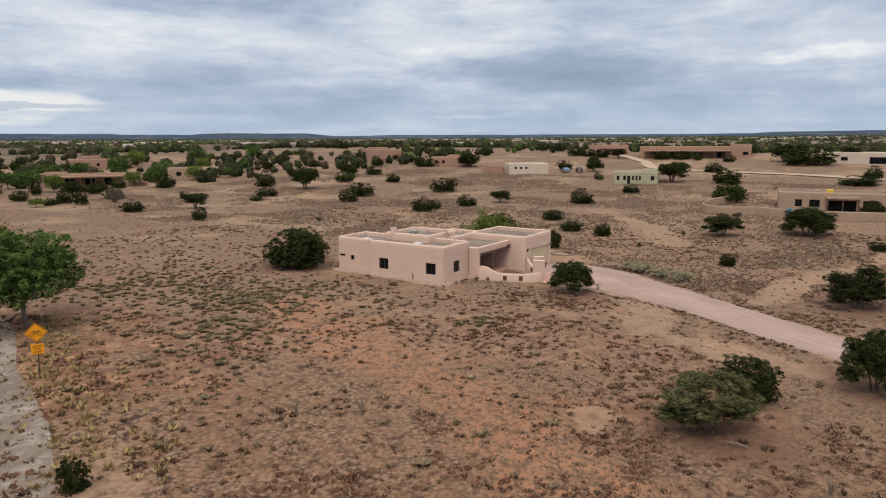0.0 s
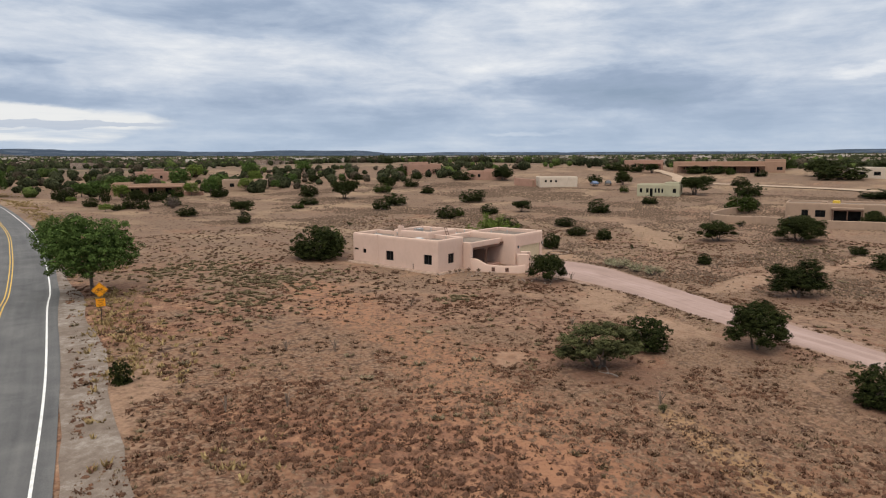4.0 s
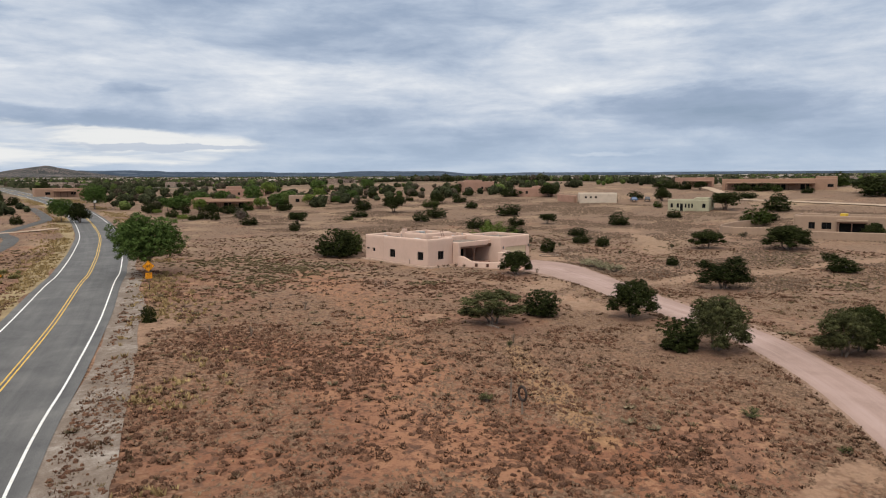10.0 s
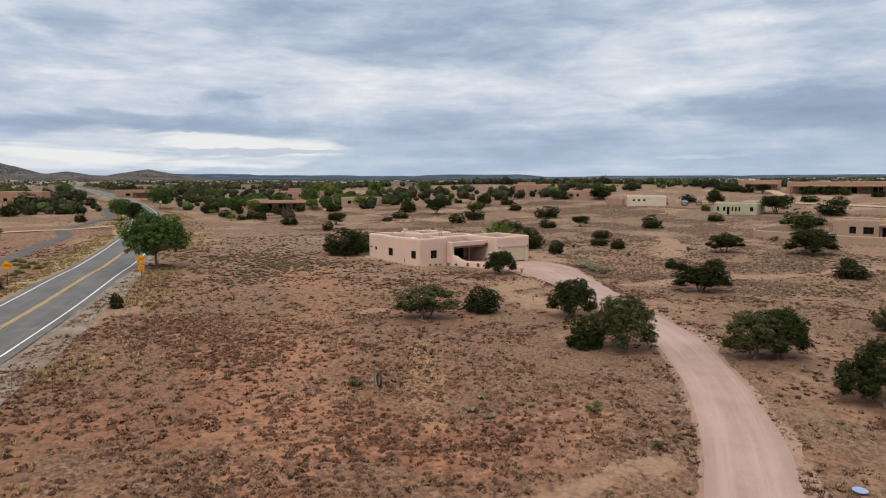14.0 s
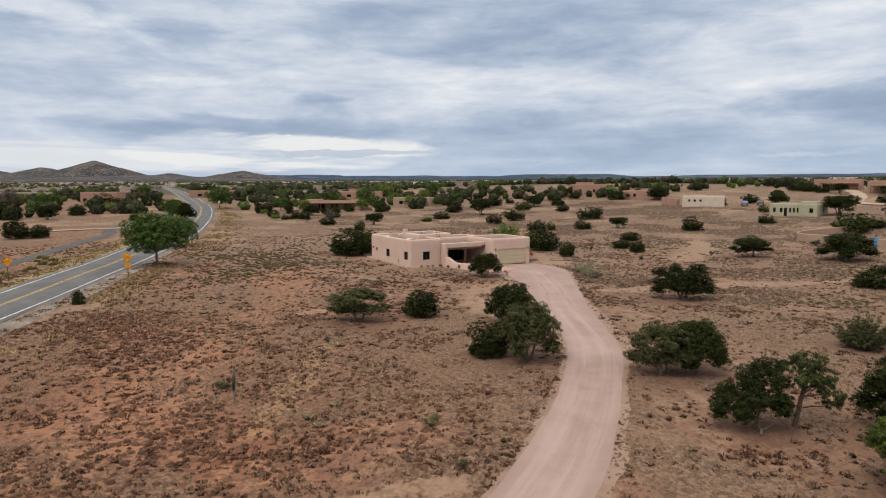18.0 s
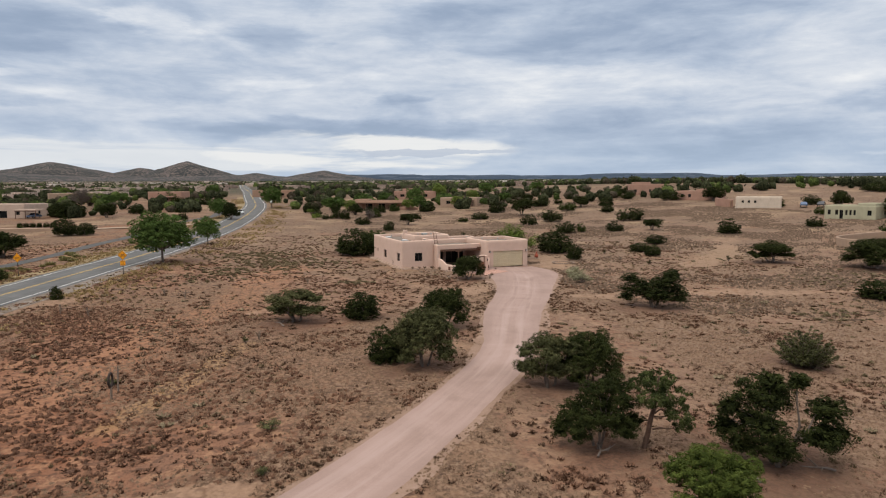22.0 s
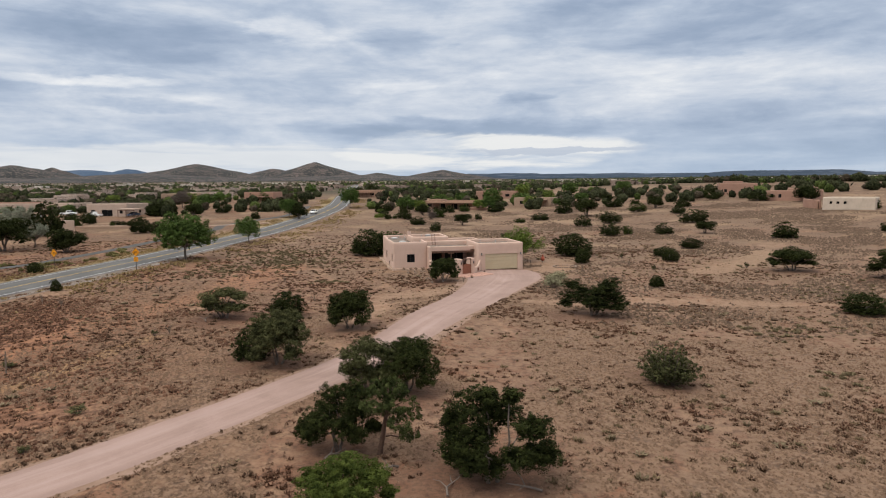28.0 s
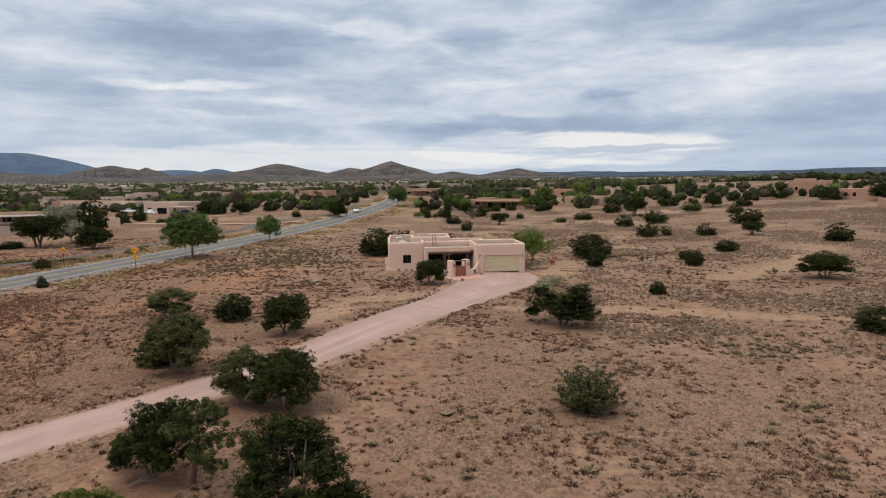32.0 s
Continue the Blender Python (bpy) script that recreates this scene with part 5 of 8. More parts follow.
def adobe_walls(name, pts, z0, zroof, ztop, openings, mat, parent, thick=0.32, radius=0.28, wavy=0.02, seed=1, label=""):
    """Plastered walls round an outline (counter-clockwise), with a soft parapet and openings (side, from, to, sill, head) through them."""
    n = len(pts)
    path = []
    arcs = rounded_outline(pts, radius)
    for i in range(n):
        arc = arcs[i * 5:(i + 1) * 5]
        path += [(q[0], q[1], i) for q in arc]
        a, b = Vector(pts[i]), Vector(pts[(i + 1) % n])
        ln = (b - a).length
        d = (b - a) / ln
        s0 = (Vector(arc[-1][:2]) - a).length
        s1 = ln - radius
        cuts = set()
        for sd, f, t_, _, _ in openings:
            if sd == i:
                cuts |= {f, t_}
        steps = [s for s in np.arange(1.1, ln - 0.6, 1.1) if s0 + 0.3 < s < s1 - 0.3 and all(abs(s - c) > 0.25 for c in cuts) and not any(sd == i and f < s < t_ for sd, f, t_, _, _ in openings)]
        for s in sorted(cuts | set(steps)):
            q = a + d * s
            path.append((q.x, q.y, i))
    m = len(path)
    side_s = []
    for x, y, i in path:
        a, b = Vector(pts[i]), Vector(pts[(i + 1) % n])
        side_s.append((Vector((x, y)) - a).dot((b - a).normalized()))
    levels = sorted({z0, zroof, ztop - 0.16} | {z for o in openings for z in o[3:]})
    mid = Vector((sum(p[0] for p in pts) / n, sum(p[1] for p in pts) / n))
    nor = []
    for j in range(m):
        t_ = Vector(path[(j + 1) % m][:2]) - Vector(path[j - 1][:2])
        t_.normalize()
        nor.append(Vector((t_.y, -t_.x)))
    bm = bmesh.new()
    rows = []

    def ring(z, inset, wave=True):
        out = []
        for j, (x, y, i) in enumerate(path):
            k = (noise.noise((x * 0.6 + seed, y * 0.6, z * 0.7)) * wavy) if wave else 0
            q = Vector((x, y)) - nor[j] * (inset + k)
            out.append(bm.verts.new((q.x, q.y, z + (noise.noise((x * 0.4, y * 0.4, 3.1 + seed)) * wavy * 1.5 if z > ztop - 0.2 else 0))))
        return out

    for z in levels:
        rows.append(ring(z, 0))
    cap = [ring(ztop - 0.05, 0.04), ring(ztop, 0.12), ring(ztop, thick - 0.12), ring(ztop - 0.06, thick - 0.02), ring(zroof - 0.05, thick, False)]
    inner_rows = [ring(z, thick, False) for z in levels if z <= zroof]
    holes = []

    def is_hole(j, lo, hi):
        i = path[j][2]
        for sd, f, t_, zb, zt in openings:
            if sd == i and side_s[j] > f - 0.01 and path[(j + 1) % m][2] == i and side_s[(j + 1) % m] < t_ + 0.01 and lo > zb - 0.01 and hi < zt + 0.01:
                return True
        return False

    for a in range(len(levels) - 1):
        for j in range(m):
            k = (j + 1) % m
            hole = is_hole(j, levels[a], levels[a + 1])
            if not hole:
                bm.faces.new((rows[a][j], rows[a][k], rows[a + 1][k], rows[a + 1][j]))
            if a + 1 < len(inner_rows):
                if not hole:
                    bm.faces.new((inner_rows[a][k], inner_rows[a][j], inner_rows[a + 1][j], inner_rows[a + 1][k]))
                else:
                    # the reveals
                    for p, q, s in (((a, j), (a + 1, j), is_hole((j - 1) % m, levels[a], levels[a + 1])), ((a + 1, k), (a, k), is_hole(k, levels[a], levels[a + 1]))):
                        if not s:
                            bm.faces.new((rows[p[0]][p[1]], rows[q[0]][q[1]], inner_rows[q[0]][q[1]], inner_rows[p[0]][p[1]]))
                    if a == 0 or not is_hole(j, levels[a - 1], levels[a]):
                        bm.faces.new((rows[a][k], rows[a][j], inner_rows[a][j], inner_rows[a][k]))
                    if a + 2 >= len(levels) or not is_hole(j, levels[a + 1], levels[a + 2]):
                        bm.faces.new((rows[a + 1][j], rows[a + 1][k], inner_rows[a + 1][k], inner_rows[a + 1][j]))
    seq = [rows[-1]] + cap
    for lo, hi in zip(seq, seq[1:]):
        for j in range(m):
            k = (j + 1) % m
            bm.faces.new((lo[j], lo[k], hi[k], hi[j]))
    for f in bm.faces:
        f.smooth = True
    me = bpy.data.meshes.new(name)
    bm.to_mesh(me)
    bm.free()
    me.materials.append(mat)
    try_sharp = radians(40)
    me.set_sharp_from_angle(angle=try_sharp)
    return part(name, me, None, parent, label)


def flat_roof(pts, z, parent, mat=None, inset=0.3, name="roof"):
    n = len(pts)
    mid = Vector((sum(p[0] for p in pts) / n, sum(p[1] for p in pts) / n))
    bm = bmesh.new()
    ring = []
    for i in range(n):
        a, p, b = (Vector(pts[(i + k) % n]) for k in (-1, 0, 1))
        d0, d1 = (p - a).normalized(), (b - p).normalized()
        q = p - Vector((d0.y, -d0.x)) * inset - Vector((d1.y, -d1.x)) * inset
        ring.append(bm.verts.new((q.x, q.y, z)))
    top = bm.faces.new(ring)
    low = bmesh.ops.extrude_face_region(bm, geom=[top])
    bmesh.ops.translate(bm, vec=(0, 0, -0.2), verts=[v for v in low["geom"] if isinstance(v, bmesh.types.BMVert)])
    bmesh.ops.recalc_face_normals(bm, faces=bm.faces[:])
    return part(name, bm, mat or M["roof"], parent, "grey gravel roof")


def window_in(parent, origin, along, outward, f, t_, zb, zt, inset=0.16, bars=(1, 0), frame_mat="frame", frame_w=0.06, name="window"):
    """A window set back in its opening: frame, panes and sill. along and outward: directions of the wall."""
    along, outward = Vector((*along, 0)), Vector((*outward, 0))
    base = Vector((*origin, 0)) - outward * inset
    rot = Matrix((along, outward, Vector((0, 0, 1)))).transposed().to_4x4()
    bm = bmesh.new()
    wdt, hgt, k = t_ - f, zt - zb, frame_w
    box_bm(0, wdt, -0.03, 0.03, 0, k, bm=bm)
    box_bm(0, wdt, -0.03, 0.03, hgt - k, hgt, bm=bm)
    box_bm(0, k, -0.03, 0.03, k, hgt - k, bm=bm)
    box_bm(wdt - k, wdt, -0.03, 0.03, k, hgt - k, bm=bm)
    for i in range(bars[0]):
        x = wdt * (i + 1) / (bars[0] + 1)
        box_bm(x - 0.02, x + 0.02, -0.025, 0.025, k, hgt - k, bm=bm)
    for i in range(bars[1]):
        z = hgt * (i + 1) / (bars[1] + 1)
        box_bm(k, wdt - k, -0.02, 0.02, z - 0.02, z + 0.02, bm=bm)
    win = part(name, bm, M[frame_mat], parent, "dark framed window")
    win.matrix_local = Matrix.Translation(base + along * f + Vector((0, 0, zb))) @ rot
    edges = [k + (wdt - 2 * k) * i / (bars[0] + 1) for i in range(bars[0] + 2)]
    for a, b in zip(edges, edges[1:]):
        part("pane", box_bm(a + 0.005, b - 0.005, -0.008, 0.004, k + 0.003, hgt - k - 0.003), M["glass"], win)
    return win


# ---- the pink house ----
house = thing("adobe_house", (0, 0, 0), "pink adobe-style house with flat parapet roofs and an attached garage", "house")
W_PTS = [(0, 0), (5.0, 0), (5.0, 4.0), (5.0, 14.4), (0.25, 14.4), (0.25, 9.65), (0, 9.65)]
# sides: 0 south, 1-2 east, 3 north, 4 west (north part), 5 step, 6 west
W_OPEN = [(0, 1.98, 3.12, 0.92, 2.10), (6, 9.65 - 8.24, 9.65 - 6.98, 0.86, 2.02), (6, 9.65 - 2.14, 9.65 - 0.88, 0.90, 2.06), (4, 14.4 - 12.55, 14.4 - 11.95, 1.36, 1.90), (4, 14.4 - 14.08, 14.4 - 13.32, 1.66, 1.92), (1, 1.0, 2.8, 0.0, 2.05)]
adobe_walls("wall", W_PTS, -0.7, 3.40, 3.86, W_OPEN, M["stucco"], house, seed=1)
flat_roof(W_PTS, 3.42, house)
window_in(house, (0, 0), (1, 0), (0, -1), 1.98, 3.12, 0.92, 2.10)
window_in(house, (0, 9.65), (0, -1), (-1, 0), 9.65 - 8.24, 9.65 - 6.98, 0.86, 2.02)
window_in(house, (0, 9.65), (0, -1), (-1, 0), 9.65 - 2.14, 9.65 - 0.88, 0.90, 2.06)
window_in(house, (0.25, 14.4), (0, -1), (-1, 0), 14.4 - 12.55, 14.4 - 11.95, 1.36, 1.90, bars=(0, 0))
window_in(house, (0.25, 14.4), (0, -1), (-1, 0), 14.4 - 14.08, 14.4 - 13.32, 1.66, 1.92, bars=(4, 0), name="vent")
window_in(house, (5, 0), (0, 1), (1, 0), 1.0, 2.8, 0.0, 2.05, name="glass_door")
H_PTS = [(3.5, 4.3), (9.1, 4.3), (9.1, 10.2), (3.5, 10.2)]
adobe_walls("upper_wall", H_PTS, 2.6, 3.80, 4.26, [], M["stucco"], house, seed=4)
flat_roof(H_PTS, 3.82, house)
adobe_walls("chimney", [(3.45, 8.85), (4.05, 8.85), (4.05, 9.45), (3.45, 9.45)], 3.0, 4.55, 4.78, [], M["stucco"], house, thick=0.14, radius=0.12, seed=5)
C_PTS = [(5.2, 4.0), (14.2, 4.0), (14.2, 8.4), (5.2, 8.4)]
C_OPEN = [(0, 0.35, 2.75, 0.0, 2.2), (0, 3.2, 6.1, 0.0, 2.2)]
adobe_walls("wall", C_PTS, -0.7, 3.20, 3.62, C_OPEN, M["stucco"], house, seed=6)
flat_roof(C_PTS, 3.22, house)
window_in(house, (5.2, 4.0), (1, 0), (0, -1), 0.35, 2.75, 0.0, 2.2, bars=(1, 0), name="glass_door")
window_in(house, (5.2, 4.0), (1, 0), (0, -1), 3.2, 6.1, 0.0, 2.2, bars=(2, 0), name="glass_door")
G_PTS = [(11.7, -3.12), (18.5, -3.12), (18.5, 2.6), (18.5, 4.2), (11.7, 4.2)]
G_OPEN = [(0, 12.82 - 11.7, 17.66 - 11.7, -0.7, 2.16)]
adobe_walls("garage_wall", G_PTS, -0.7, 3.28, 3.72, G_OPEN, M["stucco"], house, seed=8)
flat_roof(G_PTS, 3.30, house)

# the garage door: four rows of raised panels
gd = part("garage_door", box_bm(12.82, 17.66, -2.98, -2.93, -0.1, 2.16), M["garage"], house, "almond sectional garage door")
for r in range(4):
    part("door_section", box_bm(12.84, 17.64, -3.010, -2.982, -0.06 + r * 0.555, 0.475 + r * 0.555, 0.012), M["garage"], gd)
    for c in range(8):
        part("raised_panel", box_bm(12.93 + c * 0.595, 13.42 + c * 0.595, -3.022, -3.011, 0.04 + r * 0.555, 0.375 + r * 0.555, 0.008), M["garage"], gd)
# portal: roof, parapet, beams and post
bm = box_bm(5.02, 11.72, -1.1, -0.78, 2.50, 3.20, 0.09, segs=3)
box_bm(4.92, 5.42, -1.12, 0.1, -0.7, 3.20, 0.12, bm, 3)
part("portal_wall", bm, M["stucco"], house, "plastered porch front")
part("porch_roof", box_bm(5.1, 11.7, -0.85, 4.1, 2.70, 2.95), M["roof"], house, "flat porch roof")
part("porch_ceiling", box_bm(5.12, 11.7, -0.80, 4.0, 2.60, 2.695), M["beam"], house, "dark board porch ceiling")
part("beam", box_bm(5.35, 11.9, -1.06, -0.84, 2.26, 2.49, 0.02), M["beam"], house, "dark wooden porch beam")
for i in range(9):
    x = 5.7 + i * 0.72
    part("rafter", tube_bm([(x, -0.82, 2.53), (x, 4.0, 2.53)], [0.075, 0.075], 8), M["beam"], house)
part("corbel", box_bm(11.15, 11.72, -1.30, -0.86, 2.48, 2.72, 0.03), M["beam"], house)
part("post", lathe_bm([(0.11, -0.15), (0.10, 1.0), (0.095, 2.0), (0.13, 2.08), (0.13, 2.27)], 12), M["beam"], house, "round wooden porch post").location = (8.3, -0.95, 0)
part("corbel", box_bm(7.85, 8.75, -1.03, -0.87, 2.10, 2.262, 0.03), M["beam"], house)
part("porch_floor", box_bm(5.0, 11.72, -1.0, 4.02, -0.35, -0.02), M["flag"], house, "tiled porch floor")
# roof fittings
for x, y, z in ((1.75, 11.4, 3.42), (2.05, 4.6, 3.42), (10.3, 5.6, 3.22)):
    sk = part("skylight", box_bm(-0.48, 0.48, -0.48, 0.48, 0, 0.20, 0.03), M["metal"], house, "domed skylight with a grey curb")
    sk.location = (x, y, z)
    part("dome", lathe_bm([(0.44, 0.202), (0.41, 0.24), (0.31, 0.28), (0.16, 0.305), (0.02, 0.31)], 20), M["skylight"], sk)
for x, y, z, r, h in ((3.1, 9.2, 3.42, 0.05, 0.5), (2.6, 12.4, 3.42, 0.06, 0.35), (7.2, 7.0, 3.82, 0.06, 0.4), (5.6, 8.4, 3.82, 0.05, 0.4), (12.6, 5.6, 3.22, 0.06, 0.45), (15.4, 0.6, 3.30, 0.06, 0.40), (13.4, 1.8, 3.30, 0.05, 0.42), (4.3, 2.2, 3.42, 0.05, 0.35)):
    vp = part("vent_pipe", lathe_bm([(r, 0), (r, h), (r * 1.7, h), (r * 1.7, h + 0.06), (r * 0.4, h + 0.1)], 10), M["metal"], house, "grey roof vent pipe")
    vp.location = (x, y, z)
part("roof_unit", box_bm(6.3, 7.1, 8.2, 8.9, 3.82, 4.25, 0.04), M["metal"], house, "grey roof cooler")
for x, y, dx, dy, z in ((2.6, 14.4, 0, 1, 3.5), (18.5, 1.2, 1, 0, 3.38), (0.0, 5.6, -1, 0, 3.5)):
    if dx >= 0:
        part("canale", box_bm(x - 0.1 - 0.0 * dx, x + 0.1 + 0.4 * dx, y - 0.1, y + 0.1 + 0.4 * dy, z - 0.12, z - 0.02, 0.01), M["metal"], house, "roof drain spout")
for x in (12.25, 18.1):
    lm = part("wall_lamp", box_bm(x - 0.09, x + 0.09, -3.29, -3.12, 1.95, 2.27, 0.02), M["dark_metal"], house, "dark wall lantern")
    part("lamp_glass", box_bm(x - 0.06, x + 0.06, -3.305, -3.292, 2.0, 2.2), M["skylight"], lm)
# ladder that leans on the upper wall
ladder = thing("ladder", (6.6, 3.45, 2.96), "wooden roof ladder leaning on the upper wall", "ladder")
for s in (-0.24, 0.24):
    part("rail", tube_bm([(s * 1.1, 0, 0), (s * 0.9, 0.76, 1.75)], [0.035, 0.03], 7), M["beam"], ladder)
for i in range(5):
    u = 0.12 + i * 0.19
    part("rung", tube_bm([(-0.25, 0.76 * u, 1.75 * u), (0.25, 0.76 * u, 1.75 * u)], [0.022, 0.022], 6), M["beam"], ladder)
# tap on its standpipe by the west wall
tap = thing("standpipe", (-0.28, 3.7, gz(-0.28, 3.7)), "thin grey standpipe with a tap beside the wall", "standpipe")
part("pipe", tube_bm([(0, 0, -0.1), (0, 0, 0.75)], [0.03, 0.03], 8), M["dark_metal"], tap)
part("tap", tube_bm([(0, 0, 0.72), (-0.12, 0, 0.74), (-0.16, 0, 0.66)], [0.025, 0.025, 0.02], 7), M["metal"], tap)
# pale footing strip along the walls
bm = bmesh.new()
for (ax, ay), (bx, by), wd in (((-0.02, 14.9), (-0.02, -0.3), 0.9), ((-0.5, -0.02), (5.1, -0.02), 0.8)):
    n = 14
    for i in range(n):
        p, q = Vector((ax, ay)).lerp(Vector((bx, by)), i / n), Vector((ax, ay)).lerp(Vector((bx, by)), (i + 1) / n)
        d = (q - p).normalized()
        o = Vector((d.y, -d.x)) if ax == bx else Vector((d.y, -d.x))
        w1, w2 = (0.6 * wd + 0.12 * math.sin(k_ * 1.3) for k_ in (i, i + 1))
        vs = [bm.verts.new((c.x, c.y, gz(c.x, c.y) + h_)) for c, h_ in ((p, 0.05), (q, 0.05), (q + o * w2, 0.0), (p + o * w1, 0.0), (q + o * (w2 + 0.15), -0.3), (p + o * (w1 + 0.15), -0.3))]
        bm.faces.new(vs[:4])
        bm.faces.new((vs[3], vs[2], vs[4], vs[5]))
bmesh.ops.recalc_face_normals(bm, faces=bm.faces[:])
tagged(part("footing_strip", bm, M["concrete"], None), "pale gravel strip along the house wall", "gravel strip", kind="structure")

HOUSE_SIZE = 1.022
house.matrix_world = Matrix.Translation((9.2 * (1 - HOUSE_SIZE), 4.0 * (1 - HOUSE_SIZE), 0)) @ Matrix.Scale(HOUSE_SIZE, 4)

# ---- courtyard ----


def low_wall(name, pts, heights, thick, parent, label=""):
    """A plastered garden wall of changing height along a line."""
    line, way = curve_through([(x, y, h) for (x, y), h in zip(pts, heights)], 0.25)
    bm = bmesh.new()
    rows = []
    for (x, y, h), (dx, dy) in zip(line, way):
        nx_, ny_ = -dy, dx
        g0 = -0.75
        prof = [(-0.5, g0), (-0.5, h - 0.10), (-0.36, h - 0.02), (0, h), (0.36, h - 0.02), (0.5, h - 0.10), (0.5, g0)]
        rows.append([bm.verts.new((x + nx_ * s * thick, y + ny_ * s * thick, z)) for s, z in prof])
    for a, b in zip(rows, rows[1:]):
        for i in range(6):
            bm.faces.new((a[i], b[i], b[i + 1], a[i + 1]))
    bm.faces.new(rows[0])
    bm.faces.new(rows[-1][::-1])
    bmesh.ops.recalc_face_normals(bm, faces=bm.faces[:])
    for f in bm.faces:
        f.smooth = True
    return part(name, bm, M["stucco"], parent, label)


court = thing("courtyard_wall", (0, 0, 0), "low curved pink courtyard wall with a gateway", "garden wall")
low_wall("low_wall", [(5.15, -1.0), (5.2, -1.9), (5.35, -2.5), (5.5, -3.2), (6.0, -4.6), (6.7, -5.8), (7.3, -6.45), (7.75, -6.75), (8.0, -6.9)], [1.30, 1.28, 1.0, 0.72, 0.66, 0.66, 0.68, 0.74, 0.85], 0.28, court)
low_wall("low_wall", [(10.2, -5.75), (10.6, -5.2), (11.1, -4.55), (11.6, -3.85), (11.95, -3.3)], [0.72, 0.60, 0.62, 0.85, 1.35], 0.28, court)
for x, y in ((8.15, -6.95), (10.15, -5.95)):
    pb = box_bm(-0.27, 0.27, -0.27, 0.95, -0.8, 1.98, 0.07, segs=3)
    pl = part("gate_pillar", pb, M["stucco"], court, "square plastered gate pillar")
    pl.matrix_local = pose(x, y, 0, 0, 0, 26.5)
    part("pillar_lamp", box_bm(-0.07, 0.07, -0.37, -0.27, 1.25, 1.55, 0.02), M["dark_metal"], pl, "small dark lantern")
gate = part("gate", box_bm(-0.86, 0.86, -0.02, 0.02, -0.30, 1.05), M["beam"], court, "red-brown double wooden gate")
gate.matrix_local = pose(9.15, -6.45, 0, 0, 0, 26.5)
for i in range(12):
    part("plank", box_bm(-0.855 + i * 0.143, -0.722 + i * 0.143, -0.045, -0.022, -0.28, 1.10 + 0.14 * math.sin(math.pi * (i + 0.5) / 12), 0.006), M["wood"], gate)
part("lintel", tube_bm([(-1.05, 0, 1.90), (1.05, 0, 1.90)], [0.075, 0.075], 9), M["beam"], gate, "round wooden lintel")
for x in (-0.82, 0.82):
    part("gate_post", box_bm(x - 0.05, x + 0.05, -0.05, 0.05, -0.3, 1.85, 0.01), M["beam"], gate)
court.matrix_world = house.matrix_world
# slatted openings in the wall
for x, y, rz in ((5.72, -3.9, -70), (6.42, -5.35, -60), (11.28, -4.32, 55)):
    gr = part("wall_grille", box_bm(-0.2, 0.2, -0.165, 0.165, -0.05, 0.42), M["frame"], court, "small barred opening")
    gr.matrix_local = pose(x, y, 0, 0, 0, rz)
    for i in range(4):
        part("bar", tube_bm([(-0.15 + i * 0.1, -0.18, -0.04), (-0.15 + i * 0.1, -0.18, 0.41)], [0.018, 0.018], 6), M["wood"], gr)
# pinkish paving before the gate
patio = thing("paving", (9.6, -7.6, gz(9.6, -7.6)), "pinkish flagstone paving before the gate", "paving", kind="structure")
rs = np.random.RandomState(4)
stone_mesh = []
for v in range(6):
    b0 = bmesh.new()
    n = 7
    ring_ = [b0.verts.new(((0.30 + 0.08 * rs.rand()) * math.cos(math.tau * i / n), (0.30 + 0.08 * rs.rand()) * math.sin(math.tau * i / n), 0)) for i in range(n)]
    b0.faces.new(ring_)
    e0 = bmesh.ops.extrude_face_region(b0, geom=b0.faces[:])
    bmesh.ops.translate(b0, vec=(0, 0, 0.06), verts=[q for q in e0["geom"] if isinstance(q, bmesh.types.BMVert)])
    bmesh.ops.recalc_face_normals(b0, faces=b0.faces[:])
    me = bpy.data.meshes.new("flagstone")
    b0.to_mesh(me)
    b0.free()
    me.materials.append(M["flag"])
    stone_mesh.append(me)
for i in range(9):
    for j in range(5):
        u, v = (i - 4) * 0.62 + 0.15 * rs.rand() + 0.31 * (j % 2), (j - 2) * 0.55 + 0.12 * rs.rand()
        x, y = 9.7 + 0.89 * u + 0.45 * v, -7.9 + 0.45 * u - 0.89 * v
        st = part("flagstone", stone_mesh[(i * 5 + j) % 6], None, patio)
        st.matrix_world = pose(x, y, gz(x, y) - 0.02, 0, 0, rs.rand() * 360)

# ---- yard things ----
ch = thing("chiminea", (24.6, 4.2, gz(24.6, 4.2)), "red clay chiminea standing in the side yard", "chiminea")
part("bowl", lathe_bm([(0.10, 0.20), (0.26, 0.30), (0.33, 0.52), (0.27, 0.72), (0.13, 0.90), (0.10, 1.16), (0.13, 1.20)], 18), M["clay"], ch)
for k_ in range(3):
    a = math.tau * k_ / 3
    part("leg", tube_bm([(0.30 * math.cos(a), 0.30 * math.sin(a), -0.05), (0.2 * math.cos(a), 0.2 * math.sin(a), 0.30)], [0.025, 0.025], 6), M["dark_metal"], ch)
tb = thing("patio_table", (21.6, 3.6, gz(21.6, 3.6)), "low grey wooden bench in the side yard", "bench")
part("top", box_bm(-0.8, 0.8, -0.22, 0.22, 0.42, 0.47, 0.01), M["old_wood"], tb)
for sx in (-0.68, 0.68):
    for sy in (-0.15, 0.15):
        part("leg", box_bm(sx - 0.04, sx + 0.04, sy - 0.04, sy + 0.04, -0.1, 0.42), M["old_wood"], tb)
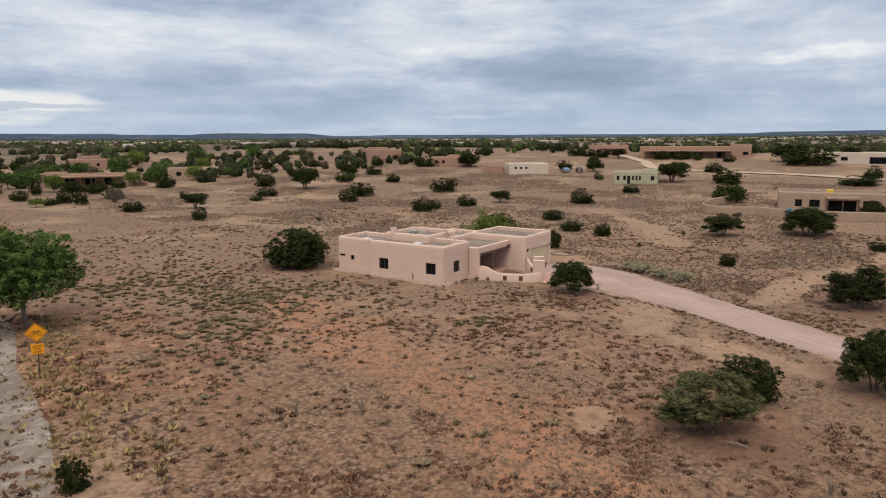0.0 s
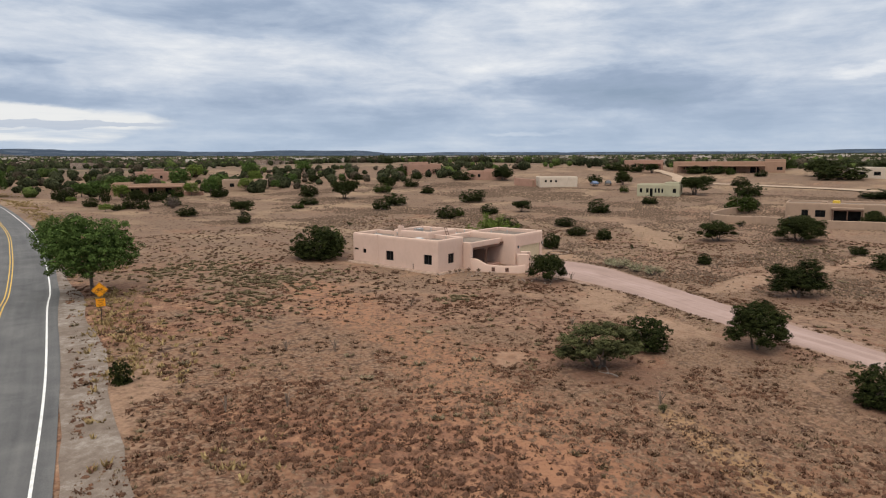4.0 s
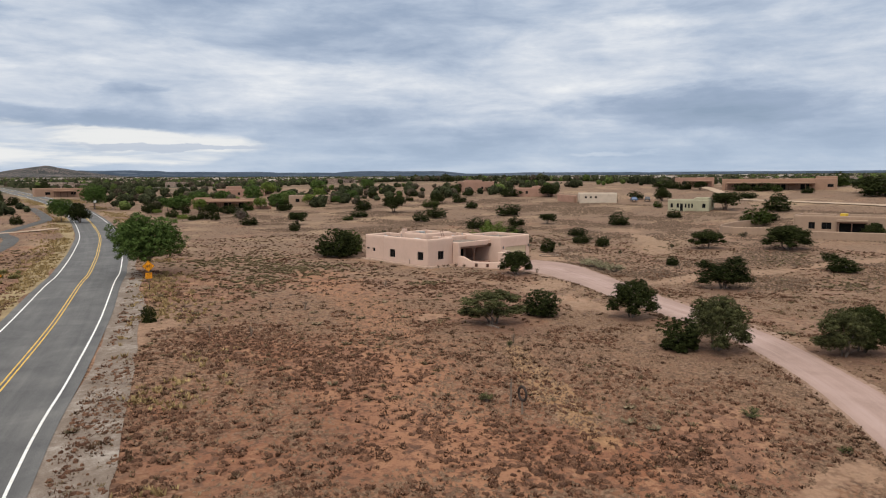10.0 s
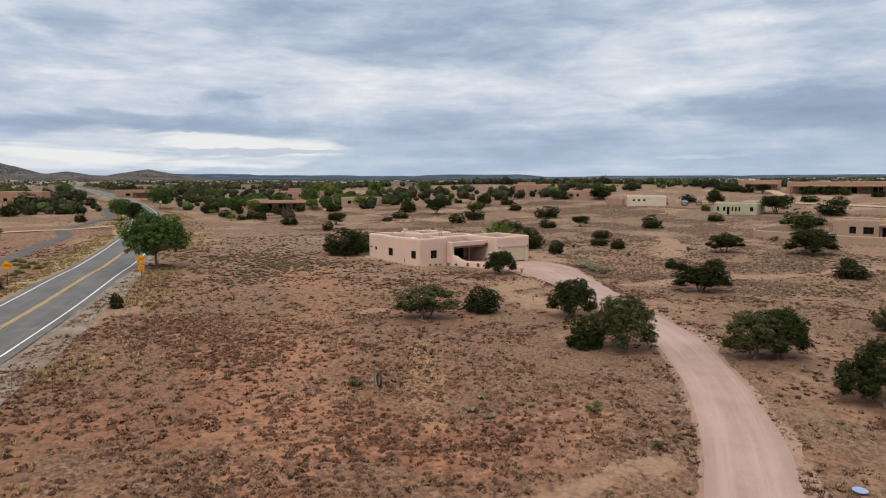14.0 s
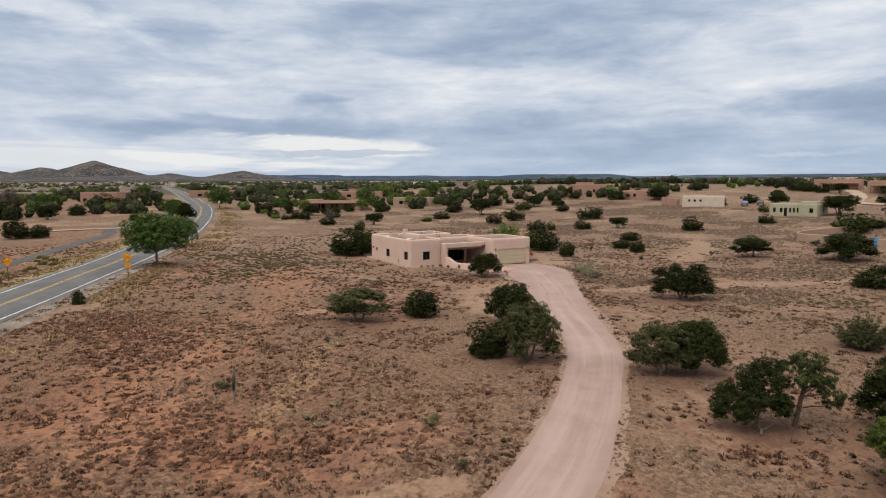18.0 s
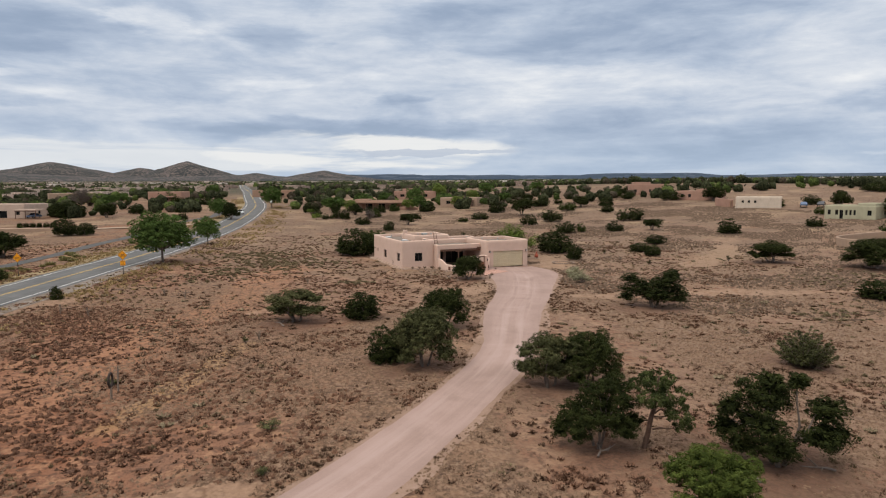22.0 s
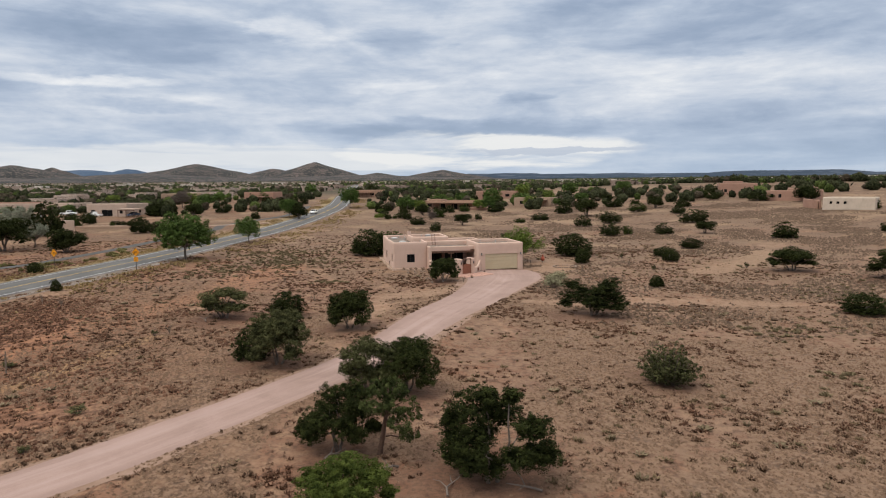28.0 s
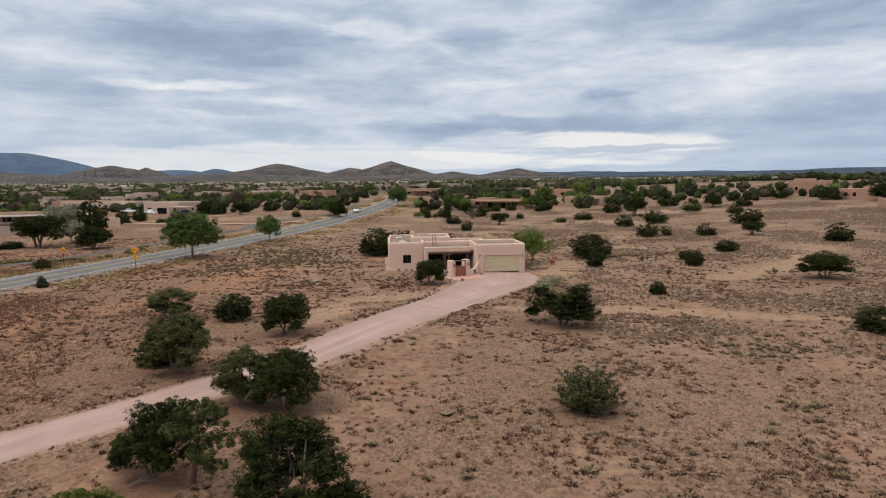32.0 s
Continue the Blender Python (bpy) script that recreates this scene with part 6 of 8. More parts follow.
# ring of stones round a planting bed
ring_bed = thing("stone_ring", (26.0, -1.6, gz(26, -1.6)), "ring of field stones round a bare planting bed", "planting bed")
rock = bmesh.new()
bmesh.ops.create_icosphere(rock, subdivisions=1, radius=1.0)
for v in rock.verts:
    v.co *= 0.85 + 0.3 * noise.noise(v.co * 1.7)
rock_me = bpy.data.meshes.new("stone")
rock.to_mesh(rock_me)
rock.free()
rock_me.materials.append(M["stone"])
for i in range(30):
    a = math.tau * i / 30
    x, y = 1.75 * math.cos(a), 1.4 * math.sin(a)
    s = 0.14 + 0.06 * rs.rand()
    st = part("stone", rock_me, None, ring_bed)
    st.matrix_local = Matrix.Translation((x, y, gz(26 + x, -1.6 + y) - gz(26, -1.6) + 0.02)) @ pose(0, 0, 0, 40 * rs.rand(), 30 * rs.rand(), 360 * rs.rand()) @ Matrix.Diagonal((s * 1.2, s, s * 0.8, 1))
# loose stones by the courtyard and along the drive
for i in range(46):
    if i < 22:
        x, y = 1.2 + 4.2 * rs.rand(), -1.2 - 4.2 * rs.rand()
    else:
        x, y = 2.5 + 7 * rs.rand(), -9.0 - 4.5 * rs.rand()
    s = 0.07 + 0.10 * rs.rand()
    st = new("stone", rock_me)
    st.matrix_world = pose(x, y, gz(x, y) - 0.08, 50 * rs.rand(), 50 * rs.rand(), 360 * rs.rand()) @ Matrix.Diagonal((s * 1.3, s, s, 1))
    tagged(st, "loose tan field stone on bare ground", "stone", "loose stones by the courtyard")
for x, y, s in ((3.9, -1.6, 0.8), (4.6, -2.6, 0.7), (2.2, -0.9, 0.6), (3.0, -0.9, 0.6), (1.2, -0.8, 0.6), (9.0, -10.5, 0.7), (12.2, -5.3, 0.5)):
    plant("shrub", x, y, s, s * 0.7, "shrub", 4, "snakeweed", "small dry brown shrub beside the house", "shrub", "dry shrubs by the house")

# ---- road signs, posts ----


def text_mesh(words, size, mat):
    cu = bpy.data.curves.new("text", "FONT")
    cu.body, cu.size, cu.align_x, cu.align_y, cu.extrude = words, size, "CENTER", "CENTER", 0.001
    ob = new("text", cu)
    bpy.context.view_layer.update()
    me = bpy.data.meshes.new_from_object(ob.evaluated_get(bpy.context.evaluated_depsgraph_get()))
    bpy.data.objects.remove(ob)
    me.materials.clear()
    me.materials.append(mat)
    return me


def road_sign(x, y, rz, high, plaque):
    """A diamond warning sign with a bicycle; its face looks along -y before turning."""
    s = thing("road_sign", (x, y, gz(x, y)), "orange-yellow diamond road sign with a bicycle on a steel post", "road sign", "road signs", rz=rz)
    part("post", box_bm(-0.03, 0.03, 0.0, 0.05, -0.2, high - 0.1), M["dark_metal"], s, "dark steel post")
    bm = bmesh.new()
    vs = [bm.verts.new((0.62 * math.cos(a), -0.006, high + 0.62 * math.sin(a))) for a in (0, math.pi / 2, math.pi, -math.pi / 2)]
    f = bm.faces.new(vs)
    e = bmesh.ops.extrude_face_region(bm, geom=[f])
    bmesh.ops.translate(bm, vec=(0, 0.008, 0), verts=[q for q in e["geom"] if isinstance(q, bmesh.types.BMVert)])
    bmesh.ops.recalc_face_normals(bm, faces=bm.faces[:])
    face = part("diamond", bm, M["sign"], s)
    # border
    bm = bmesh.new()
    o = [bm.verts.new((0.57 * math.cos(a), -0.010, high + 0.57 * math.sin(a))) for a in (0, math.pi / 2, math.pi, -math.pi / 2)]
    q = [bm.verts.new((0.54 * math.cos(a), -0.010, high + 0.54 * math.sin(a))) for a in (0, math.pi / 2, math.pi, -math.pi / 2)]
    for i in range(4):
        bm.faces.new((o[i], o[(i + 1) % 4], q[(i + 1) % 4], q[i]))
    part("border", bm, M["sign_black"], face)
    # bicycle: two wheels, frame, bars, saddle
    bm = bmesh.new()
    for cx in (-0.20, 0.20):
        ring_ = [(cx + 0.125 * math.cos(math.tau * i / 20), -0.014, high - 0.07 + 0.125 * math.sin(math.tau * i / 20)) for i in range(21)]
        tube_bm(ring_, [0.013] * 21, 5, bm, False)
    for a, b in (((-0.20, -0.07), (-0.10, 0.10)), ((-0.20, -0.07), (0.0, -0.07)), ((0.0, -0.07), (-0.10, 0.10)), ((-0.10, 0.08), (0.15, 0.08)), ((0.0, -0.07), (0.15, 0.08)), ((0.20, -0.07), (0.13, 0.15)), ((0.13, 0.15), (0.21, 0.16)), ((-0.16, 0.13), (-0.05, 0.13)), ((-0.10, 0.10), (-0.11, 0.13))):
        tube_bm([(a[0], -0.014, high + a[1]), (b[0], -0.014, high + b[1])], [0.013, 0.013], 5, bm)
    part("bicycle_symbol", bm, M["sign_black"], face)
    if plaque:
        pq = part("plaque", box_bm(-0.34, 0.34, -0.008, 0.0, high - 1.34, high - 0.70, 0.003), M["sign"], s)
        for i, words in enumerate(("SHARE", "THE", "ROAD")):
            tx = part("lettering", text_mesh(words, 0.17, M["sign_black"]), None, pq)
            tx.matrix_local = pose(0, -0.012, high - 0.85 - i * 0.18, 90, 0, 0)
    return s


road_sign(-36.5, 5.0, -23, 2.75, True)
road_sign(-49.3, 11.5, -28, 2.45, False)

tyre = thing("tyre_post", (-34.5, -44.85, gz(-34.5, -44.85) - 0.1), "old tyre hung on a short wooden post in the field", "tyre post", rz=76)
part("post", tube_bm([(0, -0.15, -0.2), (0.02, -0.15, 0.74)], [0.07, 0.06], 8), M["old_wood"], tyre, "weathered wooden post")
bm = bmesh.new()
R0, r0 = 0.35, 0.075
rings_ = []
for i in range(28):
    a = math.tau * i / 28
    rings_.append([bm.verts.new(((R0 + r0 * math.cos(b) * 0.95) * math.cos(a), -0.15 + r0 * 0.95 * math.sin(b), 1.20 + (R0 + r0 * math.cos(b)) * math.sin(a) * 1.12)) for b in (math.tau * j / 10 for j in range(10))])
for i in range(28):
    for j in range(10):
        bm.faces.new((rings_[i][j], rings_[(i + 1) % 28][j], rings_[(i + 1) % 28][(j + 1) % 10], rings_[i][(j + 1) % 10]))
bmesh.ops.recalc_face_normals(bm, faces=bm.faces[:])
part("tyre", bm, M["rubber"], tyre, "black rubber tyre")
fp = thing("fence_post", (-34.05, -43.8, gz(-34.05, -43.8) - 0.1), "leaning grey wooden fence post in the field", "fence post")
part("post", tube_bm([(0, 0, -0.2), (0.03, 0.02, 1.25), (0.05, 0.02, 1.7)], [0.06, 0.055, 0.04], 8), M["old_wood"], fp)
part("arm", tube_bm([(-0.16, 0, 1.42), (0.14, 0.05, 1.45)], [0.03, 0.03], 6), M["old_wood"], fp)
wp = thing("marker_post", (4.6, 164.5, gz(4.6, 164.5)), "short post with a white board at the tree", "post")
part("post", box_bm(-0.06, 0.06, -0.06, 0.06, -0.2, 2.6), M["old_wood"], wp)
part("board", box_bm(-0.4, 0.4, -0.1, -0.06, 2.3, 3.2, 0.02), M["white"], wp)
for x, y, wd, ht in ((-26.2, -54.2, 1.5, 0.6), (-27.2, -59.1, 0.9, 0.5), (-34.5, -42.3, 1.3, 0.6), (-25.6, -36.6, 0.7, 0.6)):
    plant("shrub", x, y, wd, ht, "shrub", 3, "grey_pine", "low grey-green shrub in the dry field", "shrub", "low shrubs in the field")
lid = thing("plastic_lid", (-23.9, -66.7, gz(-23.9, -66.7)), "pale blue round plastic lid lying in the grass", "lid", rz=30)
part("disc", lathe_bm([(0.30, 0.02), (0.31, 0.06), (0.27, 0.09), (0.05, 0.10)], 24), M["lid"], lid)
# cholla: bare jointed cactus
rs = np.random.RandomState(9)
for x, y, h in ((-29.5, -14.8, 1.1), (-31.5, -12.0, 0.9), (-40.5, -18.5, 1.2), (-12.0, -24.0, 0.8), (-38.0, -20.5, 1.0), (-15.5, -9.5, 0.9), (7.0, -13.8, 1.1), (-24.5, -36.0, 0.9), (36.0, -3.0, 1.0), (27.0, -24.0, 0.9)):
    cact = thing("cholla_cactus", (x, y, gz(x, y)), "bare dark branching cholla cactus in dry grass", "cactus", "cholla cactus on the range")
    bm = bmesh.new()
    for i in range(9):
        a, q = math.tau * rs.rand(), 0.35 * rs.rand()
        m1 = (0.5 * q * math.cos(a), 0.5 * q * math.sin(a), h * (0.25 + 0.15 * rs.rand()))
        tube_bm([(0, 0, -0.1), m1, (1.3 * q * math.cos(a), 1.3 * q * math.sin(a), h * (0.5 + 0.25 * rs.rand()))], [0.03, 0.025, 0.018], 5, bm)
    part("stems", bm, M["old_wood"], cact)
# dead limbs on the ground under the junipers
for x, y, rz, s in ((-12.3, -63.6, 20, 0.9), (-7.2, -68.4, 70, 1.2), (-3.0, -68.8, 150, 1.2), (-22.0, -32.4, 100, 0.9), (-8.9, -65.2, 200, 0.7), (-9.0, -57.6, 10, 0.7)):
    s *= 0.7
    dl = thing("dead_branch", (x, y, gz(x, y) - 0.06), "bleached dead branch lying under a juniper", "branch", "dead branches", rz=rz)
    bm = bmesh.new()
    tube_bm([(0, 0, 0.02), (0.6 * s, 0.1, 0.16), (1.3 * s, -0.05, 0.10), (1.9 * s, 0.1, 0.2)], [0.06, 0.05, 0.035, 0.015], 6, bm)
    tube_bm([(0.6 * s, 0.1, 0.16), (0.9 * s, 0.5 * s, 0.3), (1.1 * s, 0.9 * s, 0.28)], [0.035, 0.025, 0.012], 5, bm)
    tube_bm([(0.9 * s, 0.05, 0.13), (1.2 * s, -0.4 * s, 0.35), (1.5 * s, -0.6 * s, 0.5)], [0.03, 0.02, 0.01], 5, bm)
    part("limb", bm, M["dead"], dl)

# ---- neighbouring houses ----


def neighbour(x, y, rz, long_, deep, high, mat, wins, label, doors=(), portal=None, tier=None, lift=0.0, glass_h=(0.9, 2.1)):
    """A flat-roofed house whose front looks along -y before turning; x, y: middle of its front. wins: (from, to) along the front."""
    ob = thing("adobe_house", (x, y, gz(x, y) + lift), label, "house", "neighbouring houses", rz=rz)
    pts = [(-long_ / 2, 0), (long_ / 2, 0), (long_ / 2, deep), (-long_ / 2, deep)]
    opens = [(0, a + long_ / 2, b + long_ / 2, glass_h[0], glass_h[1]) for a, b in wins] + [(0, a + long_ / 2, b + long_ / 2, -0.05, 2.1) for a, b in doors]
    side_w = [(3, deep * 0.3, deep * 0.3 + 1.1, 1.0, 2.0), (1, deep * 0.55, deep * 0.55 + 1.1, 1.0, 2.0)] if deep > 6 else []
    adobe_walls("wall", pts, -1.2, high - 0.45, high, opens + side_w, M[mat], ob, seed=int(x) % 9)
    flat_roof(pts, high - 0.43, ob)
    for a, b in wins:
        window_in(ob, (-long_ / 2, 0), (1, 0), (0, -1), a + long_ / 2, b + long_ / 2, *glass_h)
    for a, b in doors:
        window_in(ob, (-long_ / 2, 0), (1, 0), (0, -1), a + long_ / 2, b + long_ / 2, -0.05, 2.1, name="glass_door")
    if side_w:
        window_in(ob, (-long_ / 2, deep), (0, -1), (-1, 0), deep * 0.3, deep * 0.3 + 1.1, 1.0, 2.0)
        window_in(ob, (long_ / 2, 0), (0, 1), (1, 0), deep * 0.55, deep * 0.55 + 1.1, 1.0, 2.0)
    if portal:
        a, b, d = portal
        part("porch_roof", box_bm(a, b, -d, 0.1, 2.35, 2.75, 0.05), M[mat], ob, "plastered porch roof")
        n = max(2, int((b - a) / 2.6))
        for i in range(n + 1):
            px = a + 0.2 + (b - a - 0.4) * i / n
            part("porch_post", tube_bm([(px, -d + 0.2, -0.6), (px, -d + 0.2, 2.36)], [0.11, 0.11], 8), M["beam"], ob)
        part("porch_beam", box_bm(a + 0.05, b - 0.05, -d + 0.08, -d + 0.30, 2.12, 2.34), M["beam"], ob)
    if tier:
        a, b, c, d, h = tier
        tp = [(a, c), (b, c), (b, d), (a, d)]
        adobe_walls("upper_wall", tp, high - 1.0, h - 0.4, h, [], M[mat], ob, seed=3)
        flat_roof(tp, h - 0.38, ob)
    return ob


def yard_wall(pts, high, mat, label):
    line, way = curve_through([(x, y, gz(x, y)) for x, y in pts], 1.0)
    bm = bmesh.new()
    rows = []
    for (x, y, z), (dx, dy) in zip(line, way):
        rows.append([bm.verts.new((x - dy * s, y + dx * s, z + h)) for s, h in ((-0.15, -0.6), (-0.15, high - 0.1), (0, high), (0.15, high - 0.1), (0.15, -0.6))])
    for a, b in zip(rows, rows[1:]):
        for i in range(4):
            bm.faces.new((a[i], b[i], b[i + 1], a[i + 1]))
    bm.faces.new(rows[0])
    bm.faces.new(rows[-1][::-1])
    bmesh.ops.recalc_face_normals(bm, faces=bm.faces[:])
    return tagged(part("yard_wall", bm, M[mat], None), label, "yard wall", "yard walls")


# tan house to the east, with walled yard and blue door
neighbour(89.6, -28.6, -82, 19, 10, 3.5, "stucco_tan", [(-6.6, -5.4), (-4.2, -2.4), (4.6, 6.4)], "tan adobe house with a wide dark porch and walled yard", doors=[(-1.0, 3.6)], portal=(-1.4, 4.0, 1.2), glass_h=(0.7, 2.1))
yard_wall([(79.2, -8.0), (78.2, -10.5), (78.6, -13.5), (80.2, -16.6), (79.2, -19.2), (78.6, -24), (79.6, -30), (81.6, -37), (84, -46)], 1.4, "stucco_tan", "curved tan yard wall round a neighbouring house")
yard_wall([(79.2, -8.0), (82.0, -6.6), (90.0, -7.2), (96, -10)], 1.4, "stucco_tan", "curved tan yard wall round a neighbouring house")
bd = thing("yard_gate", (78.7, -22.4, gz(78.7, -22.4)), "bright blue wooden gate in a tan yard wall", "gate", rz=-84)
part("door", box_bm(-0.5, 0.5, -0.25, -0.19, -0.1, 1.6, 0.02), M["blue"], bd)
for sx in (-0.65, 0.65):
    part("pillar", box_bm(sx - 0.15, sx + 0.15, -0.2, 0.2, -0.4, 2.0, 0.05), M["stucco_tan"], bd)
slide = thing("roof_cooler", (93.0, -27.5, gz(93, -27.5) + 3.0), "tan roof coolers on a flat roof", "roof unit")
part("unit", box_bm(-0.7, 0.7, -0.6, 0.6, 0, 0.7, 0.05), M["yellow"], slide)
part("unit", box_bm(-0.5, 0.5, 1.6, 2.6, 0, 0.5, 0.05), M["stucco_tan"], slide)
# cream-green house
neighbour(120.6, 19.6, -76, 11.4, 9, 3.2, "stucco_cream", [(-4.9, -4.2), (-3.2, -2.5), (-0.9, -0.4), (0.0, 0.5), (0.9, 1.4), (3.9, 4.8)], "cream-green adobe house with small windows", doors=[(-2.2, -1.4)], tier=(1.6, 5.4, 0.4, 6.5, 3.8))
# pale house with ruined yard walls
neighbour(133.9, 58.1, -51, 12.6, 9, 3.3, "stucco_white", [(-4.6, -3.9), (-2.9, -2.2), (-1.2, -0.5)], "pale adobe house beside half-built walls", glass_h=(1.5, 2.2))
yard_wall([(131.5, 65.5), (133, 72), (135, 76)], 2.4, "stucco_pink", "rough rose-brown yard wall beside the pale house")
yard_wall([(131.0, 66.0), (137, 72.5)], 2.0, "stucco_brown", "rough brown yard wall beside the pale house")
# long dark-porched house to the north
neighbour(42.7, 154.3, -32, 23, 10, 3.2, "stucco_brown", [(-9.0, -7.2)], "long low brown adobe house under a deep porch", doors=[(-4, -1.5), (1, 3.5), (6, 8)], portal=(-8, 11, 3.2), tier=(-9.5, -4, 3, 9, 3.7))
yard_wall([(48, 146), (51, 145), (55, 141)], 1.0, "stucco_pink", "low rose-coloured yard wall")
neighbour(74, 146.5, -38, 15, 9, 3.4, "stucco_tan", [(-5, -3.5), (2, 3.2)], "tan adobe house among garden trees", portal=(0, 6, 2))
neighbour(78, 207, -20, 20, 12, 3.6, "stucco_pink", [(-7, -5), (-2, -1), (4, 6)], "rose-coloured adobe house among trees", tier=(-6, 0, 2, 9, 4.8))
neighbour(154.5, 133.3, -30, 14, 10, 4.4, "stucco_pink", [(-5, -4), (1, 2), (4, 5)], "rose-coloured adobe house on the rise", tier=(-5, 2, 2, 8, 5.2))
neighbour(146.5, 96.0, -60, 15, 9, 3.3, "stucco_pink", [(-6, -5), (-3.4, -2.4), (3, 4)], "rose-coloured low adobe house on the range", tier=(-1, 5, 1, 7, 4.0))
neighbour(209, 26, -76, 40, 12, 4.2, "stucco_brown", [(-16, -14), (17, 19)], "long brown ranch house with a dark porch", doors=[(-9, -6), (0, 3), (8, 11)], portal=(-18, 13, 4.5), tier=(13, 20, 0.5, 10, 5.0))
neighbour(215, 62, -66, 16, 10, 4.0, "stucco_pink", [(-5, -3)], "low adobe house with a covered carport", portal=(-2, 7, 3))
neighbour(196, -27, -97, 22, 12, 3.6, "stucco_white", [(-8, -6.5), (-4, -2)], "pale house with a double garage", doors=[(4, 9)])
# across the road
ph = neighbour(-90.2, 90.0, 24, 22, 9, 3.3, "stucco_tan", [(-9, -7), (7.5, 9.5)], "tan house with a long dark white-edged porch", doors=[(-5, -1), (1, 5)], portal=(-10.8, 10.8, 3.2), lift=1.7)
part("terrace", box_bm(-11.2, 11.2, -3.6, -0.02, -3.0, -0.04, 0.05), M["stucco_dusty"], ph, "plastered terrace wall")
part("fascia", box_bm(-10.9, 10.9, -3.30, -3.22, 2.40, 2.78, 0.01), M["white"], ph, "white fascia board")
part("rail", box_bm(-10.6, 10.6, -3.08, -3.00, 0.75, 0.90, 0.01), M["white"], ph, "white porch rail")
neighbour(-78.8, 148.3, -27, 16.4, 11, 4.2, "stucco_dusty", [(-6.5, -4.5), (5.4, 6.6)], "pinkish-tan adobe house with a pillared carport", doors=[(-2, 2.5)], portal=(8.25, 15, 4.5))
neighbour(-116, 184, -19, 38, 11, 3.6, "stucco_dusty", [(-15, -13), (-9, -7), (-3, -1), (4, 6)], "long pale low house among junipers", portal=(9, 17, 2.5))
neighbour(-32.5, 214, -20, 14, 11, 4.6, "stucco_pink", [(-6, -4.6)], "rose-coloured adobe house with white trim", portal=(-2, 5, 2.5))
neighbour(-70, 240, 10, 18, 10, 3.8, "stucco_tan", [(-6, -4), (3, 5)], "tan adobe house among trees")
neighbour(-125, 190, 5, 20, 11, 3.8, "stucco_pink", [(-6, -4), (3, 5)], "rose-coloured adobe house among trees")
neighbour(20, 262, -8, 22, 11, 3.8, "stucco_brown", [(-7, -5), (3, 5)], "brown adobe house among trees", portal=(-4, 4, 2.5))
yard_wall([(-75.0, 93.8), (-71.6, 92.2)], 2.7, "stucco_dusty", "pale end wall beside the junipers")
yard_wall([(-73.5, 99.8), (-64, 96), (-51, 91)], 0.6, "stucco_tan", "low tan yard wall along a drive")

# ---- vehicles ----


def vehicle(name, x, y, rz, mat, label, category, length=4.5, truck=False):
    ob = thing(name, (x, y, gz(x, y) + 0.09), label, category, "parked and passing cars", rz=rz)
    L, W_ = length / 2, 0.9
    if truck:
        prof = [(-L, 0.45), (-L, 0.95), (-0.2 * L, 0.98), (-0.12 * L, 1.70), (0.30 * L, 1.72), (0.50 * L, 1.08), (0.96 * L, 0.98), (L, 0.8), (L, 0.42)]
        glass = [(-0.12 * L + 0.06, 1.10), (-0.07 * L, 1.62), (0.28 * L, 1.63), (0.44 * L, 1.10)]
    else:
        prof = [(-L, 0.42), (-L, 0.82), (-0.86 * L, 0.95), (-0.62 * L, 0.98), (-0.34 * L, 1.40), (0.12 * L, 1.44), (0.44 * L, 0.98), (0.90 * L, 0.82), (L, 0.66), (L, 0.38)]
        glass = [(-0.58 * L, 0.99), (-0.34 * L, 1.33), (0.10 * L, 1.36), (0.38 * L, 0.99)]
    bm = bmesh.new()
    rows = []
    for s, k in ((-1.0, 0.94), (-0.9, 1.0), (0.9, 1.0), (1.0, 0.94)):
        rows.append([bm.verts.new((px, s * W_ * (1 if pz < 1.0 else 0.84), 0.4 + (pz - 0.4) * k)) for px, pz in prof])
    for a, b in zip(rows, rows[1:]):
        for i in range(len(prof)):
            j = (i + 1) % len(prof)
            bm.faces.new((a[i], a[j], b[j], b[i]))
    bm.faces.new(rows[0][::-1])
    bm.faces.new(rows[-1])
    bmesh.ops.recalc_face_normals(bm, faces=bm.faces[:])
    body_ = part("body", bm, M[mat], ob)
    for s in (-1, 1):
        bm = bmesh.new()
        f = bm.faces.new([bm.verts.new((px, s * (W_ * 0.985 if pz < 1.05 else W_ * 0.865), pz)) for px, pz in glass])
        e = bmesh.ops.extrude_face_region(bm, geom=[f])
        bmesh.ops.translate(bm, vec=(0, s * 0.015, 0), verts=[q for q in e["geom"] if isinstance(q, bmesh.types.BMVert)])
        bmesh.ops.recalc_face_normals(bm, faces=bm.faces[:])
        part("side_window", bm, M["glass"], ob)
    g0, g1 = glass[3], glass[2]
    part("windscreen", mesh_of("windscreen", [(g0[0] + 0.14, -0.72, g0[1] + 0.05), (g0[0] + 0.14, 0.72, g0[1] + 0.05), (g1[0] + 0.16, 0.66, g1[1] + 0.02), (g1[0] + 0.16, -0.66, g1[1] + 0.02)], [(0, 1, 2, 3)], M["glass"]), None, ob)
    for wx in (-0.62 * L, 0.62 * L):
        for s in (-1, 1):
            wh = part("wheel", lathe_bm([(0.20, -0.11), (0.33, -0.10), (0.34, 0), (0.33, 0.10), (0.20, 0.11)], 18), M["rubber"], ob)
            wh.matrix_local = pose(wx, s * 0.80, 0.33, 90, 0, 0)
            part("rim", lathe_bm([(0.19, -0.115), (0.19, 0.115)], 14), M["metal"], wh)
    for s in (-0.62, 0.62):
        part("headlight", box_bm(L - 0.06, L + 0.01, s - 0.16, s + 0.16, 0.60, 0.74, 0.02), M["skylight"], ob)
    return ob


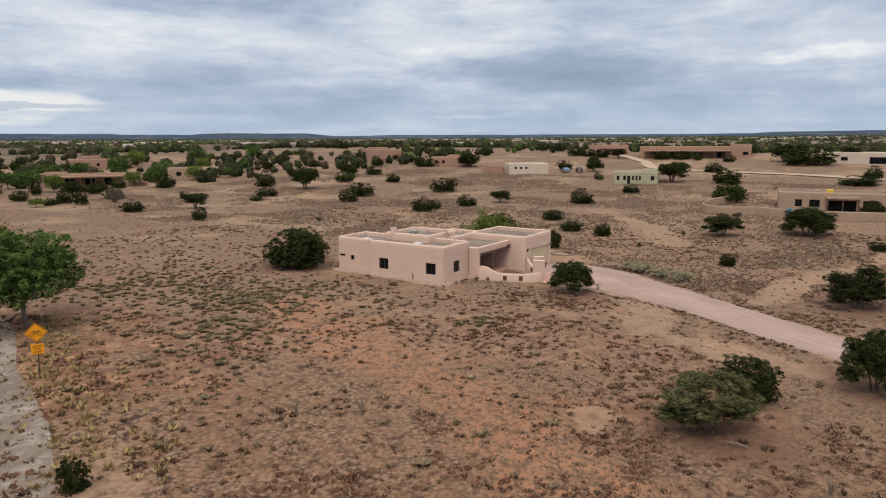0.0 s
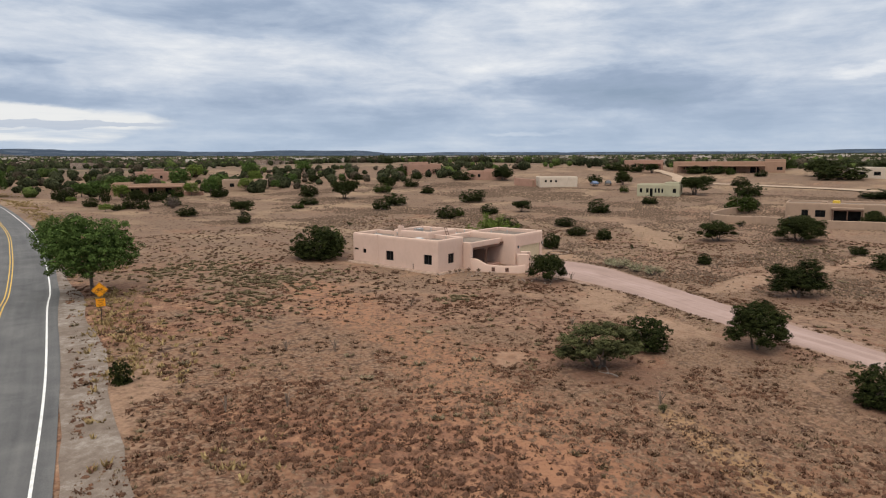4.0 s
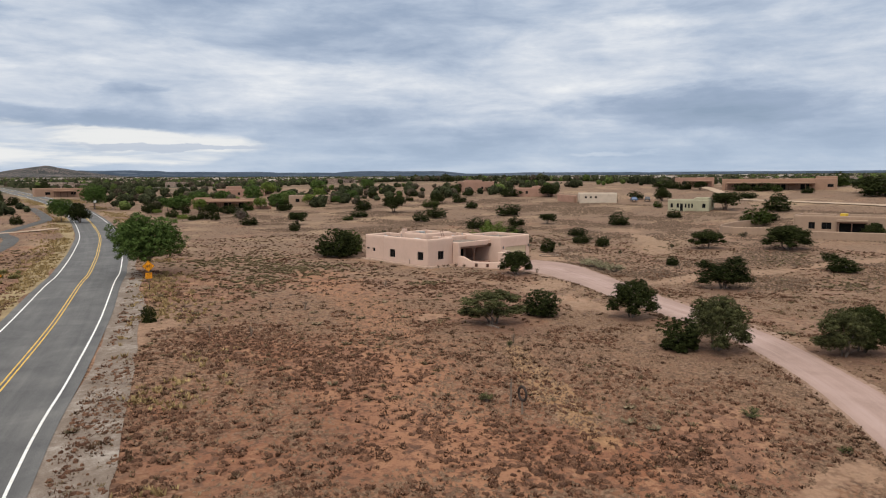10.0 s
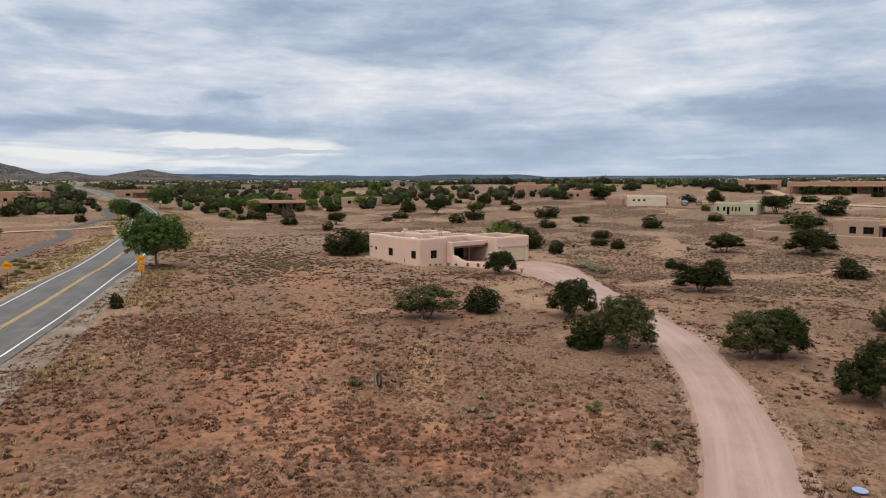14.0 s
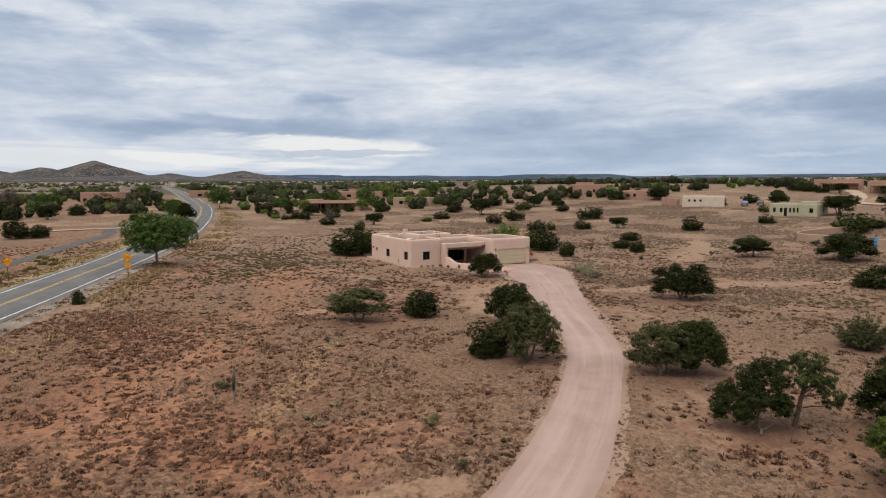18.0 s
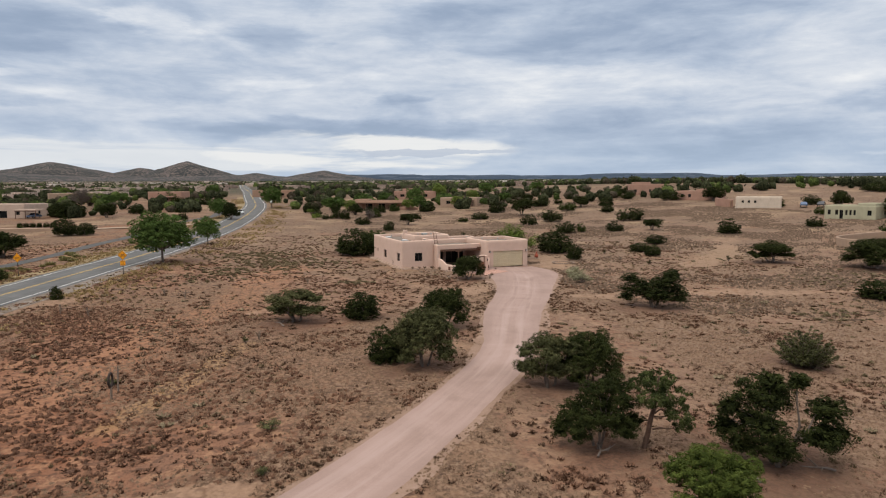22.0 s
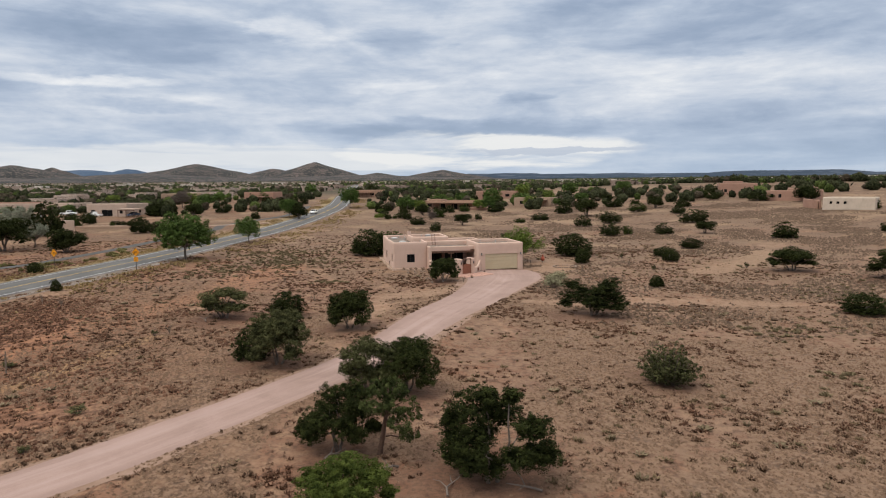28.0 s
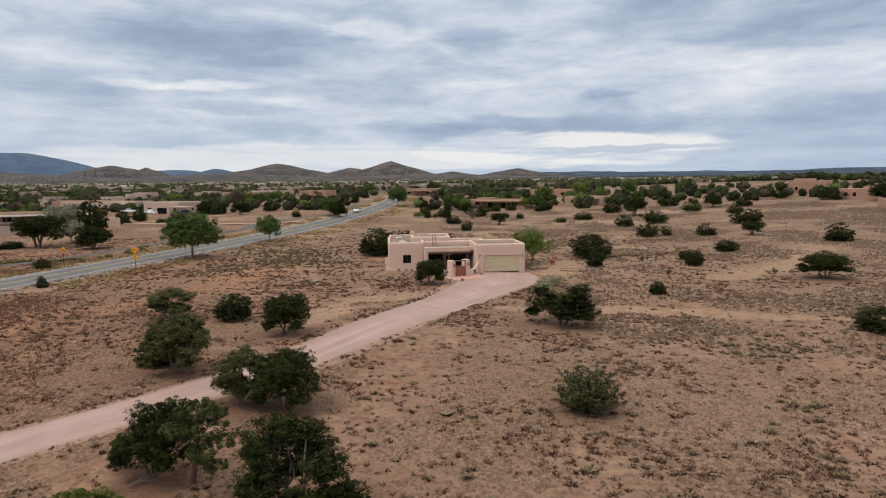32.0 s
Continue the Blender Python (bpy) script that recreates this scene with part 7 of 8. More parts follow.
vehicle("car", -9.4, 133.5, 258, "carpaint", "white sports car on the paved road", "car", 4.4)
vehicle("pickup_truck", -81.8, 145.4, 153, "carpaint", "white pickup truck parked before a tan house", "pickup truck", 5.6, True)
vehicle("camper_van", -94.0, 159.0, -20, "carpaint", "white camper parked beside a house", "camper", 5.4, True)
vehicle("car", -68.6, 141.4, -117, "carpaint_blue", "dark blue car parked under a carport", "car", 4.6)
vehicle("car", 142.5, 49.5, 40, "carpaint_blue", "blue-grey car parked beside the pale house", "car", 4.8)
vehicle("car", 145.5, 46.0, 30, "carpaint_grey", "dark grey car parked beside the pale house", "car", 4.5)

# ---- far town and woods ----
rs = np.random.RandomState(21)


def lumps(n, tris, sizes, xs_, ys_, flat=0.75, leaf=0.35, name="far_trees", mat="fartree", label="", category="", group=""):
    z_ = ground_z(xs_, ys_)
    c = np.stack([xs_, ys_, z_ + sizes * 0.42], 1)
    d = rs.normal(size=(n, tris, 3))
    d /= np.linalg.norm(d, axis=2)[..., None]
    d[..., 2] = np.abs(d[..., 2]) * 1.2 - 0.45
    lump_ = 1 + 0.35 * np.sin(3 * np.arctan2(d[..., 1:2], d[..., 0:1]) + xs_[:, None, None]) * np.cos(2.5 * d[..., 2:3] + ys_[:, None, None])
    p = c[:, None, :] + d * (sizes * 0.5)[:, None, None] * (0.6 + 0.4 * rs.rand(n, tris, 1)) * lump_ * np.array([1.15, 1.15, flat])
    a, b = rs.normal(size=(n, tris, 3)), rs.normal(size=(n, tris, 3))
    s = (sizes * leaf)[:, None, None]
    a /= np.linalg.norm(a, axis=2)[..., None]
    b /= np.linalg.norm(b, axis=2)[..., None]
    v = np.stack([p, p + a * s, p + b * s], 2).reshape(-1, 3)
    return tagged(new(name, tri_mesh(name, v, 3, M[mat])), label, category, group, "stuff")


def scatter(n, rmin, rmax, az0, az1, thin=None):
    """Places by distance and azimuth round the house, clear of the road."""
    r = np.sqrt(rs.rand(n) * (rmax ** 2 - rmin ** 2) + rmin ** 2)
    a = np.radians(az0 + (az1 - az0) * rs.rand(n))
    x, y = r * np.cos(a), r * np.sin(a)
    keep = far_from(x, y, road[::3], 13.0) & (value_noise(x, y, 45, 31) > (0.30 if thin is None else thin))
    return x[keep], y[keep]


def tree_mass(name, x, y, wide, high, mat, label, sides=7, rings=((0.62, -0.02), (1.0, 0.38), (0.74, 0.78)), leaves=0):
    """Far crowns: a lumpy closed mass each, with loose leaves round its outline."""
    n = len(x)
    z = ground_z(x, y)
    cols, turn_ = [], rs.rand(n) * math.tau
    for rad_, up_ in rings:
        for s in range(sides):
            a = turn_ + math.tau * (s + 0.6 * rs.rand(n)) / sides
            q = 0.5 * wide * rad_ * (0.66 + 0.55 * rs.rand(n))
            cols.append(np.stack([x + q * np.cos(a), y + q * np.sin(a), z + high * (up_ + 0.20 * (rs.rand(n) - 0.5))], -1))
    cols.append(np.stack([x + (rs.rand(n) - 0.5) * wide * 0.4, y + (rs.rand(n) - 0.5) * wide * 0.4, z + high], -1))
    v = np.stack(cols, 1)
    k, nr = v.shape[1], len(rings)
    tri = [((nr - 1) * sides + s, (nr - 1) * sides + (s + 1) % sides, k - 1) for s in range(sides)]
    for r in range(nr - 1):
        for s in range(sides):
            s2 = (s + 1) % sides
            tri += [(r * sides + s, r * sides + s2, (r + 1) * sides + s), (r * sides + s2, (r + 1) * sides + s2, (r + 1) * sides + s)]
    f = ((np.arange(n) * k)[:, None, None] + np.array(tri)[None]).reshape(-1, 3)
    v = v.reshape(-1, 3)
    if leaves:
        d = rs.normal(size=(n, leaves, 3))
        d /= np.linalg.norm(d, axis=2)[..., None]
        p = np.stack([x, y, z + high * 0.5], -1)[:, None] + d * np.stack([wide * 0.5, wide * 0.5, high * 0.52], -1)[:, None] * (0.85 + 0.25 * rs.rand(n, leaves, 1))
        p[..., 2] = np.maximum(p[..., 2], z[:, None])
        a, c = rs.normal(size=p.shape), rs.normal(size=p.shape)
        s = (wide * 0.09)[:, None, None]
        lv = np.stack([p, p + a * s, p + c * s], 2).reshape(-1, 3)
        f = np.vstack([f, len(v) + np.arange(len(lv)).reshape(-1, 3)])
        v = np.vstack([v, lv])
    me = bpy.data.meshes.new(name)
    me.vertices.add(len(v))
    me.vertices.foreach_set("co", v.astype(np.float32).ravel())
    me.loops.add(len(f) * 3)
    me.loops.foreach_set("vertex_index", f.ravel().astype(np.int32))
    me.polygons.add(len(f))
    me.polygons.foreach_set("loop_start", np.arange(0, len(f) * 3, 3, dtype=np.int32))
    me.polygons.foreach_set("loop_total", np.full(len(f), 3, dtype=np.int32))
    me.materials.append(M[mat])
    me.update(calc_edges=True)
    return tagged(new(name, me), label, "trees", "", "stuff")


houses_xy = np.array([o.location[:2] for o in bpy.data.objects if o.parent is None and o.name.startswith("adobe_house")])
LOW = ((1.0, -0.05), (0.72, 0.62))
for lo, hi, cnt, s0, s1, rings, lv in ((150, 430, 4300, 2.4, 5.4, None, 20), (400, 1000, 21000, 3.2, 6.8, LOW, 2), (950, 2650, 30000, 4.0, 8.0, LOW[:1], 0)):
    x, y = scatter(cnt, lo, hi, -42, 150)
    ok = far_from(x, y, houses_xy, 11.0) & ~((y < 128 + 0.25 * (x > 90) * (90 - x)) & (x < 215) & (lo < 300))
    x, y = x[ok], y[ok]
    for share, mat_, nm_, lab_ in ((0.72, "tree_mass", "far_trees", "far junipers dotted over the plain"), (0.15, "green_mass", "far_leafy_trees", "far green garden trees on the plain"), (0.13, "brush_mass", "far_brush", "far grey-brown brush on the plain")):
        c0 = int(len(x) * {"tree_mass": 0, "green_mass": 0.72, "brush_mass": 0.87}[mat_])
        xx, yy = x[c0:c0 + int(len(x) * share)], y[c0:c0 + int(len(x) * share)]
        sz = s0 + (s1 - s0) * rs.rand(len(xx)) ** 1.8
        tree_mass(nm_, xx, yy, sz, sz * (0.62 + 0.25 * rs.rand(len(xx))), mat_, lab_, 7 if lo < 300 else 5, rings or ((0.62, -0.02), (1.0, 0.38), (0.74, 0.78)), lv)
# the neighbourhood across the road
x, y = -62 - 190 * rs.rand(1900), 100 + 330 * rs.rand(1900)
ok = far_from(x, y, road[::3], 16) & far_from(x, y, bike, 4) & far_from(x, y, houses_xy, 12) & (value_noise(x, y, 13, 8) > 0.40) & ~((x > -92) & (y < 143) & (x < -46))
x, y = x[ok], y[ok]
h, q = len(x) // 2, len(x) * 3 // 4
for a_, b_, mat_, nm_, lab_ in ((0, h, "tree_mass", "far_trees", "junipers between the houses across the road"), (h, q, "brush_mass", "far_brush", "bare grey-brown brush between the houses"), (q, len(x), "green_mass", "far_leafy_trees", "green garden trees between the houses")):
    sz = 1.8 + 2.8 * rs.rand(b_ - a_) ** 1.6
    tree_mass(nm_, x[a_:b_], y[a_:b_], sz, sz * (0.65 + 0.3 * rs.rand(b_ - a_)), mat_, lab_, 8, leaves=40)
# behind the camera's line, to close the land
x, y = -260 + 520 * rs.rand(260), -330 + 190 * rs.rand(260)
lumps(len(x), 40, 3 + 3 * rs.rand(len(x)), x, y, 0.8, 0.3, "far_trees", "fartree", "junipers on the range to the south", "trees")


def far_houses(n, rmin, rmax, az0, az1, thin, tall=1.0, mat="farwall"):
    x_, y_ = scatter(n, rmin, rmax, az0, az1, thin)
    verts, faces = [], []
    for cx, cy in zip(x_, y_):
        z = gz(cx, cy)
        for part_ in range(2):
            a = rs.rand() * math.tau
            l, d, h = 3.5 + 4 * rs.rand(), 3.2 + 2.4 * rs.rand(), tall * (2.4 + 0.8 * rs.rand() + part_ * 0.4)
            ox, oy = (rs.rand() - 0.5) * 10 * part_, (rs.rand() - 0.5) * 8 * part_
            b0 = len(verts)
            for zz in (-2, h):
                for sx, sy in ((-1, -1), (1, -1), (1, 1), (-1, 1)):
                    px, py = sx * l, sy * d
                    verts.append((cx + ox + px * math.cos(a) - py * math.sin(a), cy + oy + px * math.sin(a) + py * math.cos(a), z + zz))
            faces += [(b0 + 4, b0 + 5, b0 + 6, b0 + 7)] + [(b0 + i, b0 + (i + 1) % 4, b0 + 4 + (i + 1) % 4, b0 + 4 + i) for i in range(4)]
    return tagged(new("far_town", mesh_of("far_town", verts, faces, M[mat])), "far flat-roofed adobe houses of the town", "town", "", "stuff")


far_houses(60, 330, 650, 55, 140, 0.2)
far_houses(150, 400, 700, -25, 60, 0.2)
far_houses(120, 260, 640, 88, 140, 0.15)
far_houses(800, 600, 1600, -30, 140, 0.1)
far_houses(450, 600, 2000, 85, 140, 0.1, 1.2)
far_houses(110, 480, 1300, -30, 66, 0.1, 1.35, "farpale")
far_houses(110, 600, 1500, 66, 140, 0.1, 1.35, "farpale")
far_houses(800, 1500, 2700, -30, 140, 0.2)

# ---- grass and tufts ----
house_box = (-1.0, 19.5, -7.5, 15.2)


def open_ground(x, y):
    inside = (x > house_box[0]) & (x < house_box[1]) & (y > -3.6) & (y < house_box[3])
    court_ = (x > 4.8) & (x < 12.2) & (y > -9.3) & (y < 0)
    return ~inside & ~court_ & far_from(x, y, road, 5.0) & far_from(x, y, drive, drive_w / 2 + 0.15) & far_from(x, y, bike, 1.6)


def tufts(name, x, y, size, high, blades, mat, label, lean=1.3, width=0.24):
    """Tufts of pointed blades."""
    n = len(x)
    z = land_z(x, y) - 0.02
    a = rs.rand(n, blades) * math.tau
    r = np.sqrt(rs.rand(n, blades))
    base = np.stack([x[:, None] + 0.45 * size[:, None] * r * np.cos(a), y[:, None] + 0.45 * size[:, None] * r * np.sin(a), np.broadcast_to(z[:, None], a.shape)], -1)
    a2 = a + rs.normal(size=a.shape) * 0.7
    hh = high[:, None] * (0.55 + 0.6 * rs.rand(n, blades))
    tip = base + np.stack([np.cos(a2) * lean * size[:, None] * 0.4, np.sin(a2) * lean * size[:, None] * 0.4, hh + 0.08], -1)
    a3 = rs.rand(n, blades) * math.pi
    half = np.stack([np.cos(a3), np.sin(a3), np.zeros_like(a3)], -1) * (size[:, None, None] * width)
    v = np.stack([base - half, base + half, tip], 2).reshape(-1, 3)
    return tagged(new(name, tri_mesh(name, v, 3, M[mat])), label, "grass" if "grass" in name else "shrubs", "", "stuff")


def field(n, x0, x1, y0, y1):
    x, y = x0 + (x1 - x0) * rs.rand(n), y0 + (y1 - y0) * rs.rand(n)
    return x, y


# near range
def mounds(name, x, y, size, high, mat, label, sides=6, round_=False):
    """Low ragged domes, each one a closed little heap of leaves."""
    n = len(x)
    z = land_z(x, y)
    rings = ((1.0, -0.35), (0.72, 0.62)) if round_ else ((1.0, -0.25),)
    cols = []
    turn_ = rs.rand(n) * math.tau
    for rad_, up_ in rings:
        for s in range(sides):
            a = turn_ + math.tau * (s + 0.5 * rs.rand(n)) / sides
            q = 0.5 * size * rad_ * (0.55 + 0.8 * rs.rand(n))
            cols.append(np.stack([x + q * np.cos(a), y + q * np.sin(a), z + high * (up_ + 0.35 * (rs.rand(n) - 0.5))], -1))
    cols.append(np.stack([x + (rs.rand(n) - 0.5) * size * 0.3, y + (rs.rand(n) - 0.5) * size * 0.3, z + high], -1))
    v = np.stack(cols, 1)
    k = v.shape[1]
    base = (np.arange(n) * k)[:, None, None]
    top = k - 1
    o = 0 if not round_ else sides
    tri = [(o + s, o + (s + 1) % sides, top) for s in range(sides)]
    if round_:
        for s in range(sides):
            s2 = (s + 1) % sides
            tri += [(s, s2, sides + s), (s2, sides + s2, sides + s)]
    f = (base + np.array(tri)[None]).reshape(-1, 3)
    me = bpy.data.meshes.new(name)
    me.vertices.add(n * k)
    me.vertices.foreach_set("co", v.reshape(-1).astype(np.float32))
    me.loops.add(len(f) * 3)
    me.loops.foreach_set("vertex_index", f.ravel().astype(np.int32))
    me.polygons.add(len(f))
    me.polygons.foreach_set("loop_start", np.arange(0, len(f) * 3, 3, dtype=np.int32))
    me.polygons.foreach_set("loop_total", np.full(len(f), 3, dtype=np.int32))
    me.polygons.foreach_set("use_smooth", np.ones(len(f), dtype=bool))
    me.materials.append(M[mat])
    me.update(calc_edges=True)
    return tagged(new(name, me), label, "grass" if "grass" in name else "shrubs", "", "stuff")


def clumps(name, x, y, size, high, blades, mat, label):
    """Ragged heaps of blades that lean out from their middle."""
    n = len(x)
    z = land_z(x, y) - 0.02
    a, r = rs.rand(n, blades) * math.tau, np.sqrt(rs.rand(n, blades))
    sz, hh = size[:, None], high[:, None] * (1.05 - 0.55 * r * r) * (0.65 + 0.55 * rs.rand(n, blades))
    ca, sa = np.cos(a), np.sin(a)
    base = np.stack([x[:, None] + 0.42 * sz * r * ca, y[:, None] + 0.42 * sz * r * sa, np.broadcast_to(z[:, None], a.shape)], -1)
    out = 0.20 * sz * (0.3 + r)
    tip = base + np.stack([ca * out, sa * out, hh], -1) + rs.normal(size=base.shape) * (0.05 * sz)[..., None]
    a2 = a + math.pi / 2 + rs.normal(size=a.shape) * 0.5
    half = np.stack([np.cos(a2), np.sin(a2), np.zeros_like(a2)], -1) * (0.15 * sz)[..., None]
    v = np.stack([base - half, base + half, tip], 2).reshape(-1, 3)
    return tagged(new(name, tri_mesh(name, v, 3, M[mat])), label, "grass" if "grass" in name else "shrubs", "", "stuff")


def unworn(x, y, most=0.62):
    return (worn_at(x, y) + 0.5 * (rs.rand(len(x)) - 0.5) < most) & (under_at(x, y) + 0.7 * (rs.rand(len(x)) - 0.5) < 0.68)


# close turf nearest the camera's line, thinning towards the house
x, y = field(175000, -52, 50, -88, -8)
ok = (turf_at(x, y) + 0.35 * (rs.rand(len(x)) - 0.5) > 0.45) & (bare_at(x, y) < 0.5) & (rs.rand(len(x)) < np.clip((8 - (y + 0.3 * np.abs(x + 20))) / 60, 0.15, 1)) & unworn(x, y)
x, y = x[ok], y[ok]
ok = open_ground(x, y)
x, y = x[ok], y[ok]
mounds("grass_turf", x, y, 0.13 + 0.20 * rs.rand(len(x)), 0.05 + 0.06 * rs.rand(len(x)), "grama", "close grey-tan grama grass over the range", 5)
# darker tufts on the red soil between
x, y = field(110000, -72, 66, -92, 60)
near_ = np.clip((30 - y) / 70, 0.35, 1)
dens = 0.45 * value_noise(x, y, 8.0, 11) + 0.35 * value_noise(x, y, 2.4, 12) + 0.20 * rs.rand(len(x))
ok = (dens > 0.50 + 0.08 * turf_at(x, y) + 0.12 * bare_at(x, y) + 0.05 * np.clip((x + 10) / 20, 0, 1)) & (rs.rand(len(x)) < near_) & unworn(x, y)
x, y = x[ok], y[ok]
ok = open_ground(x, y)
x, y = x[ok], y[ok]
size = 0.15 + 0.40 * rs.rand(len(x)) ** 2.2
big = size > 0.30
mounds("dark_tufts", x[~big], y[~big], size[~big], 0.06 + 0.08 * rs.rand((~big).sum()), "brown_tuft", "low dark brown tufts on red soil", 6)
clumps("dark_tufts", x[big], y[big], size[big], 0.08 + 0.08 * rs.rand(big.sum()), 20, "brown_tuft", "ragged dark brown tufts on red soil")
# dense brown tussocks with dark gaps over the west of the field, thinner to the east
x, y = field(105000, -66, 52, -90, 22)
dens = 0.42 * value_noise(x, y, 6.5, 71) + 0.38 * value_noise(x, y, 1.5, 72) + 0.20 * rs.rand(len(x))
ok = (dens > 0.46 + 0.21 * np.clip((x + 37) / 14, 0, 1) + 0.06 * np.clip((y + 10) / 30, 0, 1) + 0.08 * bare_at(x, y) + 0.14 * near_line(x, y, *WASH)) & unworn(x, y)
x, y = x[ok], y[ok]
ok = open_ground(x, y)
x, y = x[ok], y[ok]
big = (rs.rand(len(x)) < 0.4) | (x > -18)
h = big.sum()
clumps("grass_tussocks", x[big], y[big], 0.26 + 0.34 * rs.rand(h) ** 1.6, 0.08 + 0.10 * rs.rand(h), 18, "tussock", "ragged brown grass tussocks over the field")
x, y = x[~big], y[~big]
mounds("grass_tussocks", x, y, 0.18 + 0.32 * rs.rand(len(x)) ** 1.6, 0.07 + 0.09 * rs.rand(len(x)), "tussock", "dense brown grass tussocks over the field", 7, True)
x, y = field(8000, -72, 66, -92, 60)
dens = 0.5 * value_noise(x, y, 12.0, 13) + 0.25 * value_noise(x, y, 2.5, 14) + 0.25 * rs.rand(len(x))
ok = open_ground(x, y) & (dens > 0.54) & unworn(x, y, 0.7)
x, y = x[ok], y[ok]
clumps("snakeweed", x, y, 0.34 + 0.44 * rs.rand(len(x)) ** 2.0, 0.10 + 0.12 * rs.rand(len(x)), 28, "weed", "brown snakeweed clumps on red soil")
# bunch grass: darker clumps gathered in drifts
x, y = field(22000, -72, 66, -80, 60)
dens = 0.40 * value_noise(x, y, 7.0, 73) + 0.40 * value_noise(x, y, 1.9, 74) + 0.20 * rs.rand(len(x))
ok = (dens > 0.565 + 0.10 * bare_at(x, y)) & open_ground(x, y) & unworn(x, y)
x, y = x[ok], y[ok]
clumps("bunch_grass", x, y, 0.28 + 0.40 * rs.rand(len(x)) ** 2, 0.07 + 0.08 * rs.rand(len(x)), 24, "brown_tuft", "dark clumps of bunch grass in drifts")
x, y = field(5000, -72, 66, -92, 60)
ok = open_ground(x, y) & (value_noise(x, y, 9, 16) > 0.52) & unworn(x, y, 0.8)
x, y = x[ok], y[ok]
clumps("olive_weeds", x, y, 0.25 + 0.42 * rs.rand(len(x)) ** 2, 0.10 + 0.14 * rs.rand(len(x)), 24, "olive_tuft", "olive-brown weeds in the dry grass")
# pale straw grass, thickest along the old trail
x, y = field(26000, -72, 66, -92, 60)
ok = (rs.rand(len(x)) < 0.3) & ((value_noise(x, y, 14, 15) > 0.62) | (straw_at(x, y) > 0.3))
x, y = x[ok], y[ok]
ok = open_ground(x, y)
x, y = x[ok], y[ok]
tufts("grass_straw", x, y, 0.10 + 0.10 * rs.rand(len(x)), 0.06 + 0.08 * rs.rand(len(x)), 8, "drygrass", "thin straw grass")
# weeds along both edges of the drive
i = rs.randint(0, len(drive), 2000)
sgn = np.where(rs.rand(2000) < 0.5, -1, 1)
off = (drive_w[i] / 2 + 0.05 + np.abs(rs.normal(size=2000)) * 0.75) * sgn
x, y = drive[i, 0] - drive_way[i, 1] * off, drive[i, 1] + drive_way[i, 0] * off
ok = open_ground(x, y) & (y < -8)
x, y = x[ok], y[ok]
ok = rs.rand(len(x)) < 0.12 + 0.9 * (value_noise(x, y, 5, 19) > 0.52)
x, y = x[ok], y[ok]
clumps("verge_weeds", x, y, 0.20 + 0.36 * rs.rand(len(x)) ** 1.8, 0.08 + 0.11 * rs.rand(len(x)), 26, "weed", "brown weeds along the edge of the drive")
x, y = field(1500, -72, 66, -92, 60)
ok = open_ground(x, y) & (value_noise(x, y, 9, 16) > 0.55)
x, y = x[ok][:220], y[ok][:220]
tufts("sage_tufts", x, y, 0.25 + 0.35 * rs.rand(len(x)), 0.08 + 0.12 * rs.rand(len(x)), 26, "sage", "small grey-green sage tufts")
# sagebrush stands
sx_, sy_ = [], []
for cx, cy, rx, ry, cnt in ((-15.5, 11.5, 9, 8, 300), (48, -31, 7, 7, 60), (28.8, -45.2, 3.6, 2.6, 45), (23.2, -57.3, 1.6, 1.0, 12), (-9.8, -10.4, 2.2, 1.3, 26), (-25, 3, 6, 5, 90), (18, -60, 8, 5, 16), (-18, 24, 8, 6, 180)):
    sx_.append(cx + rx * rs.normal(size=cnt) * 0.55)
    sy_.append(cy + ry * rs.normal(size=cnt) * 0.55)
x, y = np.concatenate(sx_), np.concatenate(sy_)
ok = open_ground(x, y)
x, y = x[ok], y[ok]
clumps("sagebrush", x, y, 0.34 + 0.46 * rs.rand(len(x)) ** 1.6, 0.12 + 0.13 * rs.rand(len(x)), 70, "sage_tuft", "straw-grey sagebrush stands near the house")
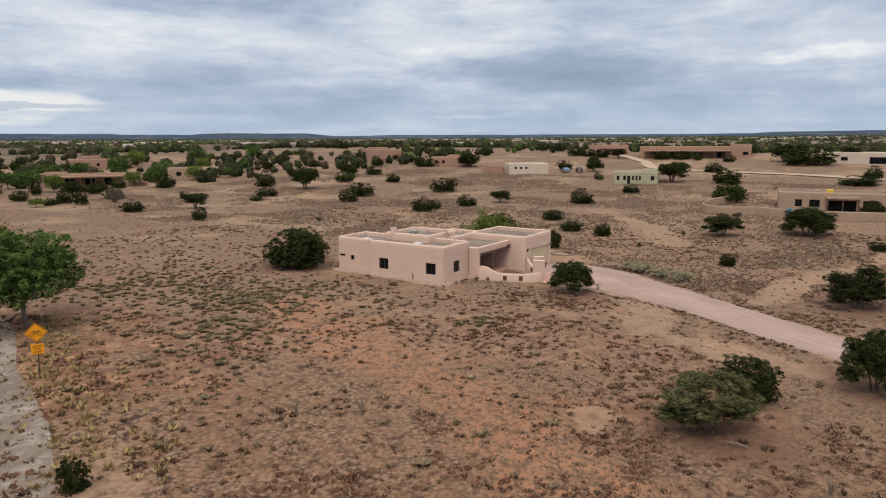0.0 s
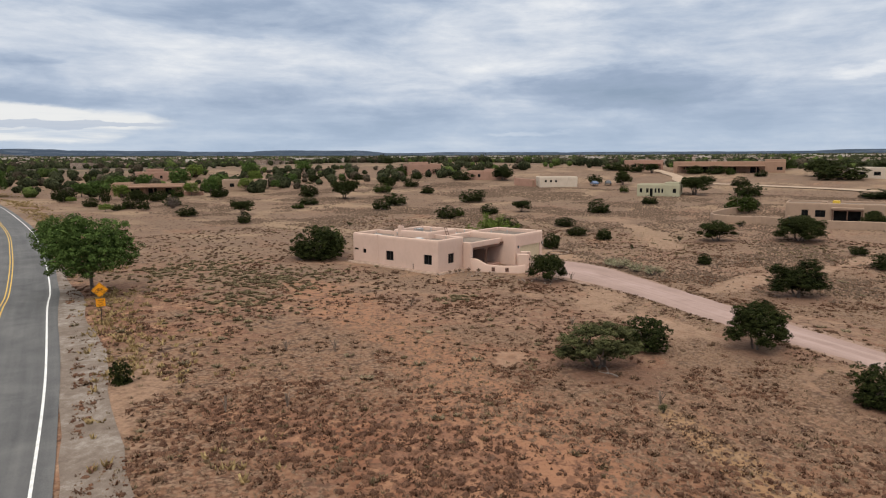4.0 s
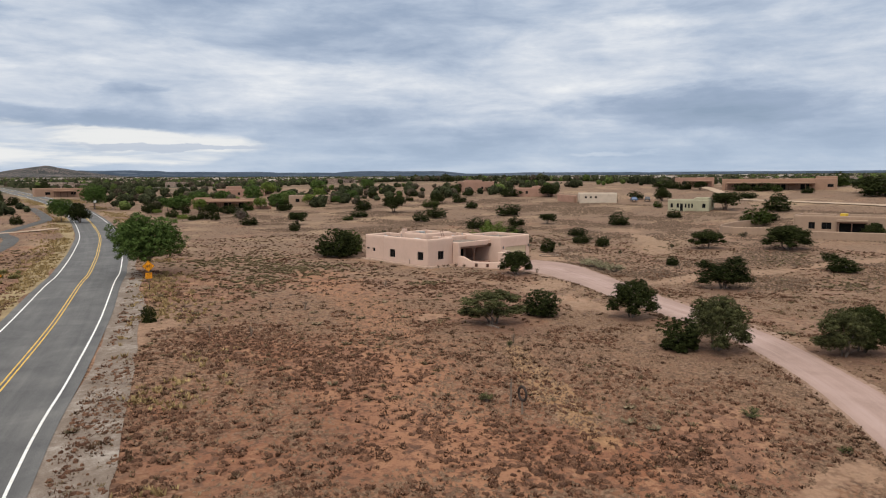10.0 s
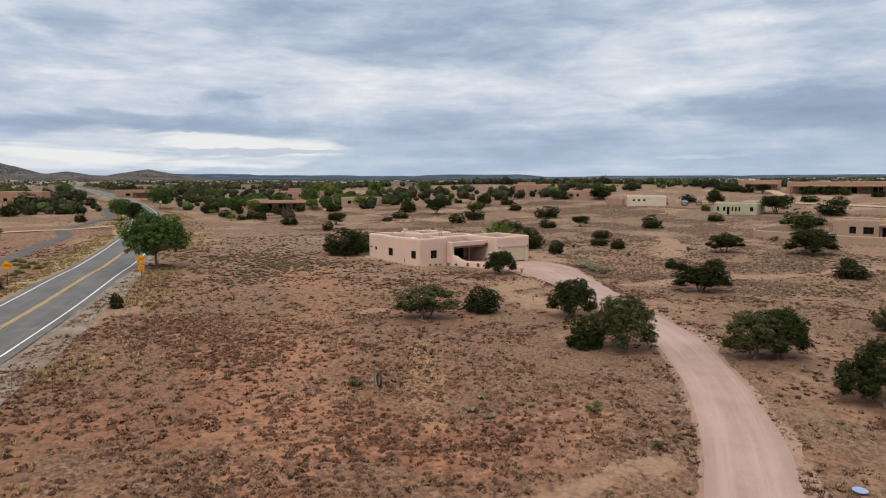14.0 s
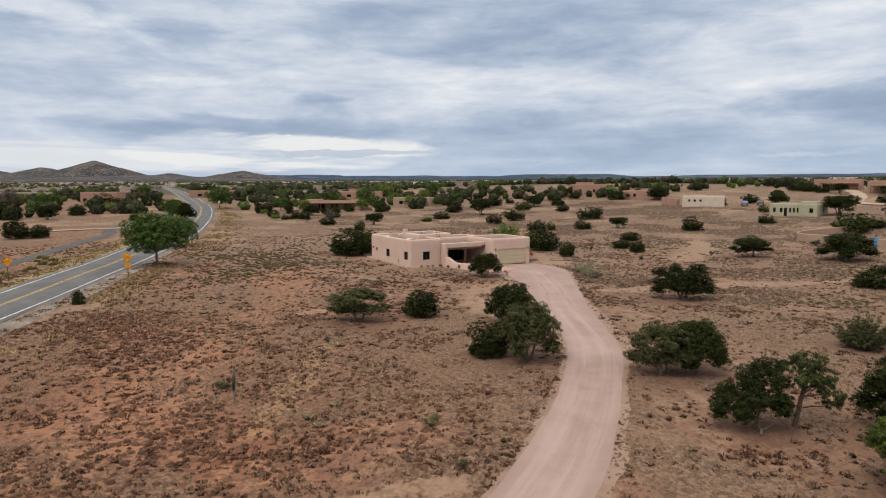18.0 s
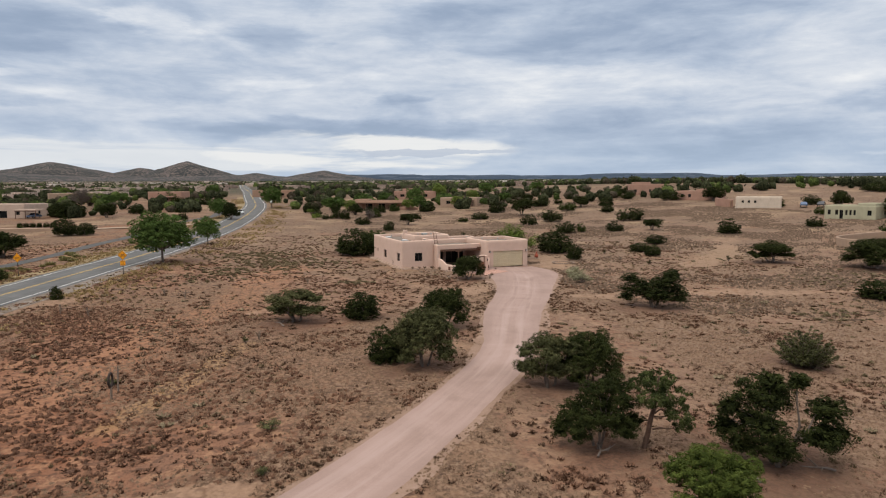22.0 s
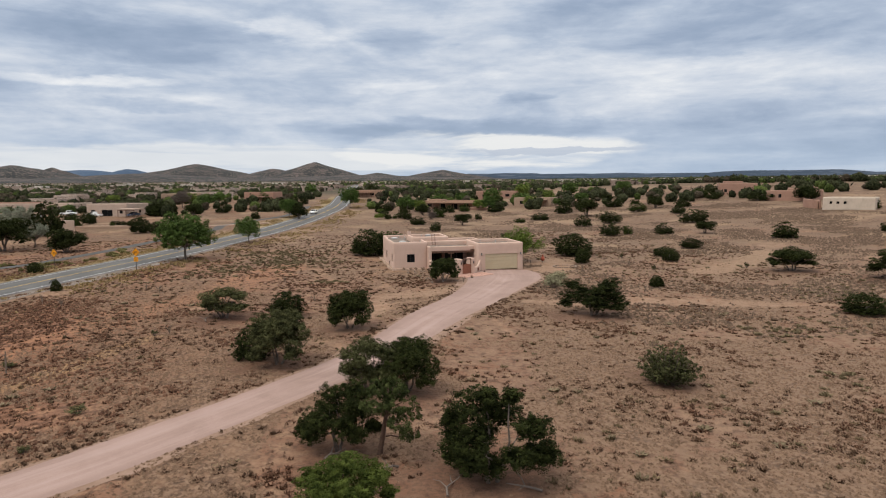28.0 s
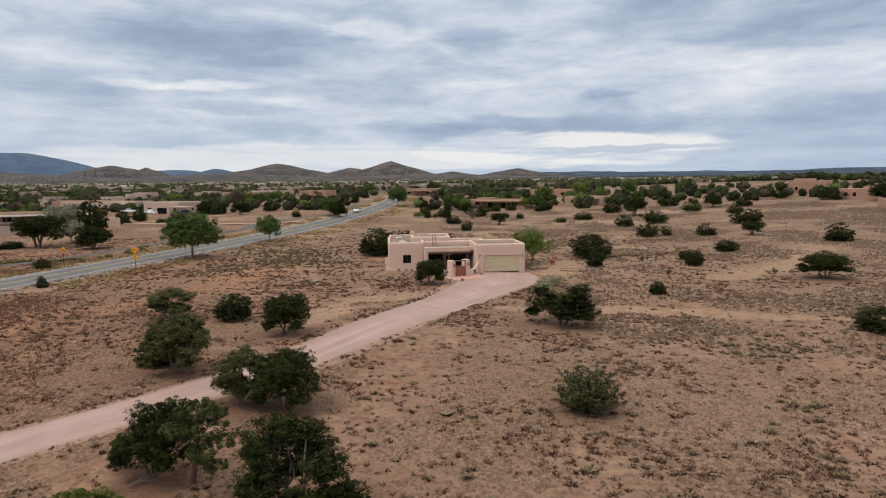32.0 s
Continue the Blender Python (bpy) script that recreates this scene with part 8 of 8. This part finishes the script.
# yellow-green weeds and dry bushes between the path and the road
x, y = np.concatenate([-63.5 + 2.6 * rs.normal(size=44), -53.5 + 2.0 * rs.normal(size=16), -46.2 + 1.2 * rs.normal(size=12)]), np.concatenate([18.6 + 1.3 * rs.normal(size=44), 19 + 3.0 * rs.normal(size=16), 32 + 5 * rs.normal(size=12)])
ok = open_ground(x, y)
x, y = x[ok], y[ok]
clumps("green_weeds", x, y, 0.6 + 0.8 * rs.rand(len(x)), 0.30 + 0.35 * rs.rand(len(x)), 110, "verge_green", "yellow-green weeds between the path and the road")
# the range between the drive and the neighbours' houses
x, y = field(110000, 14, 135, -48, 128)
dens = 0.58 * value_noise(x, y, 9.0, 81) + 0.24 * value_noise(x, y, 2.6, 82) + 0.18 * rs.rand(len(x))
ok = (dens > 0.535) & ~((x > 64) & (y < -40)) & unworn(x, y)
x, y = x[ok], y[ok]
ok = open_ground(x, y)
x, y = x[ok], y[ok]
mounds("range_tufts", x, y, 0.32 + 0.50 * rs.rand(len(x)) ** 2, 0.10 + 0.14 * rs.rand(len(x)), "range_tuft", "brown weeds and tufts in drifts over the range", 5)
# further range
x, y = field(80000, -110, 215, -95, 200)
ok = ((x > 64) | (y > 58) | (x < -70)) & far_from(x, y, road[::2], 6.0) & (0.45 * value_noise(x, y, 17, 17) + 0.40 * value_noise(x, y, 4.5, 18) + 0.15 * rs.rand(len(x)) > 0.55)
x, y = x[ok], y[ok]
mounds("far_grass", x, y, 0.30 + 0.60 * rs.rand(len(x)) ** 2.5, 0.06 + 0.12 * rs.rand(len(x)), "far_tuft", "dry tufts over the further range", 5)
# straw verge of the paved road
i = rs.randint(0, 190, 9000)
sgn = np.where(rs.rand(9000) < 0.55, 1, -1)
off = (5.0 + np.abs(rs.normal(size=9000)) * np.where(sgn > 0, 2.4, 2.6) + np.where(sgn < 0, 1.9, 0)) * sgn
x, y = road[i, 0] - road_way[i, 1] * off, road[i, 1] + road_way[i, 0] * off
x, y = x + rs.normal(size=9000) * 0.9, y + rs.normal(size=9000) * 0.9
ok = far_from(x, y, road, 4.7) & far_from(x, y, bike, 1.6) & (y < 240) & (value_noise(x, y, 6, 44) > 0.36)
x, y = x[ok], y[ok]
tufts("verge_grass", x, y, 0.24 + 0.22 * rs.rand(len(x)), 0.12 + 0.18 * rs.rand(len(x)), 9, "straw", "straw-coloured grass along the paved road")
